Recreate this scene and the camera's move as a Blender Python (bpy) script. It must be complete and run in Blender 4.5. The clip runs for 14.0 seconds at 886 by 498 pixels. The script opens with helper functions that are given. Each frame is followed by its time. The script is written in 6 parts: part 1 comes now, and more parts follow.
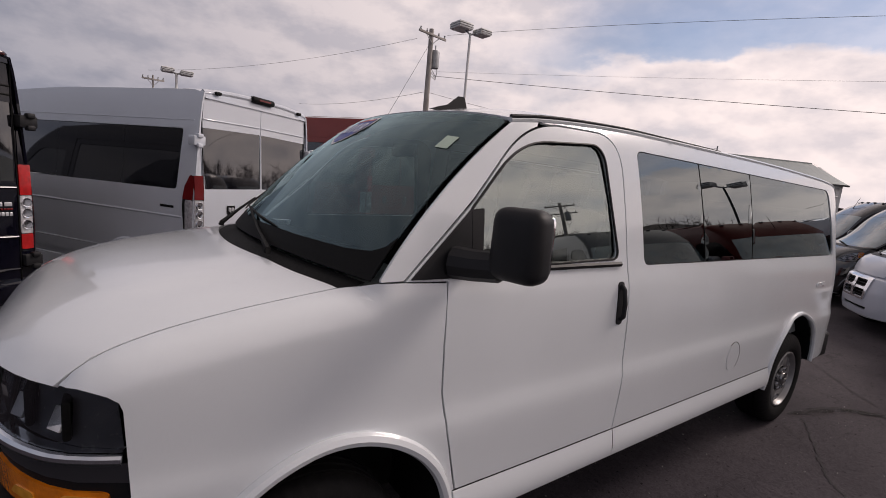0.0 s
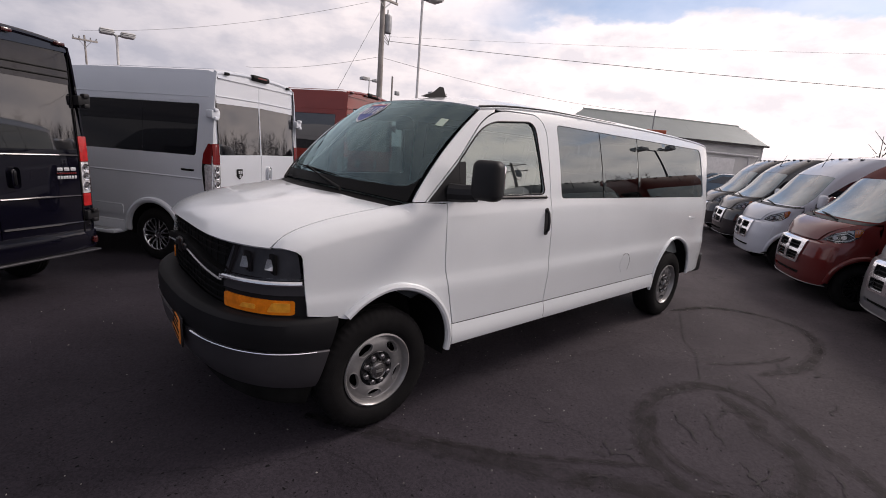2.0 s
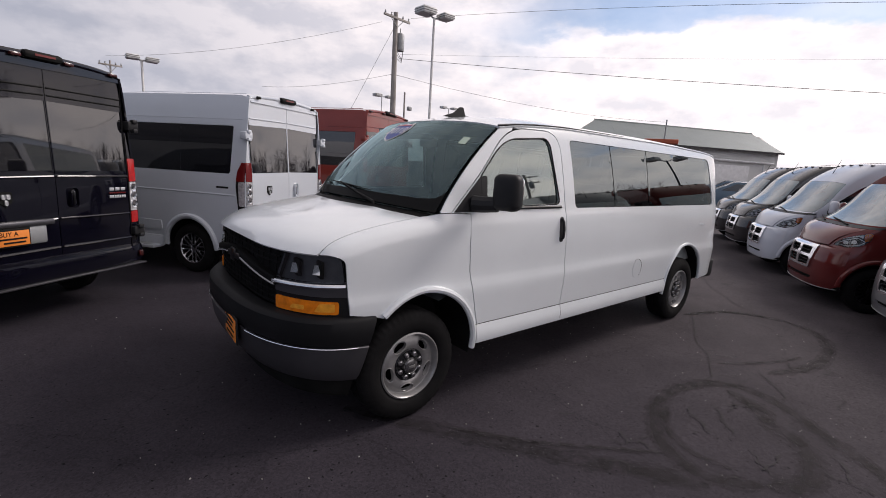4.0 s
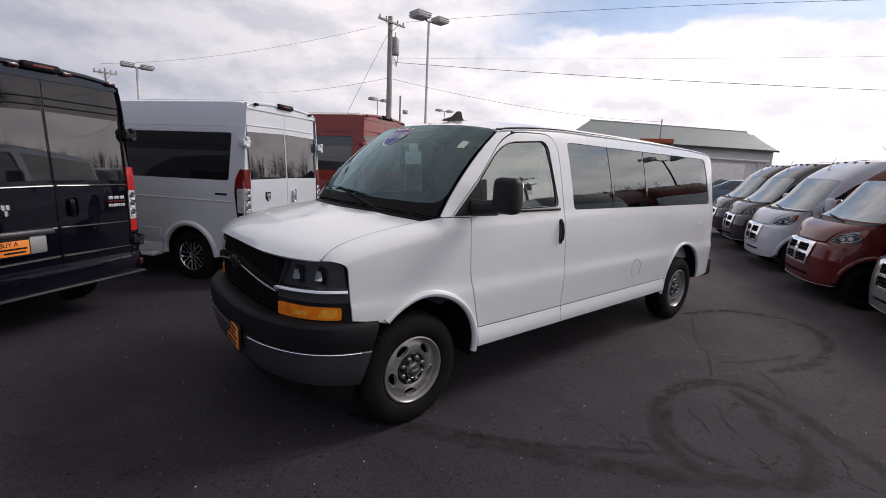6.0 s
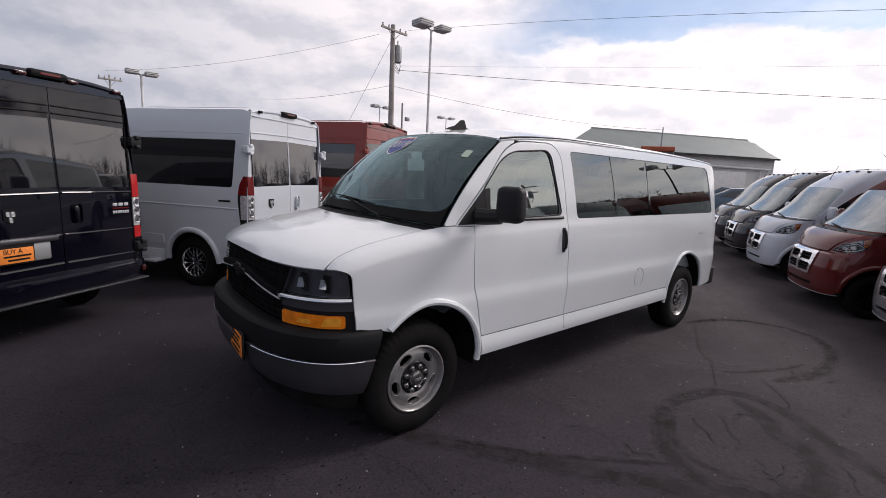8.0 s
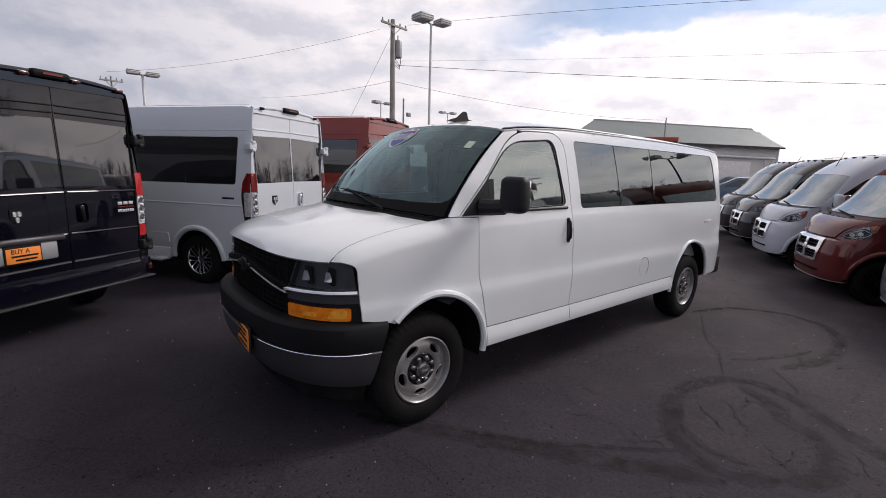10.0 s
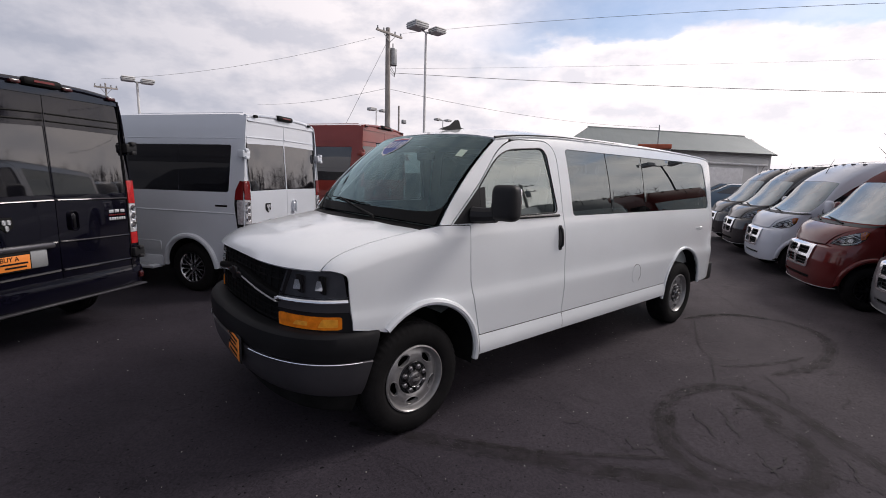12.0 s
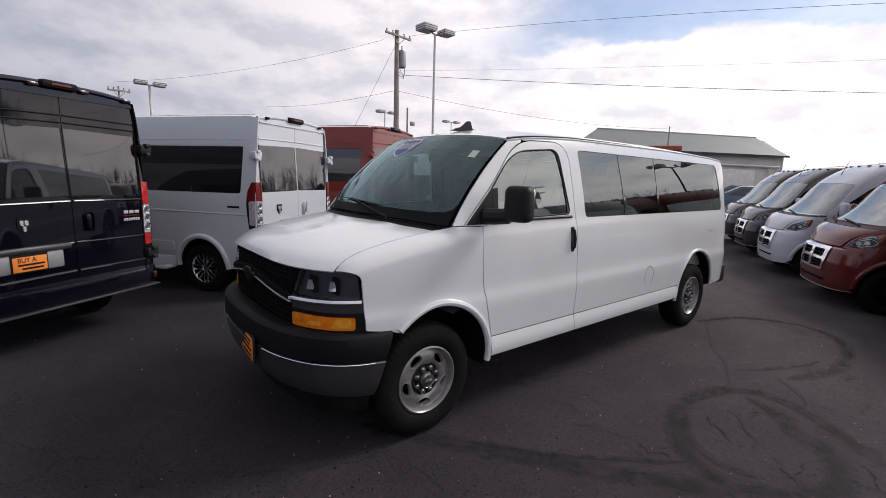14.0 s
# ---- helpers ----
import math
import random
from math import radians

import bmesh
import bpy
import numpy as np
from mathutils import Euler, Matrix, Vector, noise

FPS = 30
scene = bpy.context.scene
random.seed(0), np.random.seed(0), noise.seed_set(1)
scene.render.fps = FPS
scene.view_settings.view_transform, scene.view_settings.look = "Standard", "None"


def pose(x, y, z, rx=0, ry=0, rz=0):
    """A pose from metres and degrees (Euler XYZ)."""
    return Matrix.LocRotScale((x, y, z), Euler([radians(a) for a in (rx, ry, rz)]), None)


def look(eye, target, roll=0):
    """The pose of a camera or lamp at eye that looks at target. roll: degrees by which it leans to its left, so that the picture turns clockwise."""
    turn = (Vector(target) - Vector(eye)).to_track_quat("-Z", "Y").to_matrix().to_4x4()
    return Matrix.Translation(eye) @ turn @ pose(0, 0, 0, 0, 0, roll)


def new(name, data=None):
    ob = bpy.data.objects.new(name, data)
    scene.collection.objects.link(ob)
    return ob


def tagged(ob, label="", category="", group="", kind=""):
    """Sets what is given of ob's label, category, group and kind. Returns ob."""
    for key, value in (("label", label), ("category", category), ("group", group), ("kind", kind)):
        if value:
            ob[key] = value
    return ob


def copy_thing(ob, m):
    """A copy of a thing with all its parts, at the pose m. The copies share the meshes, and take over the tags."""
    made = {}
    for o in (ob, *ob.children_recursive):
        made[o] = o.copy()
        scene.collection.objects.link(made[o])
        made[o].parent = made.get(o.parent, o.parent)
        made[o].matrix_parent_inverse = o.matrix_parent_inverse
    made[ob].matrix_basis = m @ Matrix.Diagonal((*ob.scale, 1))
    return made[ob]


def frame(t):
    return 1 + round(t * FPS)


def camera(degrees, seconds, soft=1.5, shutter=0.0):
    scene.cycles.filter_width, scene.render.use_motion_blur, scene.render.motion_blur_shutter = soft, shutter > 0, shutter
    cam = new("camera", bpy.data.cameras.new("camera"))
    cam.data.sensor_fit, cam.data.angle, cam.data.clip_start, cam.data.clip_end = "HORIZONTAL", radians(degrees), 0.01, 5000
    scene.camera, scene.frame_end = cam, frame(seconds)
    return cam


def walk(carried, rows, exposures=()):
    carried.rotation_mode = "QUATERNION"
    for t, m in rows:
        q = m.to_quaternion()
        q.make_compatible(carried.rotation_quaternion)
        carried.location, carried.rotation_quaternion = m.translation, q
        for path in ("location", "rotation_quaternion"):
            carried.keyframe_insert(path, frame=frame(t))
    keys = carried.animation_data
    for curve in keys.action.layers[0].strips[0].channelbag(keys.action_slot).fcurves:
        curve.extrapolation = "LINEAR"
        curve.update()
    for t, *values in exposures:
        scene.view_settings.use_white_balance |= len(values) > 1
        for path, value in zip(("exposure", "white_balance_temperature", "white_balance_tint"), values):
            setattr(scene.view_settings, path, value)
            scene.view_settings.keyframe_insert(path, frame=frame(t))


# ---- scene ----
cam = camera(88.0, 14.0, 0.9)
PATH = [
    (0, (-0.473, -2.217, 1.727), (0.68, -0.61, 1.434), 5.1),
    (0.5, (-0.741, -2.533, 1.704), (0.514, -1.032, 1.293), 4.0),
    (1, (-1.011, -2.759, 1.691), (0.216, -1.243, 1.249), 3.6),
    (1.5, (-1.329, -2.923, 1.676), (-0.071, -1.442, 1.202), 4.6),
    (2, (-1.449, -3.092, 1.702), (-0.147, -1.633, 1.281), 4.5),
    (2.5, (-1.561, -3.227, 1.691), (-0.297, -1.724, 1.31), 3.3),
    (2.7, (-1.588, -3.253, 1.707), (-0.321, -1.75, 1.338), 3.9),
    (4.8, (-1.724, -3.261, 1.723), (-0.453, -1.761, 1.352), 2.7),
    (5, (-1.711, -3.268, 1.728), (-0.427, -1.777, 1.371), 2.8),
    (5.5, (-1.725, -3.254, 1.734), (-0.449, -1.75, 1.4), 3.4),
    (6, (-1.726, -3.255, 1.727), (-0.455, -1.754, 1.367), 2.5),
    (6.5, (-1.731, -3.253, 1.739), (-0.462, -1.741, 1.416), 1.8),
    (7, (-1.735, -3.262, 1.735), (-0.463, -1.755, 1.404), 1.7),
    (7.5, (-1.745, -3.254, 1.728), (-0.479, -1.742, 1.393), 1.8),
    (8, (-1.741, -3.244, 1.74), (-0.471, -1.735, 1.408), 2.7),
    (10.5, (-1.746, -3.245, 1.71), (-0.492, -1.728, 1.356), 1.5),
    (11, (-1.728, -3.27, 1.725), (-0.444, -1.772, 1.396), 2.5),
    (11.5, (-1.734, -3.258, 1.727), (-0.462, -1.749, 1.404), 1.3),
    (12, (-1.725, -3.262, 1.725), (-0.452, -1.753, 1.401), 1.6),
    (12.5, (-1.735, -3.248, 1.722), (-0.476, -1.73, 1.387), 1.6),
    (13, (-1.738, -3.24, 1.709), (-0.487, -1.72, 1.351), 2.1),
    (13.5, (-1.748, -3.235, 1.725), (-0.501, -1.701, 1.417), 2.0),
    (14, (-1.748, -3.239, 1.718), (-0.501, -1.708, 1.401), 1.6),
]
walk(cam, [(t, look(eye, target, roll)) for t, eye, target, roll in PATH], [(0, -0.37, 6900, 21), (0.5, -0.18, 6900, 21), (1.0, -0.03, 6800, 19), (2.7, 0.02, 6750, 18.5), (4.8, 0.02, 6500, 15.5), (14, 0.02, 6500, 15.5)])

# ---- world and sun ----
SUN_AZ, SUN_EL = radians(-15), radians(38)          # from +x towards +y, and up
world = bpy.data.worlds.new("sky")
scene.world = world
world.use_nodes = True
wn, wl = world.node_tree.nodes, world.node_tree.links
wn.clear()
w_out, w_bg = wn.new("ShaderNodeOutputWorld"), wn.new("ShaderNodeBackground")
sky = wn.new("ShaderNodeTexSky")
sky.sky_type, sky.sun_disc = "NISHITA", False
sky.sun_elevation, sky.sun_rotation = SUN_EL, radians(90) - SUN_AZ
sky.air_density, sky.dust_density, sky.ozone_density = 1.2, 0.2, 4.0
w_tc, w_map = wn.new("ShaderNodeTexCoord"), wn.new("ShaderNodeMapping")
w_map.inputs["Scale"].default_value = (1.0, 1.0, 2.0)
w_map.inputs["Rotation"].default_value = (0, 0, radians(20))
w_map.inputs["Location"].default_value = (0.35, 0.1, 0.42)
big, small = wn.new("ShaderNodeTexNoise"), wn.new("ShaderNodeTexNoise")
big.inputs["Scale"].default_value, big.inputs["Detail"].default_value, big.inputs["Roughness"].default_value = 1.7, 9, 0.55
small.inputs["Scale"].default_value, small.inputs["Detail"].default_value, small.inputs["Roughness"].default_value = 4.6, 7, 0.56
cover, shade = wn.new("ShaderNodeValToRGB"), wn.new("ShaderNodeValToRGB")
cover.color_ramp.elements[0].color = (0.50, 0.50, 0.50, 1)
cover.color_ramp.elements[0].position, cover.color_ramp.elements[1].position = 0.33, 0.50
shade.color_ramp.elements[0].position, shade.color_ramp.elements[1].position = 0.34, 0.62
shade.color_ramp.elements[0].color = (7.5, 7.55, 7.9, 1)
shade.color_ramp.elements[1].color = (10.4, 10.0, 9.8, 1)
w_mix = wn.new("ShaderNodeMix")
w_mix.data_type = "RGBA"
wl.new(w_tc.outputs["Generated"], w_map.inputs["Vector"])
for n in (big, small):
    wl.new(w_map.outputs["Vector"], n.inputs["Vector"])
# one long break in the clouds, above a bright bank of them
split = wn.new("ShaderNodeSeparateXYZ")
wl.new(w_tc.outputs["Generated"], split.inputs[0])
gap = wn.new("ShaderNodeVectorMath")
gap.operation = "DOT_PRODUCT"
gap.inputs[1].default_value = (math.cos(radians(5)), math.sin(radians(5)), 0)
wl.new(w_tc.outputs["Generated"], gap.inputs[0])


def smooth_range(source, *values):
    r = wn.new("ShaderNodeMapRange")
    r.interpolation_type = "SMOOTHSTEP"
    for name, value in zip(("From Min", "From Max", "To Min", "To Max"), values):
        r.inputs[name].default_value = value
    wl.new(source, r.inputs["Value"])
    return r.outputs["Result"]


ragged = wn.new("ShaderNodeMath")
ragged.operation, ragged.inputs[1].default_value = "MULTIPLY_ADD", 0.16
wl.new(small.outputs["Fac"], ragged.inputs[0])
wl.new(split.outputs["Z"], ragged.inputs[2])
above, below, aside = smooth_range(ragged.outputs[0], 0.325, 0.345, 0.0, 1.0), smooth_range(split.outputs["Z"], 0.36, 0.50, 1.0, 0.0), smooth_range(gap.outputs["Value"], 0.70, 0.87, 0.0, 1.0)
both, thin = wn.new("ShaderNodeMath"), wn.new("ShaderNodeMath")
both.operation = "MULTIPLY"
wl.new(above, both.inputs[0])
wl.new(below, both.inputs[1])
where = wn.new("ShaderNodeMath")
where.operation = "MULTIPLY"
wl.new(both.outputs[0], where.inputs[0])
wl.new(aside, where.inputs[1])
thin.operation = "MULTIPLY_ADD"
thin.inputs[1].default_value, thin.inputs[2].default_value = -0.10, 0.12
wl.new(where.outputs[0], thin.inputs[0])
total = wn.new("ShaderNodeMath")
wl.new(big.outputs["Fac"], total.inputs[0])
wl.new(thin.outputs[0], total.inputs[1])
wl.new(total.outputs[0], cover.inputs["Fac"])
# heaped clouds: pale where they thin out upwards, grey below
lift, under, edge_of, tone_of = wn.new("ShaderNodeVectorMath"), wn.new("ShaderNodeTexNoise"), wn.new("ShaderNodeMath"), wn.new("ShaderNodeMath")
lift.inputs[1].default_value = (0.01, -0.01, 0.055)
wl.new(w_map.outputs["Vector"], lift.inputs[0])
under.inputs["Scale"].default_value, under.inputs["Detail"].default_value, under.inputs["Roughness"].default_value = 4.6, 7, 0.56
wl.new(lift.outputs["Vector"], under.inputs["Vector"])
edge_of.operation, tone_of.operation = "SUBTRACT", "MULTIPLY_ADD"
wl.new(small.outputs["Fac"], edge_of.inputs[0])
wl.new(under.outputs["Fac"], edge_of.inputs[1])
wl.new(edge_of.outputs[0], tone_of.inputs[0])
tone_of.inputs[1].default_value, tone_of.inputs[2].default_value = 1.5, 0.5
wl.new(tone_of.outputs[0], shade.inputs["Fac"])
opened, veil = wn.new("ShaderNodeMath"), wn.new("ShaderNodeMath")
opened.operation, veil.operation = "MULTIPLY_ADD", "MULTIPLY"
opened.inputs[1].default_value, opened.inputs[2].default_value = -0.62, 1.0
wl.new(where.outputs[0], opened.inputs[0])
wl.new(cover.outputs["Color"], veil.inputs[0])
wl.new(opened.outputs[0], veil.inputs[1])
wl.new(veil.outputs[0], w_mix.inputs["Factor"])
wl.new(sky.outputs["Color"], w_mix.inputs["A"])
wl.new(shade.outputs["Color"], w_mix.inputs["B"])
# the cloud sheet is brighter round the hidden sun
w_dot = wn.new("ShaderNodeVectorMath")
w_dot.operation = "DOT_PRODUCT"
w_dot.inputs[1].default_value = (math.cos(SUN_AZ) * math.cos(SUN_EL), math.sin(SUN_AZ) * math.cos(SUN_EL), math.sin(SUN_EL))
w_glow = wn.new("ShaderNodeMapRange")
w_glow.interpolation_type = "SMOOTHSTEP"
for name, value in (("From Min", -0.6), ("From Max", 1.0), ("To Min", 0.0), ("To Max", 1.0)):
    w_glow.inputs[name].default_value = value
w_mul = wn.new("ShaderNodeVectorMath")
w_mul.operation = "MULTIPLY"
w_tone = wn.new("ShaderNodeMix")
w_tone.data_type = "RGBA"
w_tone.inputs["A"].default_value, w_tone.inputs["B"].default_value = (0.34, 0.40, 0.495, 1), (1.27, 1.24, 1.22, 1)
wl.new(w_tc.outputs["Generated"], w_dot.inputs[0])
wl.new(w_dot.outputs["Value"], w_glow.inputs["Value"])
wl.new(w_mix.outputs["Result"], w_mul.inputs[0])
wl.new(w_glow.outputs["Result"], w_tone.inputs["Factor"])
wl.new(w_tone.outputs["Result"], w_mul.inputs[1])
thick = wn.new("ShaderNodeVectorMath")
thick.operation = "SCALE"
wl.new(w_mul.outputs["Vector"], thick.inputs[0])
wl.new(smooth_range(split.outputs["Z"], 0.30, 0.90, 1.0, 0.55), thick.inputs["Scale"])
wl.new(thick.outputs["Vector"], w_bg.inputs["Color"])
w_bg.inputs["Strength"].default_value = 0.1
wl.new(w_bg.outputs["Background"], w_out.inputs["Surface"])

sun = new("sun", bpy.data.lights.new("sun", "SUN"))
sun.data.energy, sun.data.angle, sun.data.color = 2.0, radians(18), (1.0, 0.95, 0.88)
sun.matrix_world = look((0, 0, 0), (-math.cos(SUN_AZ) * math.cos(SUN_EL), -math.sin(SUN_AZ) * math.cos(SUN_EL), -math.sin(SUN_EL)))

# ---- materials ----
def material(name):
    m = bpy.data.materials.new(name)
    m.use_nodes = True
    return m, m.node_tree.nodes, m.node_tree.links, m.node_tree.nodes["Principled BSDF"]


def varied(name, colour, rough=0.5, metal=0.0, spread=0.12, scale=3.0, grain=120.0, bump=0.02, coat=0.0, spec=0.5, dirt=None):
    """A painted, plastic, metal or mineral surface with stains at a large scale and grain at a small one."""
    m, n, l, b = material(name)
    tc = n.new("ShaderNodeTexCoord")
    a, f = n.new("ShaderNodeTexNoise"), n.new("ShaderNodeTexNoise")
    a.inputs["Scale"].default_value, a.inputs["Detail"].default_value = scale, 6
    f.inputs["Scale"].default_value, f.inputs["Detail"].default_value = grain, 3
    ramp = n.new("ShaderNodeValToRGB")
    lo = tuple(c * (1 - spread) for c in colour) if dirt is None else dirt
    hi = tuple(min(1, c * (1 + spread * 0.5)) for c in colour)
    ramp.color_ramp.elements[0].position, ramp.color_ramp.elements[1].position = 0.3, 0.65
    ramp.color_ramp.elements[0].color, ramp.color_ramp.elements[1].color = (*lo, 1), (*hi, 1)
    for t in (a, f):
        l.new(tc.outputs["Object"], t.inputs["Vector"])
    l.new(a.outputs["Fac"], ramp.inputs["Fac"])
    l.new(ramp.outputs["Color"], b.inputs["Base Color"])
    rr = n.new("ShaderNodeMapRange")
    rr.inputs["To Min"].default_value, rr.inputs["To Max"].default_value = max(0.02, rough * 0.8), min(1, rough * 1.25)
    l.new(f.outputs["Fac"], rr.inputs["Value"])
    l.new(rr.outputs["Result"], b.inputs["Roughness"])
    if bump:
        bp = n.new("ShaderNodeBump")
        bp.inputs["Strength"].default_value, bp.inputs["Distance"].default_value = bump, 0.01
        l.new(f.outputs["Fac"], bp.inputs["Height"])
        l.new(bp.outputs["Normal"], b.inputs["Normal"])
    b.inputs["Metallic"].default_value = metal
    b.inputs["Specular IOR Level"].default_value = spec
    b.inputs["Coat Weight"].default_value, b.inputs["Coat Roughness"].default_value = coat, 0.03
    return m


def glass(name, tint, ior=1.5, sheen=(0.95, 0.97, 1)):
    m, n, l, b = material(name)
    n.remove(b)
    t, g, x, fr = n.new("ShaderNodeBsdfTransparent"), n.new("ShaderNodeBsdfGlossy"), n.new("ShaderNodeMixShader"), n.new("ShaderNodeFresnel")
    t.inputs["Color"].default_value = (*tint, 1)
    g.inputs["Roughness"].default_value = 0.0
    g.inputs["Color"].default_value = (*sheen, 1)
    fr.inputs["IOR"].default_value = ior
    l.new(fr.outputs["Fac"], x.inputs["Fac"])
    l.new(t.outputs["BSDF"], x.inputs[1])
    l.new(g.outputs["BSDF"], x.inputs[2])
    l.new(x.outputs["Shader"], n["Material Output"].inputs["Surface"])
    return m


WHITE = varied("white_paint", (0.785, 0.82, 0.845), 0.28, spread=0.03, scale=2.0, grain=500, bump=0.004, coat=1.0)
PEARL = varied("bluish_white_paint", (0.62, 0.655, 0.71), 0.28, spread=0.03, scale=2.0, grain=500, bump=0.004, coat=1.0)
WHITE.node_tree.nodes["Principled BSDF"].inputs["Coat Roughness"].default_value = 0.07
WHITE.node_tree.nodes["Principled BSDF"].inputs["Coat Weight"].default_value = 1.0
SILVER = varied("silver_white_paint", (0.60, 0.63, 0.70), 0.3, spread=0.04, scale=2, grain=500, bump=0.004, coat=0.6)
NAVY = varied("navy_paint", (0.0032, 0.003, 0.008), 0.3, spread=0.1, scale=2, grain=500, bump=0.004, coat=1.0, spec=0.05)
BLACKP = varied("black_paint", (0.012, 0.012, 0.014), 0.3, spread=0.1, scale=2, grain=500, bump=0.004, coat=1.0, spec=0.05)
# darker, coatless roof copies of the body paints, to mute the sky's reflection
REDROOF = varied("muted_red_roof_paint", (0.095, 0.020, 0.018), 0.6, spread=0.2, scale=2, grain=300, bump=0.01, spec=0.05)
GREYROOF = varied("muted_grey_roof_paint", (0.16, 0.165, 0.175), 0.6, spread=0.2, scale=2, grain=300, bump=0.01, spec=0.1)
RED = varied("red_paint", (0.125, 0.017, 0.016), 0.3, metal=0.15, spread=0.12, scale=2, grain=500, bump=0.004, coat=1.0, spec=0.05)
for glossy, ior in ((NAVY, 1.50), (BLACKP, 1.85), (RED, 1.55), (SILVER, 1.6)):
    glossy.node_tree.nodes["Principled BSDF"].inputs["Coat IOR"].default_value = ior
BRICKRED = varied("brick_red_paint", (0.24, 0.04, 0.03), 0.35, spread=0.1, scale=2, grain=400, bump=0.004, coat=1.0, spec=0.05)
GREYBLUE = varied("grey_blue_paint", (0.13, 0.19, 0.25), 0.3, spread=0.1, scale=2, grain=400, bump=0.004, coat=1.0, spec=0.05)
PLASTIC = varied("black_plastic", (0.018, 0.018, 0.020), 0.5, spread=0.2, scale=6, grain=300, bump=0.08, spec=0.25)
BUMPER = varied("grey_black_bumper", (0.010, 0.010, 0.0115), 0.55, spread=0.2, scale=5, grain=400, bump=0.06, spec=0.18)
RUBBER = varied("tyre_rubber", (0.009, 0.0085, 0.009), 0.8, spread=0.35, scale=9, grain=200, bump=0.15, spec=0.15)
DARK = varied("underbody_dark", (0.010, 0.010, 0.010), 0.85, spread=0.4, scale=7, grain=90, bump=0.1, spec=0.1)
CHROME = varied("chrome", (0.86, 0.87, 0.89), 0.12, metal=1.0, spread=0.06, scale=8, grain=300, bump=0.0)
DULLCHROME = varied("dull_silver_bumper", (0.10, 0.098, 0.108), 0.36, metal=0.7, spread=0.12, scale=4, grain=300, bump=0.01)
STEEL = varied("silver_wheel_paint", (0.30, 0.295, 0.295), 0.34, metal=0.5, spread=0.18, scale=14, grain=300, bump=0.02)
WOODED = varied("bare_woodland", (0.048, 0.034, 0.032), 0.95, spread=0.35, scale=0.25, grain=2.0, bump=0.3)
HUBMETAL = varied("hub_cap_metal", (0.26, 0.258, 0.26), 0.20, metal=0.85, spread=0.3, scale=20, grain=200, bump=0.02)
DARKMETAL = varied("dark_hub_metal", (0.045, 0.045, 0.048), 0.3, metal=0.9, spread=0.3, scale=20, grain=200, bump=0.02)
NUTMETAL = varied("bright_nut_metal", (0.42, 0.42, 0.43), 0.16, metal=0.9, spread=0.3, scale=20, grain=200, bump=0.02)
AMBER = varied("amber_lens", (0.95, 0.24, 0.006), 0.12, spread=0.25, scale=22, grain=60, bump=0.25, coat=1.0)
BRIGHTAMBER = varied("bright_amber_lens", (1.0, 0.40, 0.035), 0.15, spread=0.2, scale=30, coat=1.0)
REDLENS = varied("red_lens", (0.48, 0.012, 0.012), 0.12, spread=0.25, scale=22, grain=60, bump=0.25, coat=1.0)
CLEARLENS = varied("clear_lamp_lens", (0.72, 0.72, 0.74), 0.12, metal=0.4, spread=0.4, scale=35, grain=80, bump=0.3, coat=1.0)
GRILLE = varied("black_grille_plastic", (0.0045, 0.0045, 0.005), 0.6, spread=0.3, scale=12, grain=200, bump=0.04, spec=0.10)
MAROON = varied("dull_maroon_lens", (0.055, 0.008, 0.008), 0.2, spread=0.25, scale=20, grain=80, bump=0.05, coat=0.6)
# near-white and not metal: the headlamp reflectors' gleam is put into the colour
REFLECTOR = varied("painted_bright_reflector", (0.92, 0.92, 0.94), 0.35, spread=0.15, scale=30, grain=80, bump=0.2, coat=1.0)
SMOKE = varied("smoked_headlamp_bezel", (0.13, 0.135, 0.15), 0.25, spread=0.3, scale=10, grain=60, bump=0.02, coat=0.6)
ORANGE = varied("orange_card", (0.86, 0.26, 0.04), 0.5, spread=0.08, scale=10, grain=200, bump=0.01)
INK = varied("black_ink", (0.010, 0.010, 0.010), 0.6, spread=0.1, spec=0.12)
SILVERTRIM = varied("bright_silver_trim", (0.66, 0.67, 0.69), 0.22, metal=0.4, spread=0.06, scale=8, grain=300, bump=0.0, coat=0.5)
SEAT = varied("grey_seat_cloth", (0.10, 0.10, 0.11), 0.9, spread=0.2, scale=6, grain=300, bump=0.2)
DASH = varied("grey_dashboard", (0.33, 0.36, 0.36), 0.7, spread=0.12, scale=6, grain=300, bump=0.1)
LINER = varied("light_grey_headliner", (0.18, 0.18, 0.18), 0.9, spread=0.1, scale=5, grain=200, bump=0.1)
STICKERBLUE = varied("blue_sticker", (0.03, 0.07, 0.35), 0.4, spread=0.08, bump=0)
STICKERWHITE = varied("white_sticker", (0.8, 0.8, 0.8), 0.4, spread=0.05, bump=0)
STICKERRED = varied("red_sticker", (0.55, 0.04, 0.05), 0.4, spread=0.08, bump=0)
STICKERGREEN = varied("pale_green_sticker", (0.55, 0.68, 0.55), 0.4, spread=0.08, bump=0)
WOOD = varied("weathered_pole_wood", (0.40, 0.37, 0.345), 0.85, spread=0.35, scale=1.2, grain=40, bump=0.3)
GALV = varied("galvanised_steel", (0.36, 0.37, 0.38), 0.5, metal=0.5, spread=0.15, scale=3, grain=60, bump=0.02)
LAMPBOX = varied("pale_lamp_housing", (0.82, 0.82, 0.80), 0.5, spread=0.15, scale=3, grain=60, bump=0.02)
CABLE = varied("dark_cable", (0.05, 0.05, 0.055), 0.6, spread=0.2, bump=0)
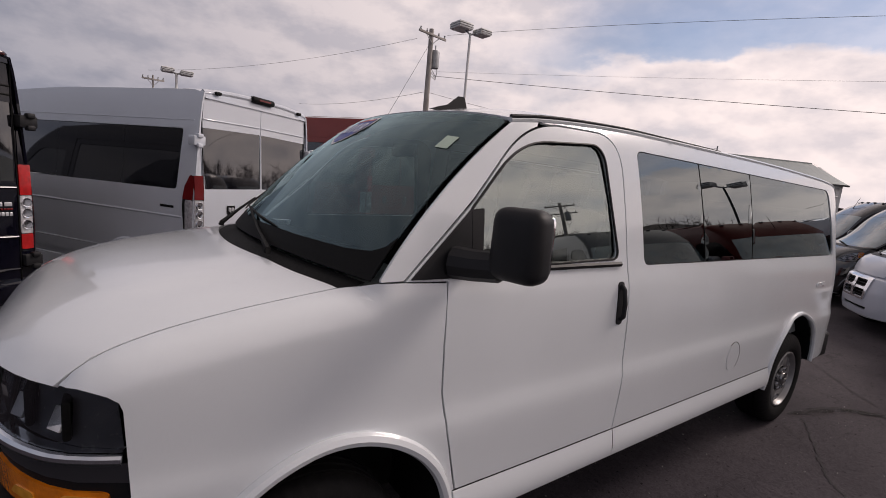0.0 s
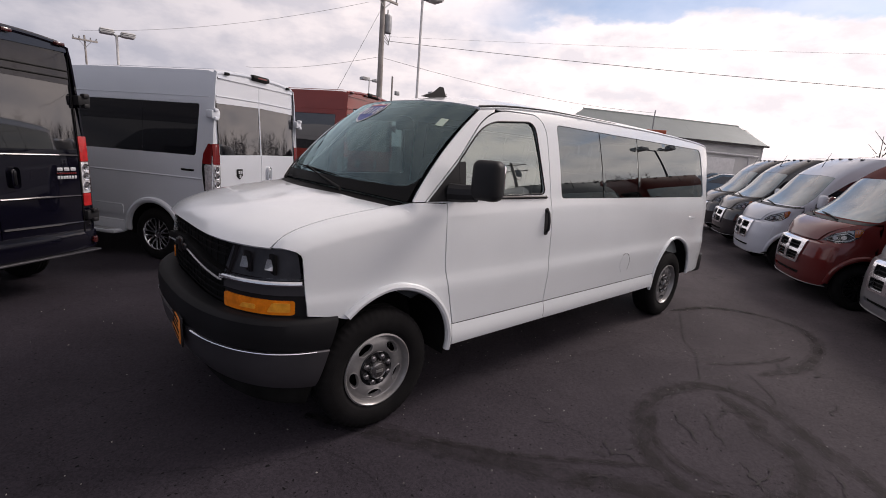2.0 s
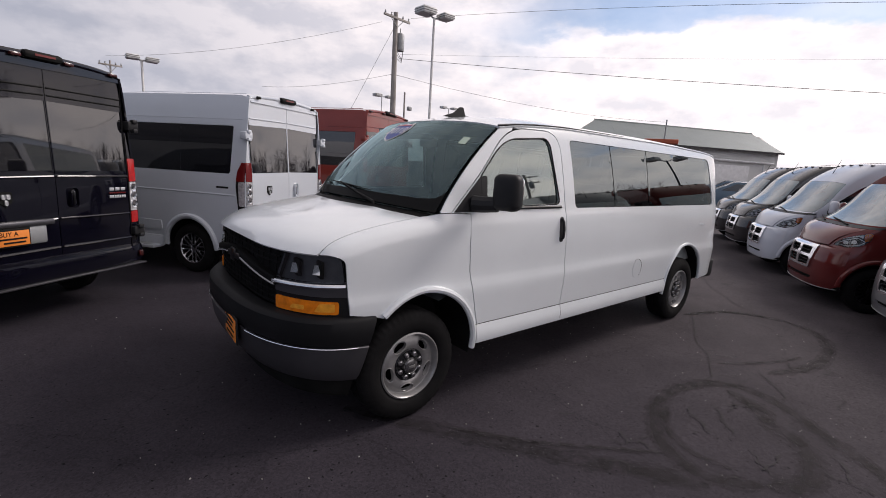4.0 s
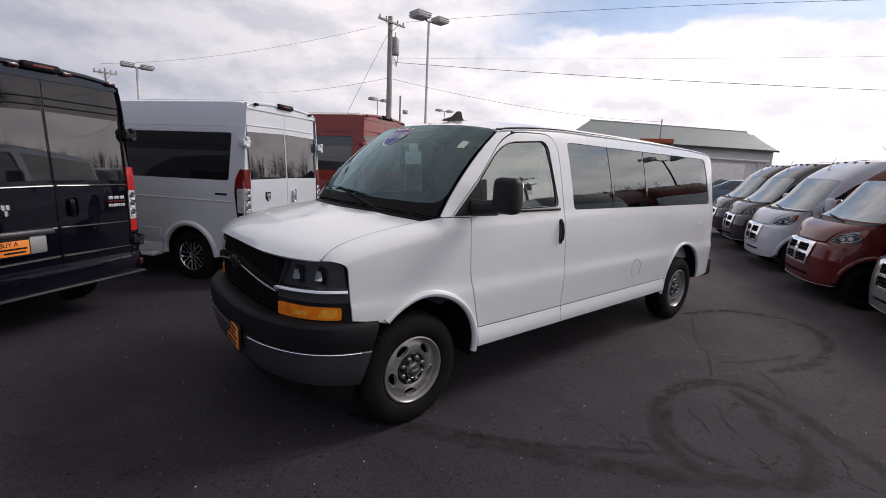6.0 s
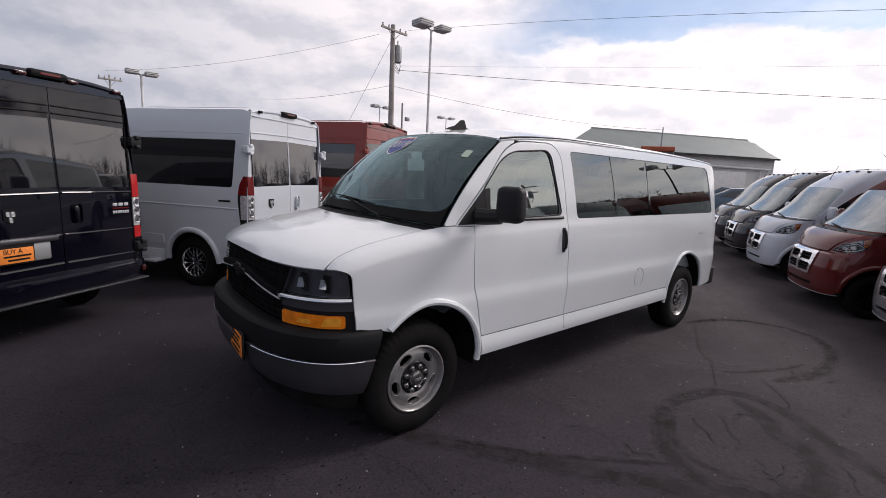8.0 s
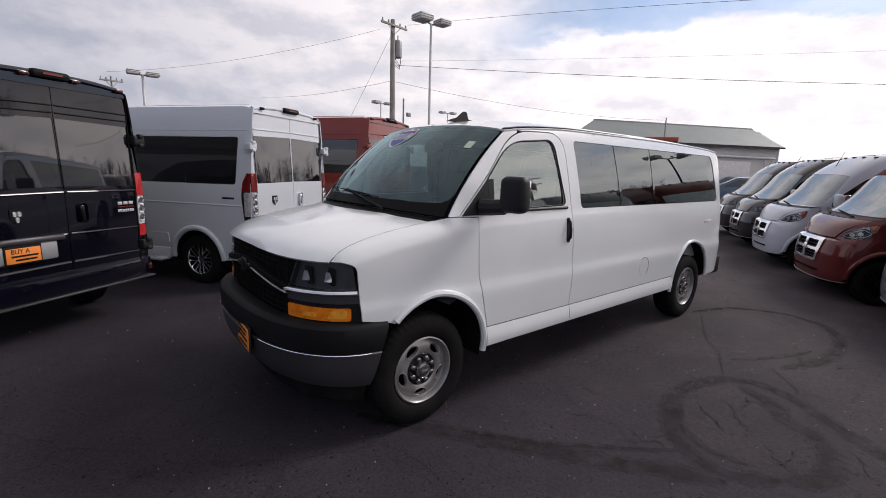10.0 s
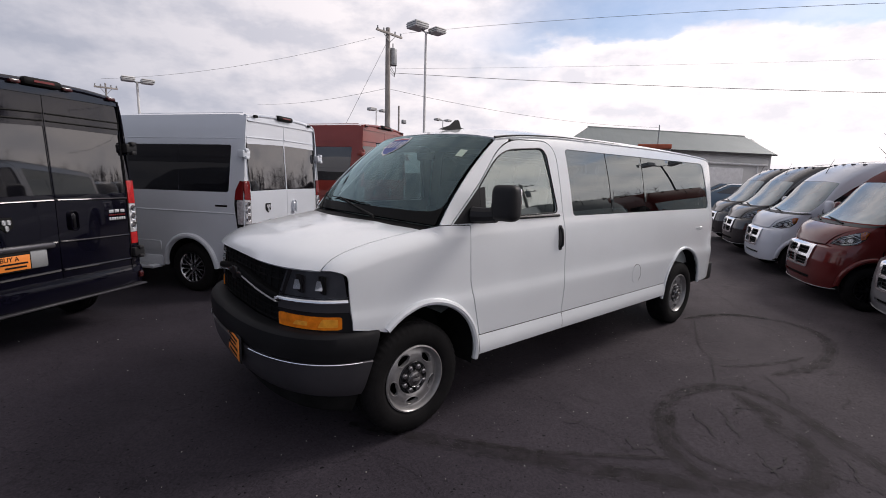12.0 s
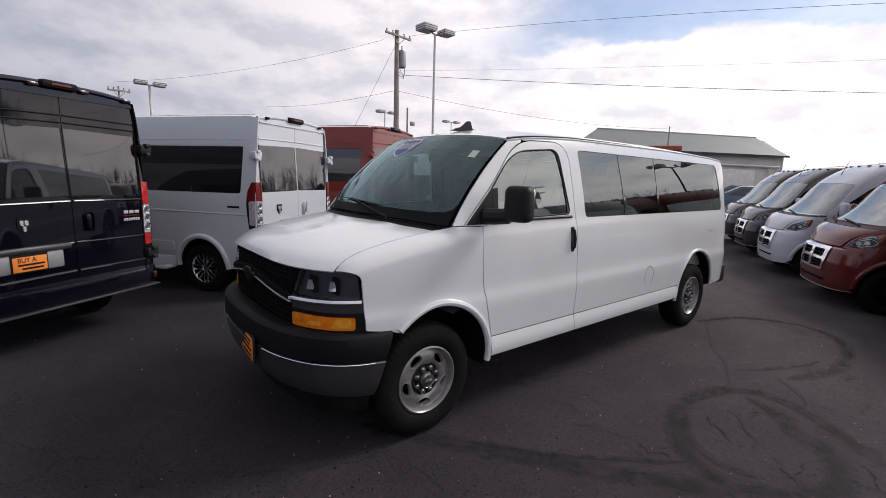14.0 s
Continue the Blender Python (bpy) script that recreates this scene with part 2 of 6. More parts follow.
BARK = varied("grey_bark", (0.11, 0.09, 0.075), 0.9, spread=0.3, scale=3, grain=30, bump=0.4)
SIDING = varied("grey_metal_siding", (0.72, 0.72, 0.70), 0.6, spread=0.08, scale=0.6, grain=20, bump=0.02)
ROOFMETAL = varied("grey_green_metal_roof", (0.15, 0.18, 0.18), 0.45, metal=0.2, spread=0.12, scale=0.5, grain=12, bump=0.02)
TRIMWHITE = varied("white_trim", (0.84, 0.84, 0.84), 0.5, spread=0.1, bump=0)
CLEAR = glass("clear_window_glass", (0.46, 0.60, 0.60), 2.15, (0.66, 0.90, 0.95))
TINT = glass("privacy_window_glass", (0.05, 0.05, 0.055), 2.5, (0.92, 1.0, 1.0))
# door panes differ by side: driver's sheen boosted by IOR, far pane dimmed (SIDEGLASS)
DOORGLASSM = glass("boosted_sheen_door_glass", (0.62, 0.72, 0.68), 3.3, (0.90, 1.0, 0.96))
SIDEGLASS = glass("dimmed_far_door_glass", (0.21, 0.25, 0.245), 1.5)
DARKRED = varied("dark_red_lens", (0.16, 0.010, 0.010), 0.2, spread=0.2, bump=0, coat=1.0, spec=0.05)
LENS = glass("headlamp_cover", (0.86, 0.88, 0.90), 1.75)
BLACKGLASS = varied("black_privacy_glass", (0.006, 0.006, 0.008), 0.03, spread=0.2, bump=0, grain=10, spec=1.0)
BLACKGLASS.node_tree.nodes["Principled BSDF"].inputs["IOR"].default_value = 1.64


def asphalt():
    m, n, l, b = material("asphalt")
    tc = n.new("ShaderNodeTexCoord")

    def noise_of(scale, detail, rough=0.55):
        t = n.new("ShaderNodeTexNoise")
        t.inputs["Scale"].default_value, t.inputs["Detail"].default_value, t.inputs["Roughness"].default_value = scale, detail, rough
        l.new(tc.outputs["Object"], t.inputs["Vector"])
        return t

    wide, mid, fine = noise_of(0.22, 6), noise_of(1.7, 8, 0.65), noise_of(140, 3)
    ramp = n.new("ShaderNodeValToRGB")
    ramp.color_ramp.elements[0].position, ramp.color_ramp.elements[1].position = 0.30, 0.72
    ramp.color_ramp.elements[0].color, ramp.color_ramp.elements[1].color = (0.0195, 0.0178, 0.0205, 1), (0.041, 0.0378, 0.0412, 1)
    add = n.new("ShaderNodeMath")
    add.operation = "MULTIPLY_ADD"
    add.inputs[1].default_value, add.inputs[2].default_value = 0.5, 0.0
    l.new(mid.outputs["Fac"], add.inputs[0])
    half = n.new("ShaderNodeMath")
    half.operation = "MULTIPLY_ADD"
    half.inputs[1].default_value = 0.5
    l.new(wide.outputs["Fac"], half.inputs[0])
    l.new(add.outputs[0], half.inputs[2])
    l.new(half.outputs[0], ramp.inputs["Fac"])
    stone = n.new("ShaderNodeTexVoronoi")
    stone.inputs["Scale"].default_value = 90
    l.new(tc.outputs["Object"], stone.inputs["Vector"])
    speck = n.new("ShaderNodeValToRGB")
    speck.color_ramp.elements[0].position, speck.color_ramp.elements[1].position = 0.0, 1.0
    speck.color_ramp.elements[0].color, speck.color_ramp.elements[1].color = (0.7, 0.7, 0.7, 1), (1.35, 1.33, 1.33, 1)
    l.new(stone.outputs["Color"], speck.inputs["Fac"])
    mul = n.new("ShaderNodeMix")
    mul.data_type, mul.blend_type = "RGBA", "MULTIPLY"
    mul.inputs["Factor"].default_value = 1.0
    l.new(ramp.outputs["Color"], mul.inputs["A"])
    l.new(speck.outputs["Color"], mul.inputs["B"])
    # fine cracks
    warp = n.new("ShaderNodeMix")
    warp.data_type, warp.blend_type = "RGBA", "LINEAR_LIGHT"
    warp.inputs["Factor"].default_value = 0.25
    l.new(tc.outputs["Object"], warp.inputs["A"])
    l.new(mid.outputs["Color"], warp.inputs["B"])
    cells = n.new("ShaderNodeTexVoronoi")
    cells.feature = "DISTANCE_TO_EDGE"
    cells.inputs["Scale"].default_value = 0.55
    l.new(warp.outputs["Result"], cells.inputs["Vector"])
    crack = n.new("ShaderNodeValToRGB")
    crack.color_ramp.elements[0].position, crack.color_ramp.elements[1].position = 0.0, 0.006
    crack.color_ramp.elements[0].color = (0.45, 0.45, 0.45, 1)
    l.new(cells.outputs["Distance"], crack.inputs["Fac"])
    mul2 = n.new("ShaderNodeMix")
    mul2.data_type, mul2.blend_type = "RGBA", "MULTIPLY"
    l.new(wide.outputs["Fac"], mul2.inputs["Factor"])
    l.new(mul.outputs["Result"], mul2.inputs["A"])
    l.new(crack.outputs["Color"], mul2.inputs["B"])
    # pale sandy driving lane; brighter light there and dimmer light elsewhere sit in this tone
    xyz, along, lane, tone, mul3 = n.new("ShaderNodeSeparateXYZ"), n.new("ShaderNodeMath"), n.new("ShaderNodeMapRange"), n.new("ShaderNodeMix"), n.new("ShaderNodeMix")
    l.new(tc.outputs["Object"], xyz.inputs[0])
    along.operation = "MULTIPLY_ADD"
    along.inputs[1].default_value = 3.0
    l.new(wide.outputs["Fac"], along.inputs[0])
    l.new(xyz.outputs["X"], along.inputs[2])
    lane.interpolation_type = "SMOOTHSTEP"
    for key, value in (("From Min", 1.3), ("From Max", 7.0), ("To Min", 0.0), ("To Max", 1.0)):
        lane.inputs[key].default_value = value
    l.new(along.outputs[0], lane.inputs["Value"])
    tone.data_type, mul3.data_type, mul3.blend_type = "RGBA", "RGBA", "MULTIPLY"
    tone.inputs["A"].default_value, tone.inputs["B"].default_value = (1.04, 0.98, 1.13, 1), (1.95, 1.82, 1.84, 1)
    mul3.inputs["Factor"].default_value = 1.0
    l.new(lane.outputs["Result"], tone.inputs["Factor"])
    l.new(mul2.outputs["Result"], mul3.inputs["A"])
    l.new(tone.outputs["Result"], mul3.inputs["B"])
    # small dark pits where single stones have come out
    grit, pit, mul4 = n.new("ShaderNodeTexNoise"), n.new("ShaderNodeValToRGB"), n.new("ShaderNodeMix")
    grit.inputs["Scale"].default_value, grit.inputs["Detail"].default_value = 34.0, 1.5
    l.new(tc.outputs["Object"], grit.inputs["Vector"])
    pit.color_ramp.elements[0].position, pit.color_ramp.elements[1].position = 0.285, 0.32
    pit.color_ramp.elements[0].color = (0.16, 0.15, 0.16, 1)
    l.new(grit.outputs["Fac"], pit.inputs["Fac"])
    mul4.data_type, mul4.blend_type = "RGBA", "MULTIPLY"
    mul4.inputs["Factor"].default_value = 1.0
    l.new(mul3.outputs["Result"], mul4.inputs["A"])
    l.new(pit.outputs["Color"], mul4.inputs["B"])
    l.new(mul4.outputs["Result"], b.inputs["Base Color"])
    b.inputs["Roughness"].default_value = 0.82
    b.inputs["Specular IOR Level"].default_value = 0.15
    bp = n.new("ShaderNodeBump")
    bp.inputs["Strength"].default_value, bp.inputs["Distance"].default_value = 0.5, 0.006
    l.new(fine.outputs["Fac"], bp.inputs["Height"])
    l.new(bp.outputs["Normal"], b.inputs["Normal"])
    return m


def rubbed(name, colour, low, high, scale=14.0, most=1.0):
    """A worn film on the ground: patchy, with the asphalt showing through."""
    m, n, l, b = material(name)
    tc, t, ramp = n.new("ShaderNodeTexCoord"), n.new("ShaderNodeTexNoise"), n.new("ShaderNodeValToRGB")
    t.inputs["Scale"].default_value, t.inputs["Detail"].default_value = scale, 8
    ramp.color_ramp.elements[0].position, ramp.color_ramp.elements[1].position = low, high
    ramp.color_ramp.elements[1].color = (most, most, most, 1)
    l.new(tc.outputs["Object"], t.inputs["Vector"])
    l.new(t.outputs["Fac"], ramp.inputs["Fac"])
    l.new(ramp.outputs["Color"], b.inputs["Alpha"])
    b.inputs["Base Color"].default_value = (*colour, 1)
    b.inputs["Roughness"].default_value = 0.85
    return m


ASPHALT = asphalt()
TYREMARK = rubbed("tyre_mark", (0.0125, 0.0092, 0.0102), 0.26, 0.78, 8, 0.44)
CRACK = varied("crack_shadow", (0.019, 0.017, 0.018), 0.95, spread=0.3, bump=0)
DUST = rubbed("pale_dust", (0.10, 0.093, 0.097), 0.42, 0.80, 9, 0.5)

# ---- building tools ----
from mathutils.geometry import delaunay_2d_cdt


def part(name, bm, mat, parent=None, label="", sharp=32):
    bm.normal_update()
    for f in bm.faces:
        f.smooth = True
    for e in bm.edges:
        if len(e.link_faces) == 2 and e.calc_face_angle(0) > radians(sharp):
            e.smooth = False
    me = bpy.data.meshes.new(name)
    bm.to_mesh(me)
    bm.free()
    me.materials.append(mat)
    ob = new(name, me)
    ob.parent = parent
    if label:
        ob["label"] = label
    return ob


def thing(name, label, category, m=None, group="", kind=""):
    ob = new(name)
    ob.empty_display_size = 0.2
    if m is not None:
        ob.matrix_world = m
    return tagged(ob, label, category, group, kind)


def curve(xs, ys):
    """A smooth curve through the given values that never overshoots."""
    xs, ys = np.array(xs, float), np.array(ys, float)
    h, d = np.diff(xs), np.diff(ys) / np.diff(xs)
    g = np.zeros(len(xs))
    for i in range(1, len(xs) - 1):
        if d[i - 1] * d[i] > 0:
            w1, w2 = 2 * h[i] + h[i - 1], h[i] + 2 * h[i - 1]
            g[i] = (w1 + w2) / (w1 / d[i - 1] + w2 / d[i])
    g[0], g[-1] = d[0], d[-1]

    def at(x):
        x = min(max(x, xs[0]), xs[-1])
        i = min(int(np.searchsorted(xs, x, "right")) - 1, len(h) - 1)
        t = (x - xs[i]) / h[i]
        return float(ys[i] * (1 + 2 * t) * (1 - t) ** 2 + h[i] * g[i] * t * (1 - t) ** 2 + ys[i + 1] * t * t * (3 - 2 * t) + h[i] * g[i + 1] * t * t * (t - 1))

    return at


def rounded(poly, r, n=4):
    """The polygon with its corners rounded by the radius r, or by one radius a corner."""
    out, k = [], len(poly)
    rs = r if isinstance(r, (list, tuple)) else [r] * k
    for i, p in enumerate(poly):
        a, b, c = Vector(poly[i - 1]), Vector(p), Vector(poly[(i + 1) % k])
        u, v = a - b, c - b
        cut = min(rs[i], 0.45 * u.length, 0.45 * v.length)
        if cut < 1e-4:
            out.append(tuple(b))
            continue
        s, e = b + u.normalized() * cut, b + v.normalized() * cut
        for j in range(n + 1):
            t = j / n
            out.append(tuple(s * (1 - t) ** 2 + b * 2 * t * (1 - t) + e * t * t))
    return out


def inside(px, py, poly):
    q = np.array(poly)
    x1, y1, x2, y2 = q[:, 0], q[:, 1], np.roll(q[:, 0], -1), np.roll(q[:, 1], -1)
    px, py = np.asarray(px)[:, None], np.asarray(py)[:, None]
    cross = ((y1 > py) != (y2 > py)) & (px < (x2 - x1) * (py - y1) / np.where(y2 == y1, 1e-12, y2 - y1) + x1)
    return cross.sum(1) % 2 == 1


def fill(outline, holes=(), step=0.07):
    """Points and triangles that fill an outline with holes in the plane, fine enough to be bent."""
    pts, edges = [], []
    for loop in (outline, *holes):
        fine = []
        for i, p in enumerate(loop):
            a, b = Vector(p), Vector(loop[(i + 1) % len(loop)])
            k = max(1, int((b - a).length / step))
            fine += [tuple(a.lerp(b, j / k)) for j in range(k)]
        base, m = len(pts), len(fine)
        pts += fine
        edges += [(base + i, base + (i + 1) % m) for i in range(m)]
    rim = np.array(pts)
    (x0, y0), (x1, y1) = rim.min(0), rim.max(0)
    gx, gy = np.meshgrid(np.arange(x0 + step / 2, x1, step), np.arange(y0 + step / 2, y1, step))
    gx, gy = gx.ravel(), gy.ravel()
    keep = inside(gx, gy, outline)
    for hole in holes:
        keep &= ~inside(gx, gy, hole)
    grid = np.stack([gx[keep], gy[keep]], 1)
    if len(grid):
        near = np.min(((grid[:, None] - rim[None]) ** 2).sum(-1), 1) > (0.45 * step) ** 2
        pts += [tuple(p) for p in grid[near]]
    v, _, tris, *_ = delaunay_2d_cdt([Vector(p) for p in pts], edges, [], 0, 1e-6)
    mid = np.array([[sum(v[i].x for i in t) / len(t), sum(v[i].y for i in t) / len(t)] for t in tris])
    keep = inside(mid[:, 0], mid[:, 1], outline)
    for hole in holes:
        keep &= ~inside(mid[:, 0], mid[:, 1], hole)
    return v, [t for t, k in zip(tris, keep) if k]


def skin(outline, holes, place, out, step=0.07, thick=0.014, lift=0.0):
    """A bent panel: the filled outline laid on a surface, with an edge that turns inwards."""
    v, tris = fill(outline, holes, step)
    bm = bmesh.new()
    vs = [bm.verts.new(place(p.x, p.y)) for p in v]
    for t in tris:
        try:
            bm.faces.new([vs[i] for i in t])
        except ValueError:
            pass
    bm.normal_update()
    total = sum((f.normal * f.calc_area() for f in bm.faces), Vector())
    o = Vector(out)
    if total.dot(o) < 0:
        bmesh.ops.reverse_faces(bm, faces=bm.faces[:])
        bm.normal_update()
    bmesh.ops.delete(bm, geom=[x for x in bm.verts if not x.link_faces], context="VERTS")
    if lift:
        for x in bm.verts:
            x.co += x.normal * lift
    if thick:
        rim = [e for e in bm.edges if e.is_boundary]
        normal = {x: x.normal.copy() for e in rim for x in e.verts}
        made = bmesh.ops.extrude_edge_only(bm, edges=rim)["geom"]
        fresh = [x for x in made if isinstance(x, bmesh.types.BMVert)]
        old = {tuple(round(c, 6) for c in x.co): n for x, n in normal.items()}
        for x in fresh:
            x.co -= old[tuple(round(c, 6) for c in x.co)] * thick
    return bm


def box(bm, centre, size, bevel=0.0, m=None, seg=2):
    made = bmesh.ops.create_cube(bm, size=1.0, matrix=(m or Matrix()) @ Matrix.Translation(centre) @ Matrix.Diagonal((*size, 1)))
    if bevel:
        es = list({e for x in made["verts"] for e in x.link_edges})
        bmesh.ops.bevel(bm, geom=es, offset=bevel, segments=seg, affect="EDGES", profile=0.5)
    return bm


def boxed(centre, size, bevel=0.0, m=None, seg=2):
    return box(bmesh.new(), centre, size, bevel, m, seg)


def tube(bm, pts, r, seg=8, cap=True):
    """A round bar along points; r is one radius or one for each point."""
    pts = [Vector(p) for p in pts]
    rs = r if isinstance(r, (list, tuple)) else [r] * len(pts)
    rings, side = [], None
    for i, p in enumerate(pts):
        d = (pts[min(i + 1, len(pts) - 1)] - pts[max(i - 1, 0)]).normalized()
        side = d.orthogonal().normalized() if side is None else (side - d * side.dot(d)).normalized()
        up = d.cross(side)
        rings.append([bm.verts.new(p + (side * math.cos(a) + up * math.sin(a)) * rs[i]) for a in (2 * math.pi * j / seg for j in range(seg))])
    for a, b in zip(rings, rings[1:]):
        for j in range(seg):
            bm.faces.new((a[j], a[(j + 1) % seg], b[(j + 1) % seg], b[j]))
    if cap:
        bm.faces.new(rings[0][::-1])
        bm.faces.new(rings[-1])
    return bm


def lathe(bm, profile, m=None, seg=40, cut=None):
    """A turned body: profile of (radius, height) about z, moved by m."""
    m = m or Matrix()
    rings = []
    for k, (r, h) in enumerate(profile):
        if r < 1e-5:
            rings.append([bm.verts.new(m @ Vector((0, 0, h)))] * seg)
        else:
            q = [r - (cut(k, j) if cut else 0.0) for j in range(seg)]
            rings.append([bm.verts.new(m @ Vector((q[j] * math.cos(2 * math.pi * j / seg), q[j] * math.sin(2 * math.pi * j / seg), h))) for j in range(seg)])
    for a, b in zip(rings, rings[1:]):
        for j in range(seg):
            f = list(dict.fromkeys((a[j], a[(j + 1) % seg], b[(j + 1) % seg], b[j])))
            if len(f) > 2:
                bm.faces.new(f)
    bmesh.ops.recalc_face_normals(bm, faces=bm.faces[:])
    return bm


def circle(cx, cy, rx, ry=None, n=24, a0=0.0):
    ry = rx if ry is None else ry
    return [(cx + rx * math.cos(a0 + 2 * math.pi * i / n), cy + ry * math.sin(a0 + 2 * math.pi * i / n)) for i in range(n)]


def arc(cx, cy, r, a, b, n=16):
    return [(cx + r * math.cos(radians(a + (b - a) * i / n)), cy + r * math.sin(radians(a + (b - a) * i / n))) for i in range(n + 1)]


def strip(left, right, thick=0.0):
    """A band between two rows of points."""
    bm = bmesh.new()
    a, b = [bm.verts.new(p) for p in left], [bm.verts.new(p) for p in right]
    for i in range(len(a) - 1):
        bm.faces.new((a[i], a[i + 1], b[i + 1], b[i]))
    return bm

# ---- wheels: the axle runs along local z, the outer face looks to +z ----
def tyre_mesh(R, w, rim):
    h = w / 2
    prof = [(rim, -h * 0.80), (rim + 0.02, -h * 0.95), ((R + rim) / 2, -h * 1.04), (R - 0.035, -h * 0.97), (R - 0.010, -h * 0.82), (R, -h * 0.62)]
    for g in (-0.36, 0.0, 0.36):
        prof += [(R, h * (g - 0.06)), (R - 0.009, h * (g - 0.05)), (R - 0.009, h * (g + 0.05)), (R, h * (g + 0.06))]
    prof += [(R, h * 0.62), (R - 0.010, h * 0.82), (R - 0.035, h * 0.97), (R - 0.05, h * 0.985), (R - 0.055, h * 1.0), ((R + rim) / 2, h * 1.04), (rim + 0.035, h * 1.0), (rim + 0.02, h * 0.95), (rim, h * 0.80)]
    shoulder = {3, 4, 5, 18, 19, 20}
    bm = lathe(bmesh.new(), prof, seg=156, cut=lambda k, j: 0.007 if k in shoulder and j % 3 == 0 else 0.0)
    return bm


def steel_wheel(parent, m, R=0.378, w=0.235, rim=0.224, holes=5, face=STEEL, spin=0.0):
    wheel = new("wheel")
    wheel.parent, wheel.matrix_local = parent, m
    part("tyre", tyre_mesh(R, w, rim), RUBBER, wheel, "dusty black all-season tyre")
    h = w / 2
    lip = lathe(bmesh.new(), [(rim + 0.004, h * 0.84), (rim + 0.006, h * 0.93), (rim - 0.003, h * 0.97), (rim - 0.010, h * 0.90), (rim - 0.015, h * 0.76), (rim - 0.020, h * 0.64), (rim - 0.03, h * 0.60)], seg=56)
    part("rim", lip, face, wheel)
    k = rim / 0.243
    depth = curve([0, 0.06 * k, 0.095 * k, 0.12 * k, 0.150 * k, 0.185 * k, 0.205 * k, 0.222 * k], [0.056, 0.056, 0.060, 0.082, 0.092, 0.087, 0.076, 0.070])
    dish = lambda x, y, up=0.0: (x, y, h - 0.118 + depth(math.hypot(x, y)) + up)
    turns = [2 * math.pi * (q - 0.25 * holes) / holes + spin for q in range(holes)]
    turn = lambda t, x, y: (x * math.cos(t) - y * math.sin(t), x * math.sin(t) + y * math.cos(t))
    ring = [[turn(t, x, y) for x, y in circle(0.158, 0, 0.0265, 0.050, 22)] for t in turns]
    disc = skin(circle(0, 0, 0.222 * k, n=56), [*ring, circle(0, 0, 0.045)], dish, (0, 0, 1), 0.012, 0.020)
    part("wheel_disc", disc, face, wheel, "silver-painted steel wheel with oval holes")
    for t in turns:
        lip = tube(bmesh.new(), [dish(*turn(t, x, y), 0.001) for x, y in circle(0.158, 0, 0.0285, 0.0525, 26)] + [dish(*turn(t, 0.1865, 0.0), 0.001)], 0.0036, 6, False)
        part("hole_edge", lip, face, wheel)
    part("brake_drum", lathe(bmesh.new(), [(0.17, h - 0.16), (0.17, h - 0.12), (0.0, h - 0.12)], seg=32), DARK, wheel)
    cap = lathe(bmesh.new(), [(0.114, h - 0.052), (0.112, h - 0.036), (0.107, h - 0.030), (0.102, h - 0.034), (0.096, h - 0.046), (0.058, h - 0.046), (0.0, h - 0.046)], seg=40)
    hub = part("hub_cap", cap, DARKMETAL, wheel, "dark chrome hub cap")
    boss = lathe(bmesh.new(), [(0.058, h - 0.05), (0.056, h - 0.012), (0.052, h - 0.004), (0.048, h - 0.008), (0.046, h - 0.005), (0.030, h + 0.002), (0.0, h + 0.004)], seg=32)
    part("cap_centre", boss, HUBMETAL, hub, "domed chrome cap centre")
    part("cap_emblem", box(bmesh.new(), (0, 0, h + 0.003), (0.050, 0.018, 0.006), 0.002), STEEL, hub)
    for q in range(8):
        a = 2 * math.pi * (q + 0.5) / 8
        nut = lathe(bmesh.new(), [(0.0195, h - 0.062), (0.0195, h - 0.026), (0.016, h - 0.014), (0.009, h - 0.010), (0.0, h - 0.009)], Matrix.Translation((0.081 * math.cos(a), 0.081 * math.sin(a), 0)), 14)
        part("lug_nut", nut, NUTMETAL, wheel)
    return wheel


def alloy_wheel(parent, m, R=0.355, w=0.225, rim=0.215, spokes=8, face=CHROME):
    wheel = new("wheel")
    wheel.parent, wheel.matrix_local = parent, m
    part("tyre", tyre_mesh(R, w, rim), RUBBER, wheel, "black road tyre")
    h = w / 2
    part("rim", lathe(bmesh.new(), [(rim + 0.004, h * 0.84), (rim + 0.006, h * 0.95), (rim - 0.006, h * 0.97), (rim - 0.016, h * 0.7), (rim - 0.02, -h * 0.6)], seg=48), face, wheel)
    part("wheel_well", lathe(bmesh.new(), [(rim - 0.02, -h * 0.2), (0.0, -h * 0.2)], seg=32), DARK, wheel)
    for k in range(spokes):
        bm = bmesh.new()
        r = Matrix.Rotation(2 * math.pi * k / spokes, 4, "Z")
        for s in (-1, 1):
            box(bm, (0.125, 0, h * 0.62), (0.165, 0.022, 0.026), 0.006, r @ pose(0, s * 0.017, 0, 0, 0, s * 5))
        part("spoke", bm, face, wheel)
    part("hub_cap", lathe(bmesh.new(), [(0.058, h * 0.45), (0.055, h * 0.72), (0.03, h * 0.82), (0.0, h * 0.83)], seg=24), face, wheel)
    return wheel

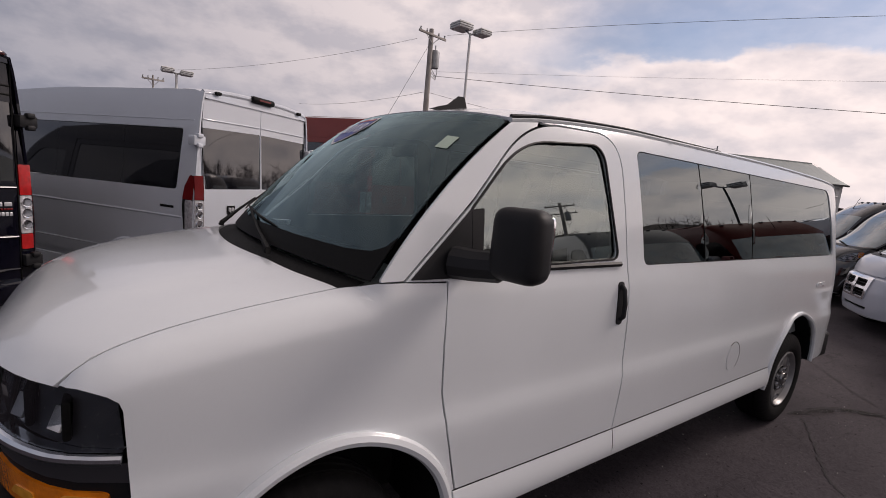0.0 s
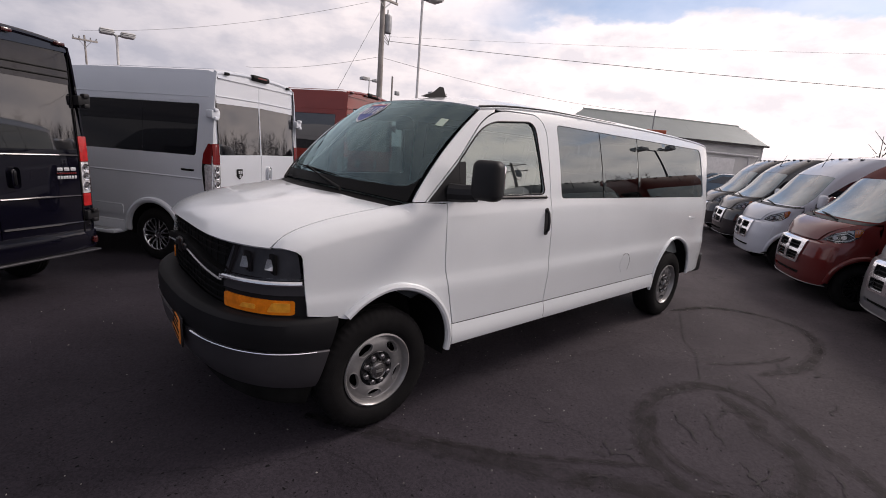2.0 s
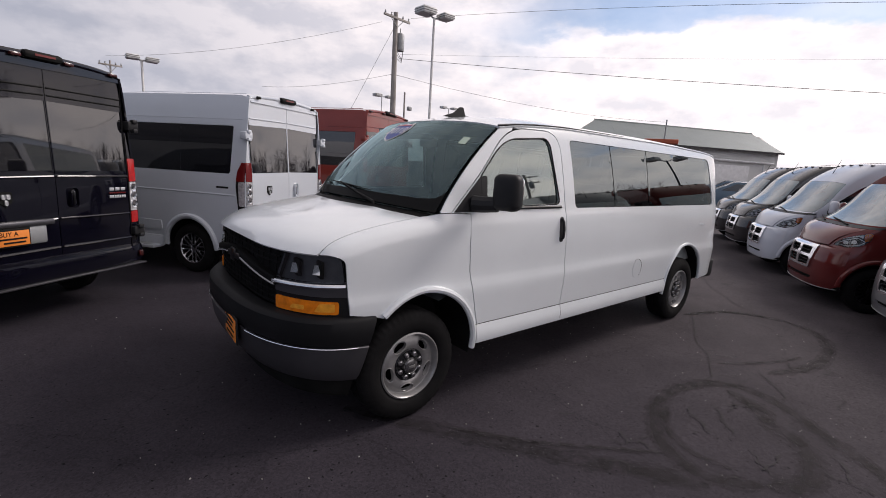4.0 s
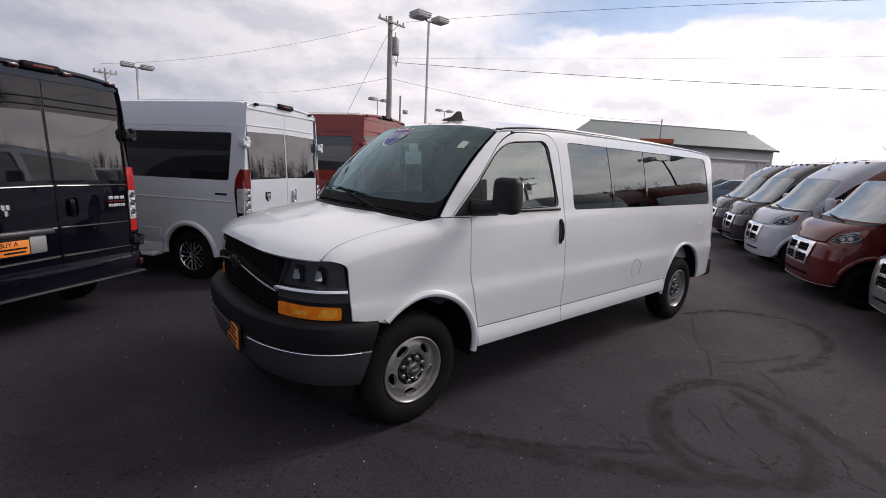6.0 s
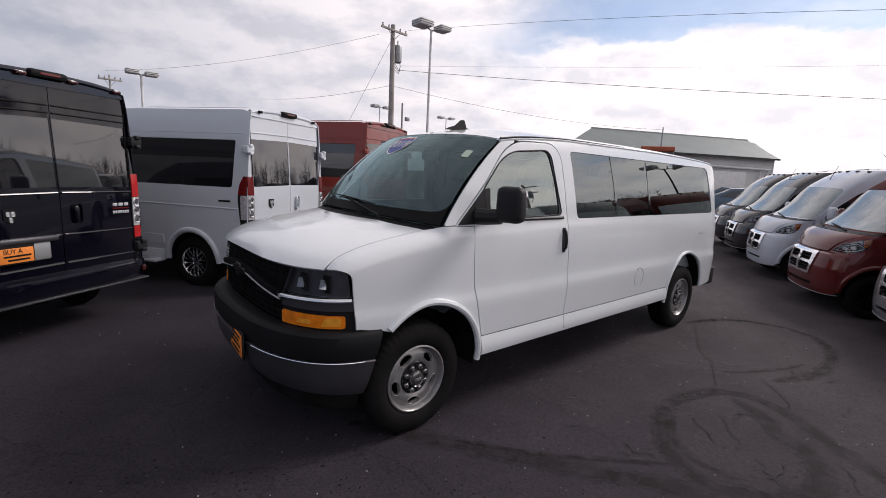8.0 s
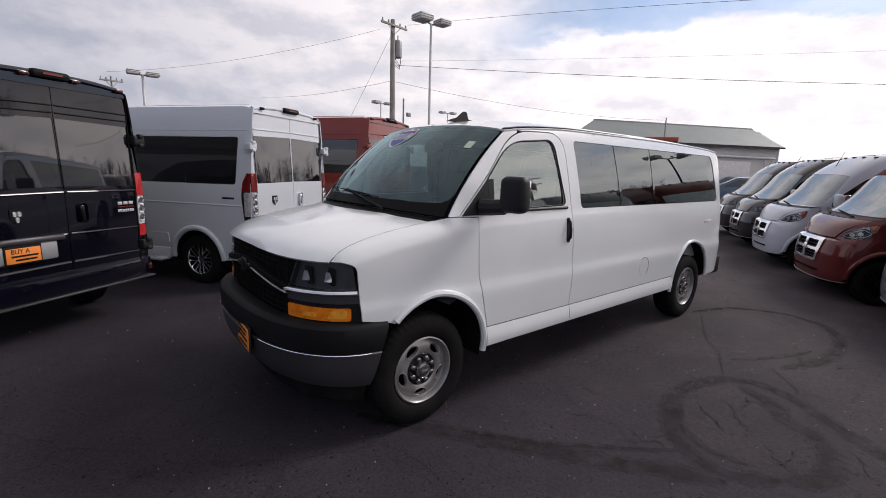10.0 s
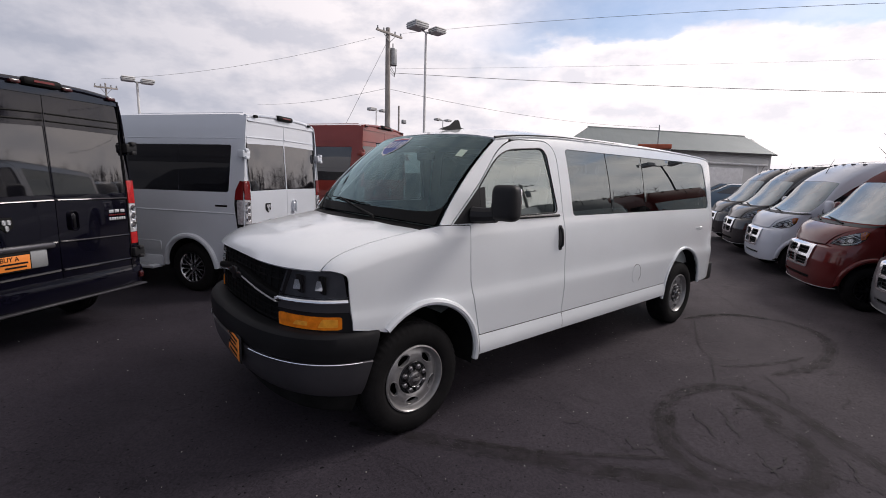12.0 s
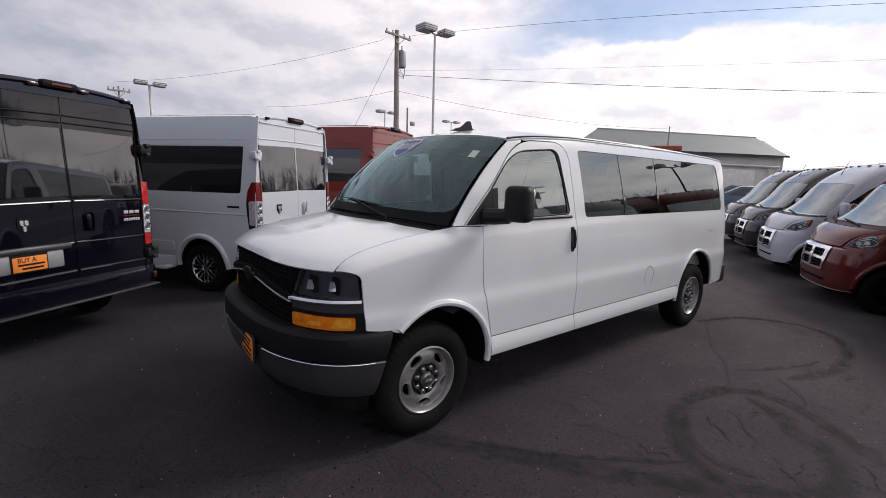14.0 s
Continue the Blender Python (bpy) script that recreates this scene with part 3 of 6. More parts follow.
# ---- ground ----
def ground_sheet():
    bm = bmesh.new()
    rings = [0, 3, 6, 10, 16, 25, 40, 70, 130, 260, 600, 1500, 3500]
    seg, rows = 48, []
    c = bm.verts.new((0, 0, 0))
    for r in rings[1:]:
        rows.append([bm.verts.new((r * math.cos(2 * math.pi * j / seg), r * math.sin(2 * math.pi * j / seg), 0)) for j in range(seg)])
    for j in range(seg):
        bm.faces.new((c, rows[0][j], rows[0][(j + 1) % seg]))
        for a, b in zip(rows, rows[1:]):
            bm.faces.new((a[j], b[j], b[(j + 1) % seg], a[(j + 1) % seg]))
    return bm


ground = part("ground", ground_sheet(), ASPHALT)
tagged(ground, "dark worn asphalt of a car lot with cracks", "asphalt", kind="structure")


def smooth_path(pts, n=10):
    out = []
    for i in range(len(pts) - 1):
        p = [Vector((*pts[max(0, min(len(pts) - 1, k))], 0)) for k in (i - 1, i, i + 1, i + 2)]
        for j in range(n):
            t = j / n
            out.append(0.5 * (2 * p[1] + (p[2] - p[0]) * t + (2 * p[0] - 5 * p[1] + 4 * p[2] - p[3]) * t * t + (3 * p[1] - p[0] - 3 * p[2] + p[3]) * t ** 3))
    return out + [Vector((*pts[-1], 0))]


def ribbon(name, pts, width, mat, label, category, z=0.004, jag=0.0, n=10):
    path = smooth_path(pts, n)
    left, right = [], []
    for i, p in enumerate(path):
        d = (path[min(i + 1, len(path) - 1)] - path[max(i - 1, 0)]).normalized()
        side = Vector((-d.y, d.x, 0))
        q = p + side * random.uniform(-jag, jag)
        w = width * random.uniform(0.75, 1.2) * min(1.0, 0.25 + min(i, len(path) - 1 - i) / 6) / 2
        left.append(q + side * w + Vector((0, 0, z)))
        right.append(q - side * w + Vector((0, 0, z)))
    ob = part(name, strip(left, right), mat)
    return tagged(ob, label, category, kind="structure")


def mark(pts, width, z):
    """A tyre mark: a faint wide film and a darker, narrower core."""
    ribbon("tyre_mark", pts, width * 1.15, TYREMARK, *TM, z=z)
    ribbon("tyre_mark", pts, width * 0.65, TYREMARK, *TM, z=z + 0.0015)


TM = ("dark curved tyre mark on the asphalt", "tyre mark")
mark([(1.28, -2.69), (1.12, -2.52), (1.08, -2.38), (1.13, -2.22), (1.30, -2.06), (1.58, -1.91), (1.87, -1.84), (2.20, -1.87), (2.48, -2.00), (2.59, -2.22), (2.50, -2.48), (2.30, -2.72), (2.12, -2.97), (1.85, -3.3)], 0.13, 0.002)
mark([(1.72, -1.93), (1.48, -2.03), (1.33, -2.16), (1.25, -2.32), (1.28, -2.52)], 0.07, 0.005)
mark([(2.42, -2.10), (2.30, -2.34), (2.06, -2.52), (2.02, -2.66), (1.80, -2.80), (1.50, -2.84), (1.28, -2.70)], 0.15, 0.006)
mark([(4.30, -1.00), (4.83, -1.19), (5.10, -1.49), (5.16, -1.82), (5.00, -2.13), (4.53, -2.36), (3.78, -2.41), (3.1, -2.2)], 0.12, 0.002)
mark([(4.22, -0.97), (4.55, -1.07), (4.83, -1.19), (5.03, -1.38), (5.12, -1.60)], 0.075, 0.0045)
mark([(-0.30, -0.62), (-0.02, -1.03), (0.19, -1.35), (0.39, -1.64), (0.58, -1.92), (0.78, -2.16), (1.0, -2.5)], 0.16, 0.002)
mark([(0.15, -1.22), (0.45, -1.60), (0.78, -1.92), (1.1, -2.2)], 0.05, 0.005)
mark([(2.95, -1.83), (3.18, -1.99), (3.62, -2.19), (3.91, -2.26)], 0.05, 0.005)
CR = ("thin jagged crack in the asphalt", "crack")
for pts in ([(4.25, -1.05), (4.0, -1.2), (3.62, -1.36), (3.34, -1.5), (3.18, -1.64), (3.04, -1.73), (2.83, -1.80), (2.57, -1.92), (2.40, -1.90), (2.24, -1.93), (2.02, -1.85)],
            [(7.4, 0.10), (6.92, -0.16), (6.45, -0.40), (6.02, -0.7), (5.72, -0.95), (5.42, -1.19), (5.2, -1.5)], [(2.04, -2.12), (1.95, -2.21), (1.88, -2.24), (1.79, -2.32), (1.72, -2.40)],
            [(3.1, -2.12), (2.9, -2.28), (2.74, -2.41), (2.60, -2.44)], [(1.62, -2.52), (1.50, -2.60), (1.44, -2.70)], [(1.0, -1.98), (1.08, -2.08), (1.02, -2.20)], [(2.28, -2.20), (2.14, -2.25), (2.02, -2.24)]):
    ribbon("crack", pts, 0.0085, CRACK, *CR, z=0.007, jag=0.016, n=9)
for pts, w in (([(3.10, -1.62), (3.19, -1.70), (3.29, -1.91)], 0.13), ([(2.60, -1.95), (2.89, -2.07)], 0.10)):
    ribbon("dust_patch", pts, w, DUST, "pale dusty patch on the asphalt", "dust", z=0.008)


def grit():
    rnd, bm = random.Random(4), bmesh.new()
    for _ in range(420):
        x, y = rnd.uniform(-3.0, 5.5), rnd.uniform(-3.0, -0.2) if rnd.random() < 0.75 else rnd.uniform(-0.2, 3)
        s = rnd.uniform(0.002, 0.006)
        m = Matrix.Translation((x, y, s * 0.4)) @ Euler((rnd.random() * 6, rnd.random() * 6, rnd.random() * 6)).to_matrix().to_4x4() @ Matrix.Diagonal((s, s * rnd.uniform(0.6, 1.4), s * 0.8, 1))
        bmesh.ops.create_icosphere(bm, subdivisions=1, radius=1.0, matrix=m)
    return bm


tagged(part("grit", grit(), varied("pale_grit", (0.30, 0.29, 0.27), 0.9, spread=0.4, scale=50, bump=0)), "scattered small pale stones on asphalt", "grit", kind="stuff")


def fine_cracks():
    rnd, bm = random.Random(12), bmesh.new()
    for _ in range(30):
        p = Vector((rnd.uniform(0.7, 5.2), rnd.uniform(-3.0, -1.2), 0.0105))
        a, w = rnd.uniform(0, 6.28), rnd.uniform(0.003, 0.007)
        left, right = [], []
        for k in range(rnd.randint(5, 13)):
            a += rnd.uniform(-0.9, 0.9)
            d = Vector((math.cos(a), math.sin(a), 0))
            q = Vector((-d.y, d.x, 0)) * w * rnd.uniform(0.3, 1.2)
            left.append(bm.verts.new(p + q))
            right.append(bm.verts.new(p - q))
            p = p + d * rnd.uniform(0.015, 0.04)
        for i in range(len(left) - 1):
            bm.faces.new((left[i], left[i + 1], right[i + 1], right[i]))
    for _ in range(420):
        p = Vector((rnd.uniform(0.0, 5.5), rnd.uniform(-3.1, -1.1), 0.0105))
        r = rnd.uniform(0.003, 0.011) * rnd.random()
        bm.faces.new([bm.verts.new(p + Vector((math.cos(t), math.sin(t), 0)) * r * rnd.uniform(0.5, 1.4)) for t in np.linspace(0, 5.2, 6)])
    bmesh.ops.recalc_face_normals(bm, faces=bm.faces[:])
    return bm


tagged(part("small_cracks", fine_cracks(), CRACK), "short cracks and pits in worn asphalt", "cracks", kind="stuff")

# ---- the white passenger van: front towards -x, driver's side towards -y ----
van = thing("passenger_van", "white long passenger van with black mirrors and dark rear windows", "van")

v_width = curve([0.30, 0.40, 0.50, 0.575, 0.70, 0.80, 0.855, 0.910, 0.96, 1.12, 1.32, 1.36, 1.66, 1.96, 2.06], [0.955, 0.985, 0.996, 0.998, 1.002, 1.005, 1.003, 0.991, 0.987, 0.981, 0.962, 0.952, 0.902, 0.835, 0.795])
v_plan = curve([-0.60, -0.52, -0.45, -0.25, 0.0, 0.5, 1.2, 3.4, 4.4, 4.62, 4.75, 4.86, 4.93, 4.96], [0.905, 0.940, 0.954, 0.970, 0.981, 0.995, 1.0, 1.0, 0.9985, 0.994, 0.982, 0.950, 0.88, 0.79])
v_edge = curve([0.72, 0.85, 0.97, 1.3, 1.7, 3.0, 4.3, 4.7, 4.96], [1.975, 1.992, 2.008, 2.032, 2.045, 2.042, 2.012, 1.985, 1.93])


def v_half(x, z):
    return v_width(z) * v_plan(x)


def v_front(y):
    return -0.805 + 0.285 * (abs(y) / 0.93) ** 4.0 + 0.05 * (max(0.0, abs(y) - 0.83) / 0.10) ** 2


v_rise = curve([-0.02, 0.0, 0.05, 0.15, 0.35, 0.65, 0.95, 1.2], [1.135, 1.155, 1.198, 1.243, 1.294, 1.345, 1.385, 1.41])


def v_hood(x, y):
    back = 1.13 - 0.36 * (abs(y) / 0.9) ** 2.8
    return (x, y, v_rise((x - v_front(y)) * back / (0.25 - v_front(y))) + 0.012 * (1 - (y / 0.85) ** 2))


HOOD_Y = curve([-0.64, -0.60, -0.5, -0.3, 0.05, 0.3], [0.860, 0.853, 0.843, 0.838, 0.842, 0.845])


def v_pane(s):
    """The flatter surface of the side glass."""
    def at(x, z):
        u = (z - 1.35) / 0.62
        return (x, s * v_plan(x) * (0.9435 - 0.110 * u + 0.045 * u * (1 - u)), z)
    return at


def v_side(s):
    return lambda x, z: (x, s * v_half(x, z), z)


def fender_place(s):
    """Upright side below, rolling over above into the hood's edge."""
    def at(x, v):
        yh = HOOD_Y(x)
        top = v_hood(x, yh)[2]
        low = top - 0.10
        if v <= low or x > 0.24:
            return (x, s * v_half(x, v), v)
        t = min(1.0, (v - low) / (top - low))
        a = t * math.pi / 2
        y0, w = v_half(x, low), min(1.0, max(0.0, (0.24 - x) / 0.125))
        w = w * w * (3 - 2 * w)
        y, z = yh + (y0 - yh) * math.cos(a), low + (top - low) * math.sin(a)
        return (x, s * (y * w + v_half(x, v) * (1 - w)), z * w + v * (1 - w))
    return at


def fender_top(x):
    return v_hood(x, HOOD_Y(x))[2]


AX, AZ, AR = 0.085, 0.445, 0.435                       # front wheel arch
BX, BZ, BR = 3.94, 0.47, 0.455                       # rear wheel arch
front_arch = arc(AX, AZ, AR, -5, 136, 26)
rear_arch = arc(BX, BZ, BR, 0, 190, 28)



def bend(p, q, r, n=9):
    """Points of a soft corner from p to r that heads for q."""
    return [((1 - t) ** 2 * p[0] + 2 * t * (1 - t) * q[0] + t * t * r[0], (1 - t) ** 2 * p[1] + 2 * t * (1 - t) * q[1] + t * t * r[1]) for t in np.linspace(0, 1, n)]


def door_front(d):
    return bend((0.735 - 0.75 * d, 1.820 + 0.66 * d), (0.880 - 0.5 * d, 1.996 + d), (1.10, 2.000 + d), 12)


def door_back(d):
    return bend((1.33, 2.006 + d), (1.492 + d, 2.014 + d), (1.517 + d, 1.86))


DOOR = [(0.305, 1.384), (0.60, 1.665), *door_front(0.0), *door_back(0.0), (1.556, 1.3), (1.560, 1.0), (1.537, 0.575), (0.562, 0.575), (0.528, 0.70), (0.498, 0.82), (0.470, 0.98), (0.466, 1.15), (0.470, 1.30), (0.478, 1.378)]
DOORGLASS = rounded([(0.585, 1.415), (0.580, 1.632), (0.838, 1.912), (1.372, 1.955), (1.478, 1.432)], [0.02, 0.02, 0.17, 0.09, 0.05], 8)
BAND = rounded([(1.652, 1.962), (1.700, 1.395), (4.655, 1.385), (4.545, 1.936)], [0.05, 0.04, 0.06, 0.08], 5)


# roof
def v_roof(x, a):
    e = v_edge(x)
    crown = 0.095 * min(1.0, max(0.0, (x - 0.35) / 0.75)) ** 0.5 * (1 if x < 4.5 else max(0.3, 1 - (x - 4.5) / 0.7))
    return (x, a * (v_half(x, e) - 0.010), e + 0.010 + crown * (1 - abs(a) ** 2.6))


WS_TOP = lambda a: 0.70 + 0.13 * abs(a) ** 2.2
# windscreen: a bent sheet between its lower and upper curves
def ws_low(y):
    t = abs(y) / 0.905
    return Vector((0.0 + 0.205 * t ** 2.0, y, 1.415 - 0.036 * t ** 2))


def v_screen(a, v):
    low = ws_low(a * 0.905)
    x = WS_TOP(a) - 0.012
    top = Vector((x, a * (v_half(max(x, 0.72), v_edge(x)) - 0.012), v_roof(x, a)[2] - 0.006))
    p = low.lerp(top, v)
    return p + Vector((-0.055, 0, 0.05)) * (4 * v * (1 - v)) * 0.55




def van_side(s):
    side, out = v_side(s), (0, s, 0)
    tops = [(x, fender_top(x)) for x in np.linspace(0.115, -0.597, 24)]
    edge = [(0.470, 1.372), (0.30, 1.380), (0.205, 1.382), *tops, (-0.58, 1.1385), (-0.56, 1.139), (-0.53, 1.138), (-0.50, 1.135), (-0.478, 1.122), (-0.470, 1.10), (-0.464, 1.0), (-0.452, 0.80), (-0.30, 0.772)]
    low = front_arch[::-1]
    fender = [*edge, *low, (0.545, 0.435), (0.590, 0.435), (0.554, 0.570), (0.520, 0.70), (0.490, 0.82), (0.462, 0.98), (0.458, 1.15)]
    part("fender", skin(fender, (), fender_place(s), out, 0.025), WHITE, van)
    lip = bmesh.new()
    tube(lip, [(x, s * (v_half(x, z) + 0.004), z) for x, z in arc(AX, AZ, AR + 0.012, -6, 135, 30)], 0.024, 8)
    part("wheel_arch_lip", lip, WHITE, van)
    lip = bmesh.new()
    tube(lip, [(x, s * (v_half(x, z) + 0.002), z) for x, z in arc(BX, BZ, BR + 0.008, 0, 190, 30)], 0.018, 8)
    part("wheel_arch_lip", lip, WHITE, van)
    door = part("front_door", skin(DOOR, [DOORGLASS], side, out, 0.035), WHITE, van)
    part("door_trim", skin(DOOR, [DOORGLASS], lambda x, z: (x, s * (v_half(x, z) - 0.045), z), out, 0.12, 0.0), SEAT, door, "dark grey inner door trim")
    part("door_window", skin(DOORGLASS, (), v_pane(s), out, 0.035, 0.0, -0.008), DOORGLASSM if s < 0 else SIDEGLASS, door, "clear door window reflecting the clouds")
    seal = bmesh.new()
    ring = [Vector(side(x, z)) + Vector((0, s * 0.002, 0)) for x, z in DOORGLASS]
    tube(seal, [*ring, ring[0]], 0.0055, 6)
    part("window_seal", seal, PLASTIC, door, "black rubber window seal")
    sail = rounded([(0.322, 1.388), (0.578, 1.632), (0.640, 1.64), (0.63, 1.388)], [0.005, 0.01, 0.01, 0.01])
    part("mirror_sail", skin(sail, (), side, out, 0.05, 0.01, 0.006), PLASTIC, door, "black triangular mirror base panel")
    ledge = bmesh.new()
    tube(ledge, [(x, s * (v_half(x, 1.408) + 0.004), 1.408) for x in np.linspace(0.6, 1.49, 12)], 0.013, 6)
    part("window_sweep", ledge, PLASTIC, door)
    # handle
    hz = [(1.466, 1.118), (1.512, 1.118), (1.518, 1.325), (1.472, 1.325)]
    cup = part("door_handle", skin(rounded(hz, 0.022), (), side, out, 0.03, 0.008, 0.004), PLASTIC, door, "black upright door handle")
    grip = bmesh.new()
    tube(grip, [(1.492, s * (v_half(1.5, z) + d), z) for z, d in ((1.145, 0.006), (1.16, 0.022), (1.225, 0.028), (1.29, 0.022), (1.31, 0.006))], 0.011, 8)
    part("grip", grip, PLASTIC, cup)
    # windscreen pillar
    glass_edge = [v_screen(0.985, v) for v in np.linspace(0.985, 0.02, 14)]
    pillar = [(0.215, 1.386), (0.297, 1.387), (0.592, 1.672), *[c for c in door_front(0.009) if c[0] < 0.965], (0.962, 2.005), *[(p.x + 0.004, p.z - 0.002) for p in glass_edge]]
    part("windscreen_pillar", skin(pillar, (), side, out, 0.05), WHITE, van)
    # long rear side
    top = [(x, v_edge(x) - 0.004) for x in np.linspace(0.98, 4.78, 40)]
    body = [(0.978, 2.003), *[c for c in door_front(0.009) if c[0] > 0.985], *door_back(0.008), (1.564, 1.3), (1.568, 1.0), (1.545, 0.575), (BX - BR + 0.008, 0.575), *rear_arch[::-1], (4.60, 0.47), (4.82, 0.49), (4.90, 0.62), (4.93, 1.2), (4.90, 1.75), (4.84, 1.90), *top[::-1]]
    panel = part("side_panel", skin(body, [BAND], side, out, 0.035), WHITE, van, "long white side with panel edges and a fuel flap")
    for a, b in ((0, 1), (1, 2), (2, 3)):
        cut = [(1.652, 1.700), (2.287, 2.352), (2.975, 3.000), (4.545, 4.655)]
        (ta, ba), (tb, bb) = cut[a], cut[b]
        z1a, z1b = 1.962 - 0.009 * (ta - 1.65), 1.962 - 0.009 * (tb - 1.65)
        z0a, z0b = 1.395 - 0.0034 * (ba - 1.7), 1.395 - 0.0034 * (bb - 1.7)
        pane = rounded([(ta + 0.006, z1a - 0.004), (ba + 0.006, z0a + 0.004), (bb - 0.006, z0b + 0.004), (tb - 0.006, z1b - 0.004)], [0.05 if a == 0 else 0.01, 0.04 if a == 0 else 0.01, 0.06 if b == 3 else 0.01, 0.08 if b == 3 else 0.01], 5)
        part("rear_side_window", skin(pane, (), v_pane(s), out, 0.04, 0.0, -0.004), TINT, van, "dark privacy window reflecting clouds and poles")
    for xt, xb in ((2.287, 2.352), (2.975, 3.000)):
        part("window_divider", skin([(xt - 0.016, 1.950), (xb - 0.016, 1.395), (xb + 0.016, 1.395), (xt + 0.016, 1.950)], (), v_pane(s), out, 0.06, 0.0, -0.009), INK, van)
    part("window_backing", skin(BAND, [rounded([(1.70, 1.92), (1.745, 1.437), (4.58, 1.428), (4.50, 1.895)], 0.05)], side, out, 0.08, 0.0, -0.014), PLASTIC, van)
    part("inner_trim", skin([(1.57, 1.30), (1.53, 1.97), (4.76, 1.95), (4.82, 1.30)], [BAND], lambda x, z: (x, s * (v_half(x, z) - 0.05), z), out, 0.15, 0.0), LINER, van)
    # sill below door and side
    for x0, x1 in ((0.548, 1.541), (1.546, BX - BR - 0.008)):
        sill, rows = bmesh.new(), []
        for t in (-0.04, 0.0, 0.1, 0.25, 0.4, 0.55, 0.7, 0.85, 0.95, 1.0, 1.02):
            z = 0.569 - 0.137 * min(t, 1.0)
            y = v_half(1.5, z) + 0.002 + 0.020 * math.sin(math.pi * max(0.0, t) * 0.62) - (0.03 if t < 0 or t > 1 else 0.0)
            rows.append([sill.verts.new((x, s * y, z)) for x in np.linspace(x0, x1, 12)])
        for p, q in zip(rows, rows[1:]):
            for i in range(11):
                sill.faces.new((p[i], p[i + 1], q[i + 1], q[i])[::s])
        part("sill_panel", sill, WHITE, van)
        part("sill_seam", tube(bmesh.new(), [(x, s * (v_half(x, 0.572) + 0.0005), 0.572) for x in np.linspace(x0, x1, 14)], 0.0028, 5), PLASTIC, van)
    # fuel flap
    part("fuel_flap", skin(circle(2.80, 0.76, 0.085, 0.095, 28), (), side, out, 0.04, 0.004, 0.0025), WHITE, panel)
    seam = bmesh.new()
    tube(seam, [(x, s * (v_half(x, z) + 0.001), z) for x, z in [(2.80 + 0.089 * math.cos(a), 0.76 + 0.099 * math.sin(a)) for a in np.linspace(-0.9, 2.2, 20)]], 0.0018, 4, False)
    part("flap_seam", seam, INK, panel)
    # body-coloured raised lettering at the rear, as plain blocks
    for k in range(6):
        letter = [(4.24 + 0.034 * k, 1.135), (4.266 + 0.034 * k, 1.135), (4.266 + 0.034 * k, 1.165), (4.24 + 0.034 * k, 1.165)]
        part("name_bar", skin(rounded(letter, 0.006, 2), (), side, out, 0.03, 0.006, 0.004), WHITE, panel)
    # drip rail
    rail = bmesh.new()
    tube(rail, [(x, s * (v_half(x, v_edge(x)) - 0.004), v_edge(x) + 0.004) for x in np.linspace(0.80, 4.8, 50)], 0.011, 6)
    part("drip_rail", rail, WHITE, van)
    rail = bmesh.new()
    tube(rail, [(x, s * (v_half(x, v_edge(x)) - 0.002), v_edge(x) + 0.017) for x in np.linspace(0.80, 2.6, 40)], [0.009 - 0.007 * k / 39 for k in range(40)], 6)
    part("drip_rail_groove", rail, PLASTIC, van)
    # tail lamp on the corner
    tail = [(4.875, 0.95), (4.925, 0.95), (4.93, 1.38), (4.885, 1.38)]
    part("tail_lamp", skin(rounded(tail, 0.015), (), side, out, 0.02, 0.01, 0.004), REDLENS, van, "narrow red corner tail lamp")
    # wheel housings
    for cx, cz, r in ((AX, AZ, AR), (BX, BZ, BR)):
        bm = bmesh.new()
        a = arc(cx, cz, r + 0.004, 0 if cx > 2 else -12, 192, 24)
        rows = [[bm.verts.new((x, s * y, z)) for x, z in a] for y in (0.58, 0.80, v_half(cx, 0.9) - 0.014)]
        for p, q in zip(rows, rows[1:]):
            for i in range(len(a) - 1):
                bm.faces.new((p[i], p[i + 1], q[i + 1], q[i]))
        bm.faces.new(rows[0])
        part("wheel_housing", bm, DARK, van)


for s in (-1, 1):
    van_side(s)

# roof
roof_line = [(WS_TOP(a), a) for a in np.linspace(-1, 1, 21)] + [(4.93, a) for a in np.linspace(0.97, -0.97, 15)]
part("roof", skin(roof_line, (), v_roof, (0, 0, 1), 0.10), WHITE, van)
part("headliner", skin([(0.9, -0.9), (4.8, -0.9), (4.8, 0.9), (0.9, 0.9)], (), lambda x, a: (x, a * 0.78, v_roof(x, a)[2] - 0.06), (0, 0, -1), 0.2, 0.0), LINER, van)

# hood
hood_line = [(v_front(y) + 0.0, y) for y in np.linspace(-0.846, 0.846, 33)]
hood_line += [(x, HOOD_Y(x) - 0.006) for x in np.linspace(-0.585, 0.106, 15)]
hood_line += [(-0.088 + 0.198 * (abs(y) / 0.84) ** 2, y) for y in np.linspace(0.80, -0.80, 21)]
hood_line += [(x, -HOOD_Y(x) + 0.006) for x in np.linspace(0.106, -0.585, 15)]


def hood_place(x, y):
    p = v_hood(x, y)
    # shallow raised middle with soft creases
    k = max(0.0, 1 - abs(abs(y) - 0.50) / 0.10)
    return (p[0], p[1], p[2] + (0.010 if abs(y) < 0.50 else 0.010 * k) * min(1, max(0, (x - v_front(y)) / 0.3)))


part("hood", skin(hood_line, (), hood_place, (0, 0, 1), 0.045), WHITE, van)

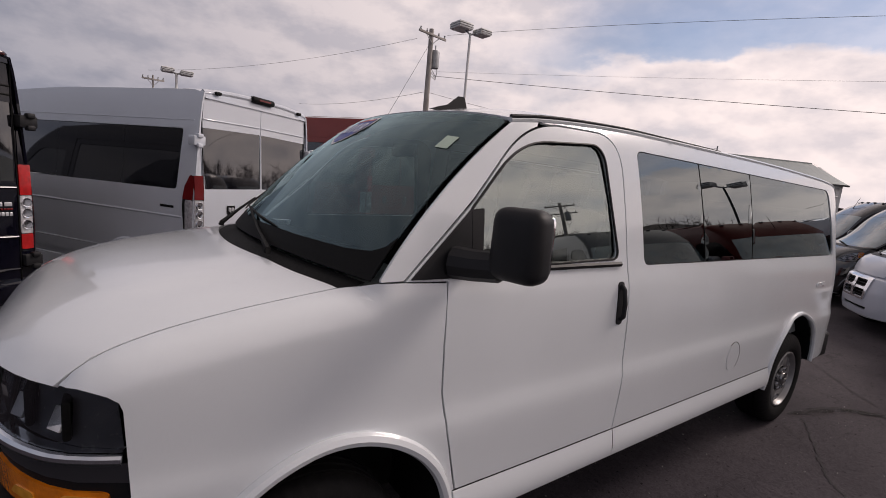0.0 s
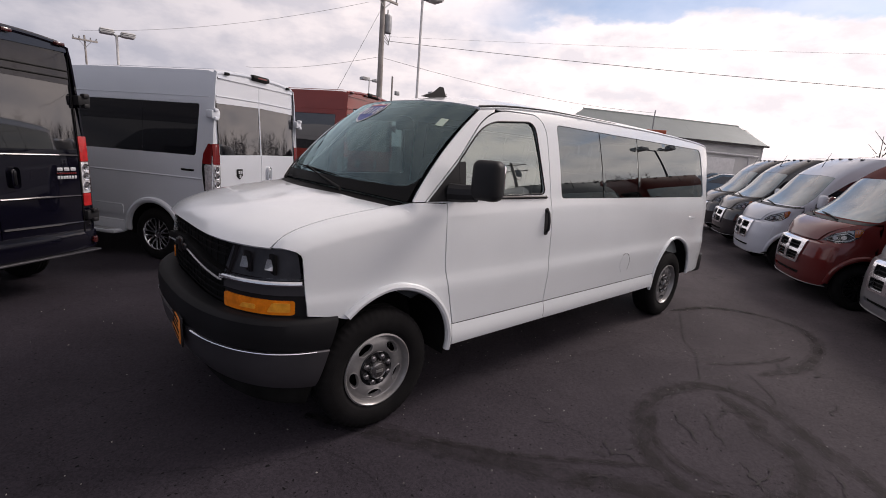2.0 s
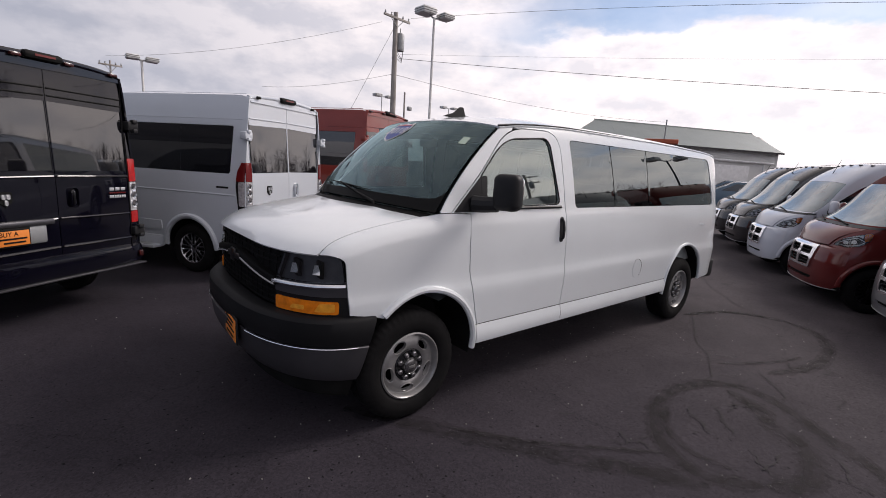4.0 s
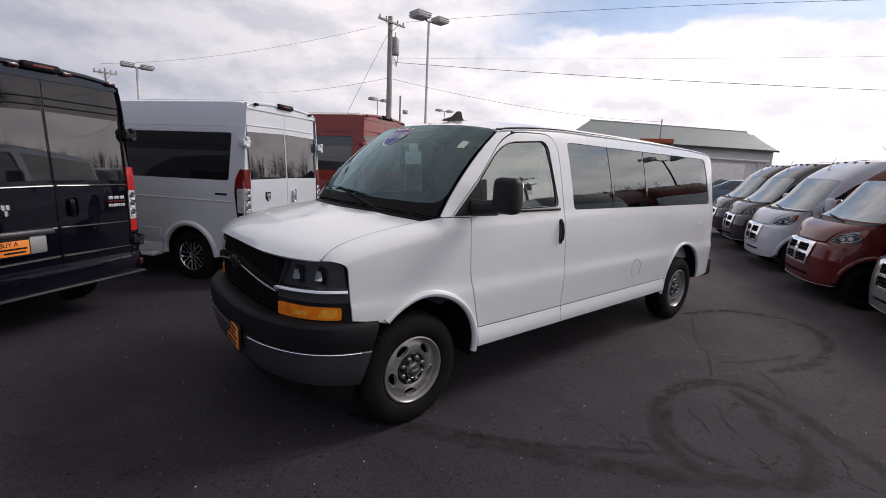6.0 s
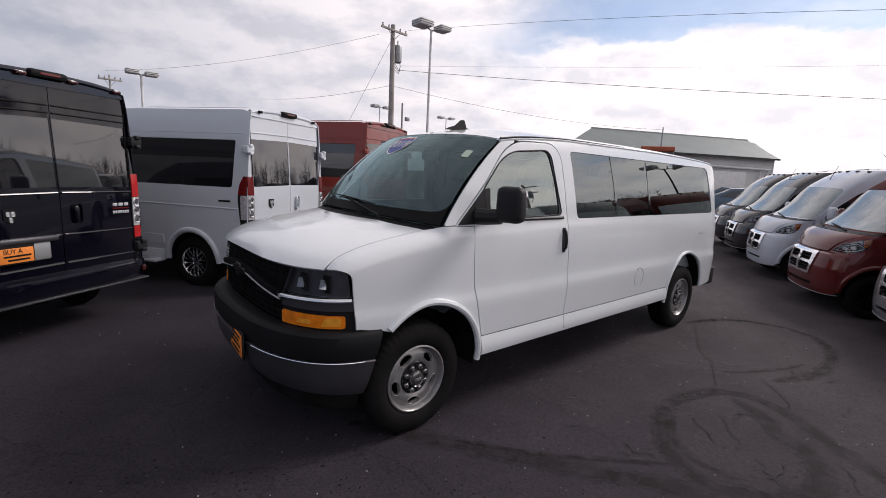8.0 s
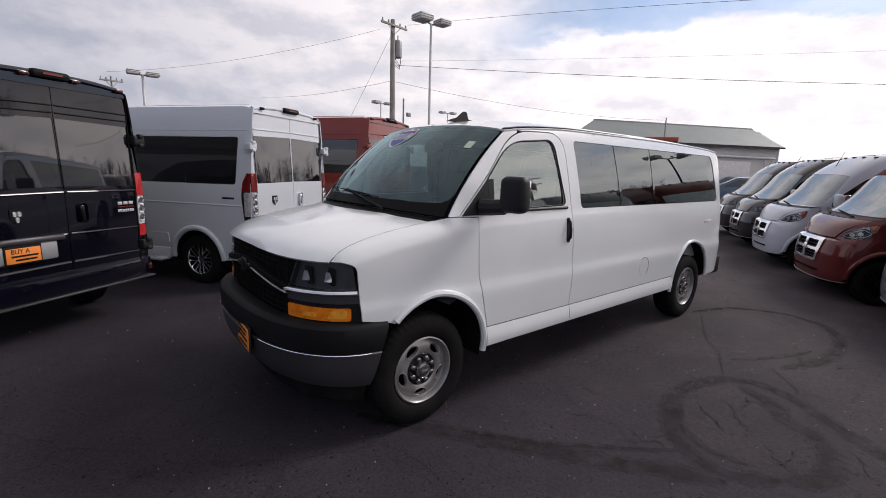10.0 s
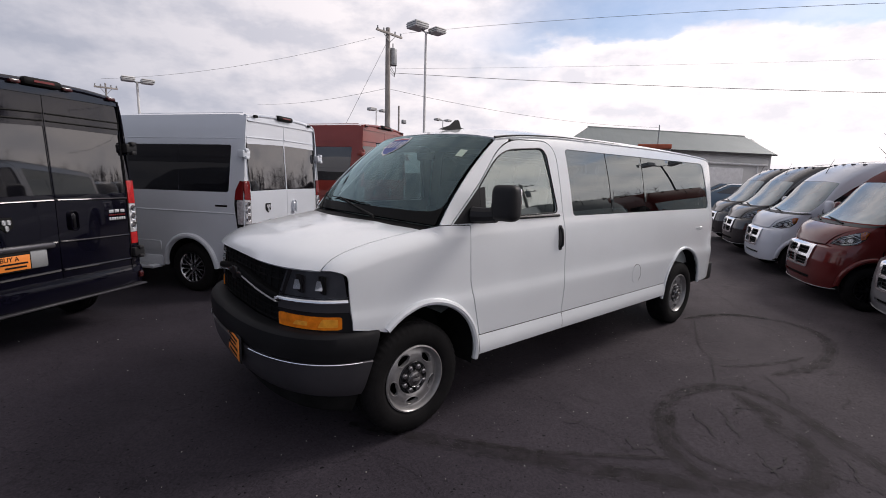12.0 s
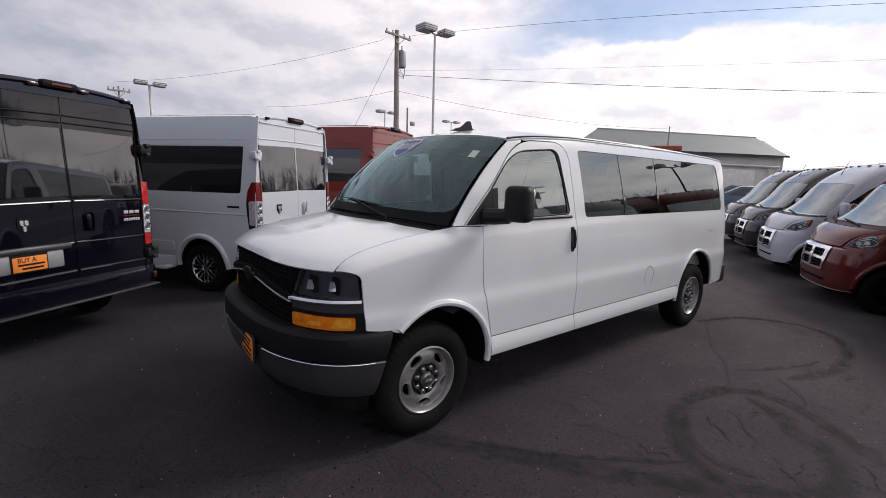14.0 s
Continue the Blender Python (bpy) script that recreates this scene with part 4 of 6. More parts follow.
# windscreen
part("windscreen", skin(rounded([(-0.985, 0.0), (0.985, 0.0), (0.985, 1.0), (-0.985, 1.0)], 0.06), (), v_screen, (-1, 0, 1), 0.08, 0.004), CLEAR, van, "clear windscreen with a year decal and a small sticker")
frit_in = rounded([(-0.965, 0.12), (0.965, 0.12), (0.976, 0.960), (-0.976, 0.960)], [0.10, 0.10, 0.05, 0.05], 5)
part("windscreen_border", skin(rounded([(-0.985, 0.0), (0.985, 0.0), (0.985, 1.0), (-0.985, 1.0)], 0.03), [frit_in], v_screen, (-1, 0, 1), 0.06, 0.0, -0.006), INK, van, "black printed windscreen border")

# cowl
cowl = bmesh.new()
ys = np.linspace(-0.86, 0.86, 25)
rear = [ws_low(y) + Vector((0.01, 0, -0.012)) for y in ys]
front = [Vector((-0.103 + 0.198 * (abs(y) / 0.84) ** 2, y, v_hood(-0.098 + 0.198 * (abs(y) / 0.84) ** 2, y)[2] - 0.012)) for y in ys]
part("cowl", strip(front, rear), INK, van, "black slatted cowl below the windscreen")
apron = [(-0.985, 0.0), (-0.5, 0.0), (0.0, 0.0), (0.5, 0.0), (0.985, 0.0), (0.985, 0.20), (0.965, 0.15), (0.92, 0.115), (0.80, 0.095), (0.5, 0.085), (0.0, 0.08), (-0.5, 0.085), (-0.80, 0.095), (-0.92, 0.115), (-0.965, 0.15), (-0.985, 0.20)]
part("cowl_apron", skin(apron, (), v_screen, (-1, 0, 1), 0.05, 0.006, 0.006), INK, van, "black plastic apron at the windscreen's foot")
for y0, blade_line in ((-0.46, ((-0.30, 0.080), (-0.06, 0.098), (0.18, 0.112), (0.42, 0.122))), (0.32, ((0.42, 0.095), (0.58, 0.12), (0.72, 0.16), (0.82, 0.25)))):
    arm = bmesh.new()
    on_glass = lambda y, v, d: Vector(v_screen(y / 0.905, v)) + Vector((-0.6, 0, 0.8)) * d
    mid = on_glass(*blade_line[2], 0.024)
    a0 = ws_low(y0) + Vector((-0.075, 0, -0.004))
    tube(arm, [a0, a0 + Vector((0.004, 0, 0.014)), a0.lerp(mid, 0.45) + Vector((-0.004, 0, 0.006)), mid], [0.014, 0.012, 0.008, 0.005], 7)
    wiper = part("wiper", arm, INK, van, "black wiper arm and blade")
    blade = bmesh.new()
    tube(blade, [on_glass(y, v, 0.015) for y, v in blade_line], [0.003, 0.006, 0.006, 0.003], 6)
    part("blade", blade, INK, wiper)

# roof antenna
fin = bmesh.new()
prof = [(0.95, 0.0), (1.27, 0.0), (1.265, 0.020), (1.190, 0.030), (1.176, 0.090), (1.168, 0.098), (1.130, 0.096), (1.116, 0.084), (1.065, 0.040), (1.01, 0.024)]
base_z = v_roof(1.1, 0)[2] - 0.008
ring_l = [fin.verts.new((x, -0.020 * (1 - z / 0.11), base_z + z)) for x, z in prof]
ring_r = [fin.verts.new((x, 0.020 * (1 - z / 0.11), base_z + z)) for x, z in prof]
fin.faces.new(ring_l)
fin.faces.new(ring_r[::-1])
for i in range(len(prof)):
    j = (i + 1) % len(prof)
    fin.faces.new((ring_l[j], ring_l[i], ring_r[i], ring_r[j]))
part("roof_antenna", fin, BUMPER, van, "dark shark-fin roof antenna")

# ---- front end ----
def face(d=0.0, lean=0.10):
    return lambda y, z: (v_front(y) + d + lean * max(0, z - 0.98), y, z)


grille = part("grille", skin([(-0.60, 0.80), (0.60, 0.80), (0.60, 0.975), (0.655, 1.140), (0.3, 1.154), (0, 1.160), (-0.3, 1.154), (-0.655, 1.140), (-0.60, 0.975)], (), face(0.03), (-1, 0, 0), 0.05, 0.0), GRILLE, van, "black mesh grille with a chrome bar")
for k in range(9):
    z = 0.82 + 0.036 * k
    if 0.975 < z < 1.06:
        continue
    bar = bmesh.new()
    tube(bar, [face(0.022)(y, z) for y in np.linspace(-0.59, 0.59, 25)], 0.005, 5)
    part("grille_slat", bar, GRILLE, grille)
for k in range(15):
    y = -0.56 + 0.08 * k
    bar = bmesh.new()
    tube(bar, [face(0.024)(y, z) for z in np.linspace(0.81, 1.14, 10)], 0.003, 4)
    part("grille_slat", bar, GRILLE, grille)


def ribbon_face(name, zc, h, y0, y1, d, mat, parent, label=""):
    """A rounded bar that follows the front's bow."""
    bm = bmesh.new()
    rows = []
    for y in np.linspace(y0, y1, 30):
        c = zc(y)
        x = v_front(y)
        rows.append([bm.verts.new((x + dx, y, c + dz)) for dx, dz in ((0.03, -h / 2), (d * 0.6, -h / 2), (d, -h / 4), (d, h / 4), (d * 0.6, h / 2), (0.03, h / 2))])
    for p, q in zip(rows, rows[1:]):
        for i in range(5):
            bm.faces.new((p[i], p[i + 1], q[i + 1], q[i]))
    bm.faces.new(rows[0])
    bm.faces.new(rows[-1][::-1])
    bmesh.ops.recalc_face_normals(bm, faces=bm.faces[:])
    return part(name, bm, mat, parent, label)


ribbon_face("chrome_bar", lambda y: 1.040 - 0.072 * (abs(y) / 0.60) ** 1.6, 0.050, -0.60, 0.60, -0.018, GRILLE, grille, "dark grille bar with a chrome lower edge")
ribbon_face("chrome_edge", lambda y: 1.020 - 0.072 * (abs(y) / 0.60) ** 1.6, 0.011, -0.60, 0.60, -0.024, SILVERTRIM, grille, "thin chrome strip")
for s in (-1, 1):
    y0, y1 = (0.585, 0.932) if s > 0 else (-0.932, -0.585)
    strip_tube = tube(bmesh.new(), [(v_front(y) - 0.006, y, 0.969 + 0.006 * (abs(y) - 0.6)) for y in np.linspace(y0, y1, 24)], 0.0145, 10)
    part("chrome_strip", strip_tube, CHROME, van, "chrome strip below the headlamp")
    lamp_out = rounded([(s * 0.600, 0.982), (s * 0.655, 1.153), (s * 0.80, 1.157), (s * 0.880, 1.151), (s * 0.917, 1.128), (s * 0.932, 0.988)], [0.01, 0.02, 0.02, 0.03, 0.03, 0.01])
    lamp = part("headlamp", skin([(y * 0.978, z) for y, z in lamp_out], (), face(0.040), (-1, 0, 0), 0.05, 0.0), SMOKE, van, "clear headlamp with a dark bezel and two reflectors")
    part("lens", skin(lamp_out, (), face(-0.002), (-1, s * 0.5, 0), 0.05, 0.03), LENS, lamp, "clear plastic cover")
    for yc in (0.705, 0.825):
        ref = bmesh.new()
        x = v_front(yc) + 0.045
        box(ref, (x, s * yc, 1.065), (0.02, 0.088, 0.105), 0.008)
        part("reflector_cup", ref, DARK, lamp)
        ref = bmesh.new()
        box(ref, (0, 0, 0), (0.008, 0.046, 0.058), 0.003, pose(x - 0.018, s * (yc + 0.006), 1.062, 0, 24, s * -35))
        part("reflector", ref, REFLECTOR, lamp, "lamp reflector painted bright")
    # dark panel and turn signal
    part("lamp_surround", skin([(s * 0.585, 0.785), (s * 0.585, 0.957), (s * 0.934, 0.957), (s * 0.940, 0.785)], (), face(0.012), (-1, s * 0.5, 0), 0.05, 0.02), BUMPER, van, "dark grey panel round the turn signal")
    part("trim_band", skin([(s * 0.588, 0.908), (s * 0.588, 0.957), (s * 0.931, 0.957), (s * 0.933, 0.904)], (), face(0.004), (-1, s * 0.5, 0), 0.05, 0.01), DULLCHROME, van, "dull silver band below the chrome strip")
    amber = rounded([(s * 0.592, 0.802), (s * 0.592, 0.882), (s * 0.914, 0.878), (s * 0.914, 0.800)], 0.012)
    sig = part("turn_signal", skin(amber, (), face(0.002), (-1, s * 0.5, 0), 0.04, 0.02), AMBER, van, "amber turn signal lens")
    for ya, yb, za, zb in ((0.700, 0.785, 0.822, 0.848), (0.835, 0.905, 0.815, 0.866)):
        part("inner_reflector", skin(rounded([(s * ya, za), (s * (ya + 0.02), zb), (s * yb, zb), (s * yb, za)], 0.008), (), face(-0.0015), (-1, s * 0.5, 0), 0.03, 0.003), BRIGHTAMBER, sig, "brighter amber reflector")
# emblem: a plain cross-shaped badge
badge = bmesh.new()
bx = v_front(0.0) - 0.022
box(badge, (bx, 0, 1.020), (0.018, 0.24, 0.040), 0.006, Matrix.Translation((0, 0, 0)))
box(badge, (bx - 0.002, 0, 1.020), (0.020, 0.10, 0.085), 0.006)
part("badge", badge, DARKMETAL, grille, "dark cross-shaped badge")

# bumper
def bumper_plan(t):
    """Plan of the bumper from the driver's end to the other: t from -1 to 1."""
    a = t * math.pi / 2
    c, s_ = abs(math.cos(a)), math.sin(a)
    return (-0.285 - 0.630 * c ** 0.76, math.copysign(abs(s_) ** 0.78, s_) * 0.998)


def bumper_ring(name, rows, mat, label):
    bm = bmesh.new()
    lines = []
    for z, grow in rows:
        line = []
        for t in np.linspace(-1, 1, 61):
            x, y = bumper_plan(t)
            n = Vector((x + 0.25, y * 0.75, 0)).normalized()
            line.append(bm.verts.new((x + n.x * grow - 0.30 * max(0.0, 0.78 - z) * abs(t) ** 8, y + n.y * grow * 0.6, z + 0.025 * (1 - abs(t)) ** 0.5)))
        lines.append(line)
    for p, q in zip(lines, lines[1:]):
        for i in range(len(p) - 1):
            bm.faces.new((p[i], p[i + 1], q[i + 1], q[i]))
    bm.normal_update()
    if sum((f.normal.x for f in bm.faces)) > 0:
        bmesh.ops.reverse_faces(bm, faces=bm.faces[:])
    return part(name, bm, mat, van, label)


bumper_ring("bumper_cover", [(0.775, -0.13), (0.778, -0.05), (0.770, -0.02), (0.752, 0.0), (0.69, 0.006), (0.627, 0.0), (0.607, -0.012), (0.602, -0.04)], BUMPER, "dark grey plastic bumper cover")
bumper_ring("bumper_bar", [(0.604, -0.03), (0.600, -0.010), (0.594, -0.002), (0.54, -0.008), (0.475, -0.020), (0.42, -0.042), (0.385, -0.072), (0.375, -0.11), (0.38, -0.25)], DULLCHROME, "dull silver lower bumper")
bumper_ring("air_dam", [(0.40, -0.12), (0.36, -0.13), (0.31, -0.14), (0.275, -0.145), (0.265, -0.155), (0.27, -0.18)], DARK, "black plastic air dam below the bumper")
for ends in ((-0.95, -0.22), (0.22, 0.95)):
    edge = bmesh.new()
    tube(edge, [(bumper_plan(t)[0] - 0.004 - 0.054 * abs(t) ** 8, bumper_plan(t)[1] * 1.002, 0.601 + 0.025 * (1 - abs(t)) ** 0.5) for t in np.linspace(*ends, 40)], 0.0055, 8)
    part("bumper_trim", edge, CHROME, van, "thin bright edge on the bumper")
# dealer card in the plate holder
px = -0.889
tilt = pose(px, -0.19, 0.585, 0, 0, -4)
holder = part("plate_holder", boxed((-0.014, 0, 0), (0.012, 0.34, 0.175), 0.006, tilt), PLASTIC, van)
part("orange_card", boxed((-0.023, 0, 0), (0.004, 0.30, 0.145), 0.001, tilt), ORANGE, holder, "orange dealer card with dark bars")
for z, w in ((0.05, 0.22), (0.02, 0.16), (-0.01, 0.24), (-0.05, 0.20)):
    part("text_bar", boxed((-0.0265, 0, z), (0.002, w, 0.014), 0, tilt), INK, holder)

# chassis and floor
part("chassis", boxed((2.1, 0, 0.44), (5.3, 1.10, 0.16), 0.03), DARK, van)
part("floor_pan", boxed((2.08, 0, 0.47), (2.75, 1.90, 0.12), 0.02), DARK, van)
part("floor_pan", boxed((4.66, 0, 0.50), (0.46, 1.84, 0.14), 0.02), DARK, van)
part("engine_block", boxed((-0.35, 0, 0.62), (0.75, 1.20, 0.62), 0.05), DARK, van)
part("rear_face", skin([(-0.72, 0.45), (0.72, 0.45), (0.74, 1.2), (0.70, 1.85), (0.5, 1.98), (-0.5, 1.98), (-0.70, 1.85), (-0.74, 1.2)], (), lambda y, z: (4.95 - 0.05 * (abs(y) / 0.74) ** 4 - 0.03 * max(0, z - 1.4), y, z), (1, 0, 0), 0.1), WHITE, van)
rb = bmesh.new()
plan_rb = [(4.72, -0.955), (4.84, -0.962), (4.95, -0.93), (5.03, -0.84), (5.06, -0.6), (5.07, 0), (5.06, 0.6), (5.03, 0.84), (4.95, 0.93), (4.84, 0.962), (4.72, 0.955)]
rows = [[rb.verts.new((4.0 + (x - 4.0) * k, y * k2, z)) for x, y in plan_rb] for z, k, k2 in ((0.655, 0.96, 0.94), (0.655, 1.01, 1.01), (0.64, 1.02, 1.02), (0.46, 1.02, 1.02), (0.44, 1.0, 1.0), (0.44, 0.95, 0.93))]
for p, q in zip(rows, rows[1:]):
    for i in range(len(p) - 1):
        rb.faces.new((p[i], p[i + 1], q[i + 1], q[i]))
bmesh.ops.recalc_face_normals(rb, faces=rb.faces[:])
part("rear_bumper", rb, BUMPER, van, "black rear bumper")

# interior
for s in (-1, 1):
    part("cabin_lining", boxed((3.1, s * 0.86, 1.03), (3.2, 0.03, 0.66), 0.01), DASH, van)
part("rear_lining", boxed((4.80, 0, 1.30), (0.04, 1.5, 1.3), 0.02), DASH, van)
inner = part("cabin_floor", boxed((2.6, 0, 0.70), (4.3, 1.70, 0.04)), DARK, van)
dash = bmesh.new()
pr = [(0.10, 1.30), (0.20, 1.345), (0.42, 1.335), (0.60, 1.30), (0.70, 1.22), (0.70, 1.05), (0.58, 0.85), (0.30, 0.75)]
la, lb = [dash.verts.new((x, -0.86, z)) for x, z in pr], [dash.verts.new((x, 0.86, z)) for x, z in pr]
for i in range(len(pr) - 1):
    dash.faces.new((la[i], la[i + 1], lb[i + 1], lb[i]))
part("dashboard", dash, DASH, van, "grey dashboard")
wheel = bmesh.new()
wm = pose(0.86, -0.42, 1.17, 0, -62, 0)
tube(wheel, [wm @ Vector((0.185 * math.cos(a), 0.185 * math.sin(a), 0)) for a in np.linspace(0, 2 * math.pi, 33)], 0.015, 8, False)
sw = part("steering_wheel", wheel, INK, van)
part("wheel_hub", box(bmesh.new(), (0, 0, -0.02), (0.34, 0.09, 0.05), 0.02, wm), INK, sw)
part("inside_mirror", boxed((0.80, 0.0, 1.87), (0.03, 0.25, 0.07), 0.02), INK, van)


def seat(x, y, w, high=0.62, rest=True):
    st = new("seat")
    st.parent = van
    part("cushion", boxed((x, y, 1.00), (0.50, w, 0.16), 0.05), SEAT, st)
    part("backrest", boxed((0, 0, high / 2), (0.15, w, high), 0.06, pose(x + 0.24, y, 1.04, 0, 12, 0)), SEAT, st)
    n = max(1, round(w / 0.55))
    for k in range(n if rest else 0):
        yy = y - w / 2 + w * (k + 0.5) / n
        part("headrest", boxed((0, 0, 0), (0.10, 0.26, 0.19), 0.05, pose(x + 0.42, yy, 1.04 + high + 0.08, 0, 12, 0)), SEAT, st)
    part("seat_base", boxed((x, y, 0.82), (0.42, w * 0.9, 0.22), 0.02), DARK, st)


seat(1.25, -0.44, 0.54)
seat(1.25, 0.44, 0.54)
for x in (2.15, 2.95, 3.75, 4.35):
    seat(x, -0.22 if x < 4 else 0.0, 1.05 if x < 4 else 1.5, 0.55)

# mirrors on both doors
def mirror_shell(m):
    """A deep rounded shell that tapers a little towards its top."""
    bm = boxed((0, 0, 0), (0.13, 0.190, 0.245), 0.045, None, 4)
    for x in bm.verts:
        x.co.y *= 1.04 - 0.5 * (x.co.z + 0.12)  * 0.30
        x.co.x *= 1.0 - 0.10 * (x.co.z + 0.12) / 0.245
    bmesh.ops.transform(bm, matrix=m, verts=bm.verts[:])
    return bm


for s in (-1, 1):
    mirror = new("side_mirror")
    mirror.parent = van
    m = pose(0.60, s * 1.155, 1.540, 0, 0, -s * 14)
    part("mirror_shell", mirror_shell(m), PLASTIC, mirror, "tall black towing mirror shell")
    part("mirror_glass", boxed((0.064, 0, 0.0), (0.006, 0.150, 0.205), 0.02, m), CHROME, mirror)
    arm = bmesh.new()
    tube(arm, [(0.50, s * 0.93, 1.445), (0.54, s * 1.00, 1.445), (0.58, s * 1.09, 1.455)], [0.060, 0.056, 0.054], 10)
    part("mirror_arm", arm, PLASTIC, mirror)

# decals on the windscreen
DA, DV, DW, DH = 0.155, 0.835, 0.180, 0.165
def decal(shape):
    return [(DA + DW * x, DV + DH * z) for x, z in shape]


shield = [(-0.85, 0.78), (-0.45, 0.70), (0, 0.80), (0.45, 0.70), (0.85, 0.78), (1.0, 0.2), (0.85, -0.35), (0.5, -0.75), (0, -1.0), (-0.5, -0.75), (-0.85, -0.35), (-1.0, 0.2)]
sh = part("year_decal", skin(decal(shield), (), v_screen, (-1, 0, 1), 0.03, 0.0, 0.003), STICKERWHITE, van, "shield-shaped year decal in blue, white and red")
part("decal_field", skin(decal([(x * 0.88, z * 0.86 - 0.02) for x, z in shield]), (), v_screen, (-1, 0, 1), 0.03, 0.0, 0.0045), STICKERBLUE, sh)
part("decal_band", skin(decal([(-0.74, 0.62), (-0.4, 0.57), (0, 0.66), (0.4, 0.57), (0.74, 0.62), (0.78, 0.50), (-0.78, 0.50)]), (), v_screen, (-1, 0, 1), 0.03, 0.0, 0.006), STICKERRED, sh)
tx = bpy.data.curves.new("year_digits", "FONT")
tx.body, tx.size, tx.align_x, tx.align_y, tx.extrude = "2018", 0.140, "CENTER", "CENTER", 0.0005
c0, cx, cv = Vector(v_screen(DA, DV - 0.01)), Vector(v_screen(DA - 0.05, DV - 0.01)), Vector(v_screen(DA, DV + 0.04))
ex = (cx - c0).normalized()
en = ex.cross((cv - c0)).normalized()
ey = en.cross(ex)
digits = new("year_digits", tx)
tx.materials.append(STICKERWHITE)
digits.parent = sh
digits.matrix_local = Matrix.Translation(c0 + en * 0.009) @ Matrix((ex, ey, en)).transposed().to_4x4()
part("inspection_sticker", skin([(-0.865, 0.705), (-0.795, 0.705), (-0.795, 0.795), (-0.865, 0.795)], (), v_screen, (-1, 0, 1), 0.04, 0.0, 0.003), STICKERGREEN, van, "small pale green sticker")

# wheels
for x in (0.0, 3.94):
    for s in (-1, 1):
        steel_wheel(van, pose(x, s * 0.862, 0.378, s * -90, 0, 0), spin=-0.08)

# ---- tall high-roof vans: local +x forward, +y their left, rear bumper at x = 0 ----
LEN = 5.99
c_width = curve([0.30, 0.55, 0.9, 1.35, 1.45, 2.1, 2.41, 2.52, 2.58], [0.98, 1.015, 1.025, 1.015, 1.005, 0.945, 0.905, 0.87, 0.80])
c_edge = curve([0.0, 0.06, 0.25, 2.0, 3.0, 4.2], [2.42, 2.48, 2.51, 2.51, 2.47, 2.40])
c_drop = curve([0.0, 0.3, 3.0, 4.4], [0.05, 0.075, 0.08, 0.06])
# the nose: foremost x, depth of the rounded corner and its squareness, by height
n_x = curve([0.20, 0.26, 0.34, 0.50, 0.66, 0.82, 0.94, 0.985, 1.05, 1.13, 1.21, 1.29, 1.335, 1.36, 2.03, 2.20, 2.33, 2.43, 2.50, 2.56], [5.86, 5.93, 5.965, 5.985, 5.985, 5.965, 5.94, 5.868, 5.858, 5.83, 5.775, 5.68, 5.57, 5.50, 4.86, 4.66, 4.46, 4.22, 3.90, 3.4])
n_d = curve([0.20, 0.60, 0.95, 1.10, 1.335, 2.03, 2.25, 2.56], [0.46, 0.50, 0.50, 0.46, 0.28, 0.24, 0.30, 0.40])
n_e = curve([0.2, 0.95, 1.15, 1.36, 2.05, 2.5], [2.6, 2.5, 2.4, 2.4, 2.5, 2.5])
AX = 5.27                                             # the front axle


def c_plan(x):
    if x < 0.10:
        return 0.94 + 0.06 * (1 - (1 - x / 0.10) ** 2) ** 0.5
    return 1.0


def c_half(x, z):
    return c_width(z) * c_plan(x)


def nose(a, z, d=0.0):
    """A point of the nose: a runs round it from -1 (flank) over 0 (middle) to 1 (other flank) and on along the flanks."""
    X, D, e, w, t = n_x(z), n_d(z), n_e(z), c_width(z), abs(a)
    sg = 1 if a >= 0 else -1
    if t > 1:
        return Vector((X - D - (t - 1), sg * (w + d), z))
    f = t * math.pi / 2
    c, q = math.cos(f), math.sin(f)
    r = 1 / (c ** e + q ** e) ** (1 / e)
    return Vector((X - D + (D + d) * c * r, sg * (w + d) * q * r, z))


def around(x, z):
    """The value of a at which the nose has this x on its flank."""
    X, D, e = n_x(z), n_d(z), n_e(z)
    if x <= X - D:
        return 1 + X - D - x
    u = min(1.0, (x - X + D) / D)
    return math.atan2((1 - u ** e) ** (1 / e), u) / (math.pi / 2)


def across(y, z=0.8):
    return math.atan(y / c_width(z)) / (math.pi / 2)


def lifted(d):
    return lambda a, z: nose(a, z, d)


def c_side(s, d=0.0):
    return lambda x, z: (x, s * (c_half(x, z) + d), z)


def c_top(x, a):
    e = c_edge(x)
    return (x, a * (c_half(x, e) - 0.004), e + c_drop(x) * (1 - abs(a) ** 2.8))


def c_rear(y, z):
    t = min(1.0, abs(y) / 1.0)
    lean = 0.050 * min(max(0.0, z - 1.43), 0.72)         # the glass leans in, the door above it is upright
    return (0.030 + lean + 0.025 * t ** 8, y, z)


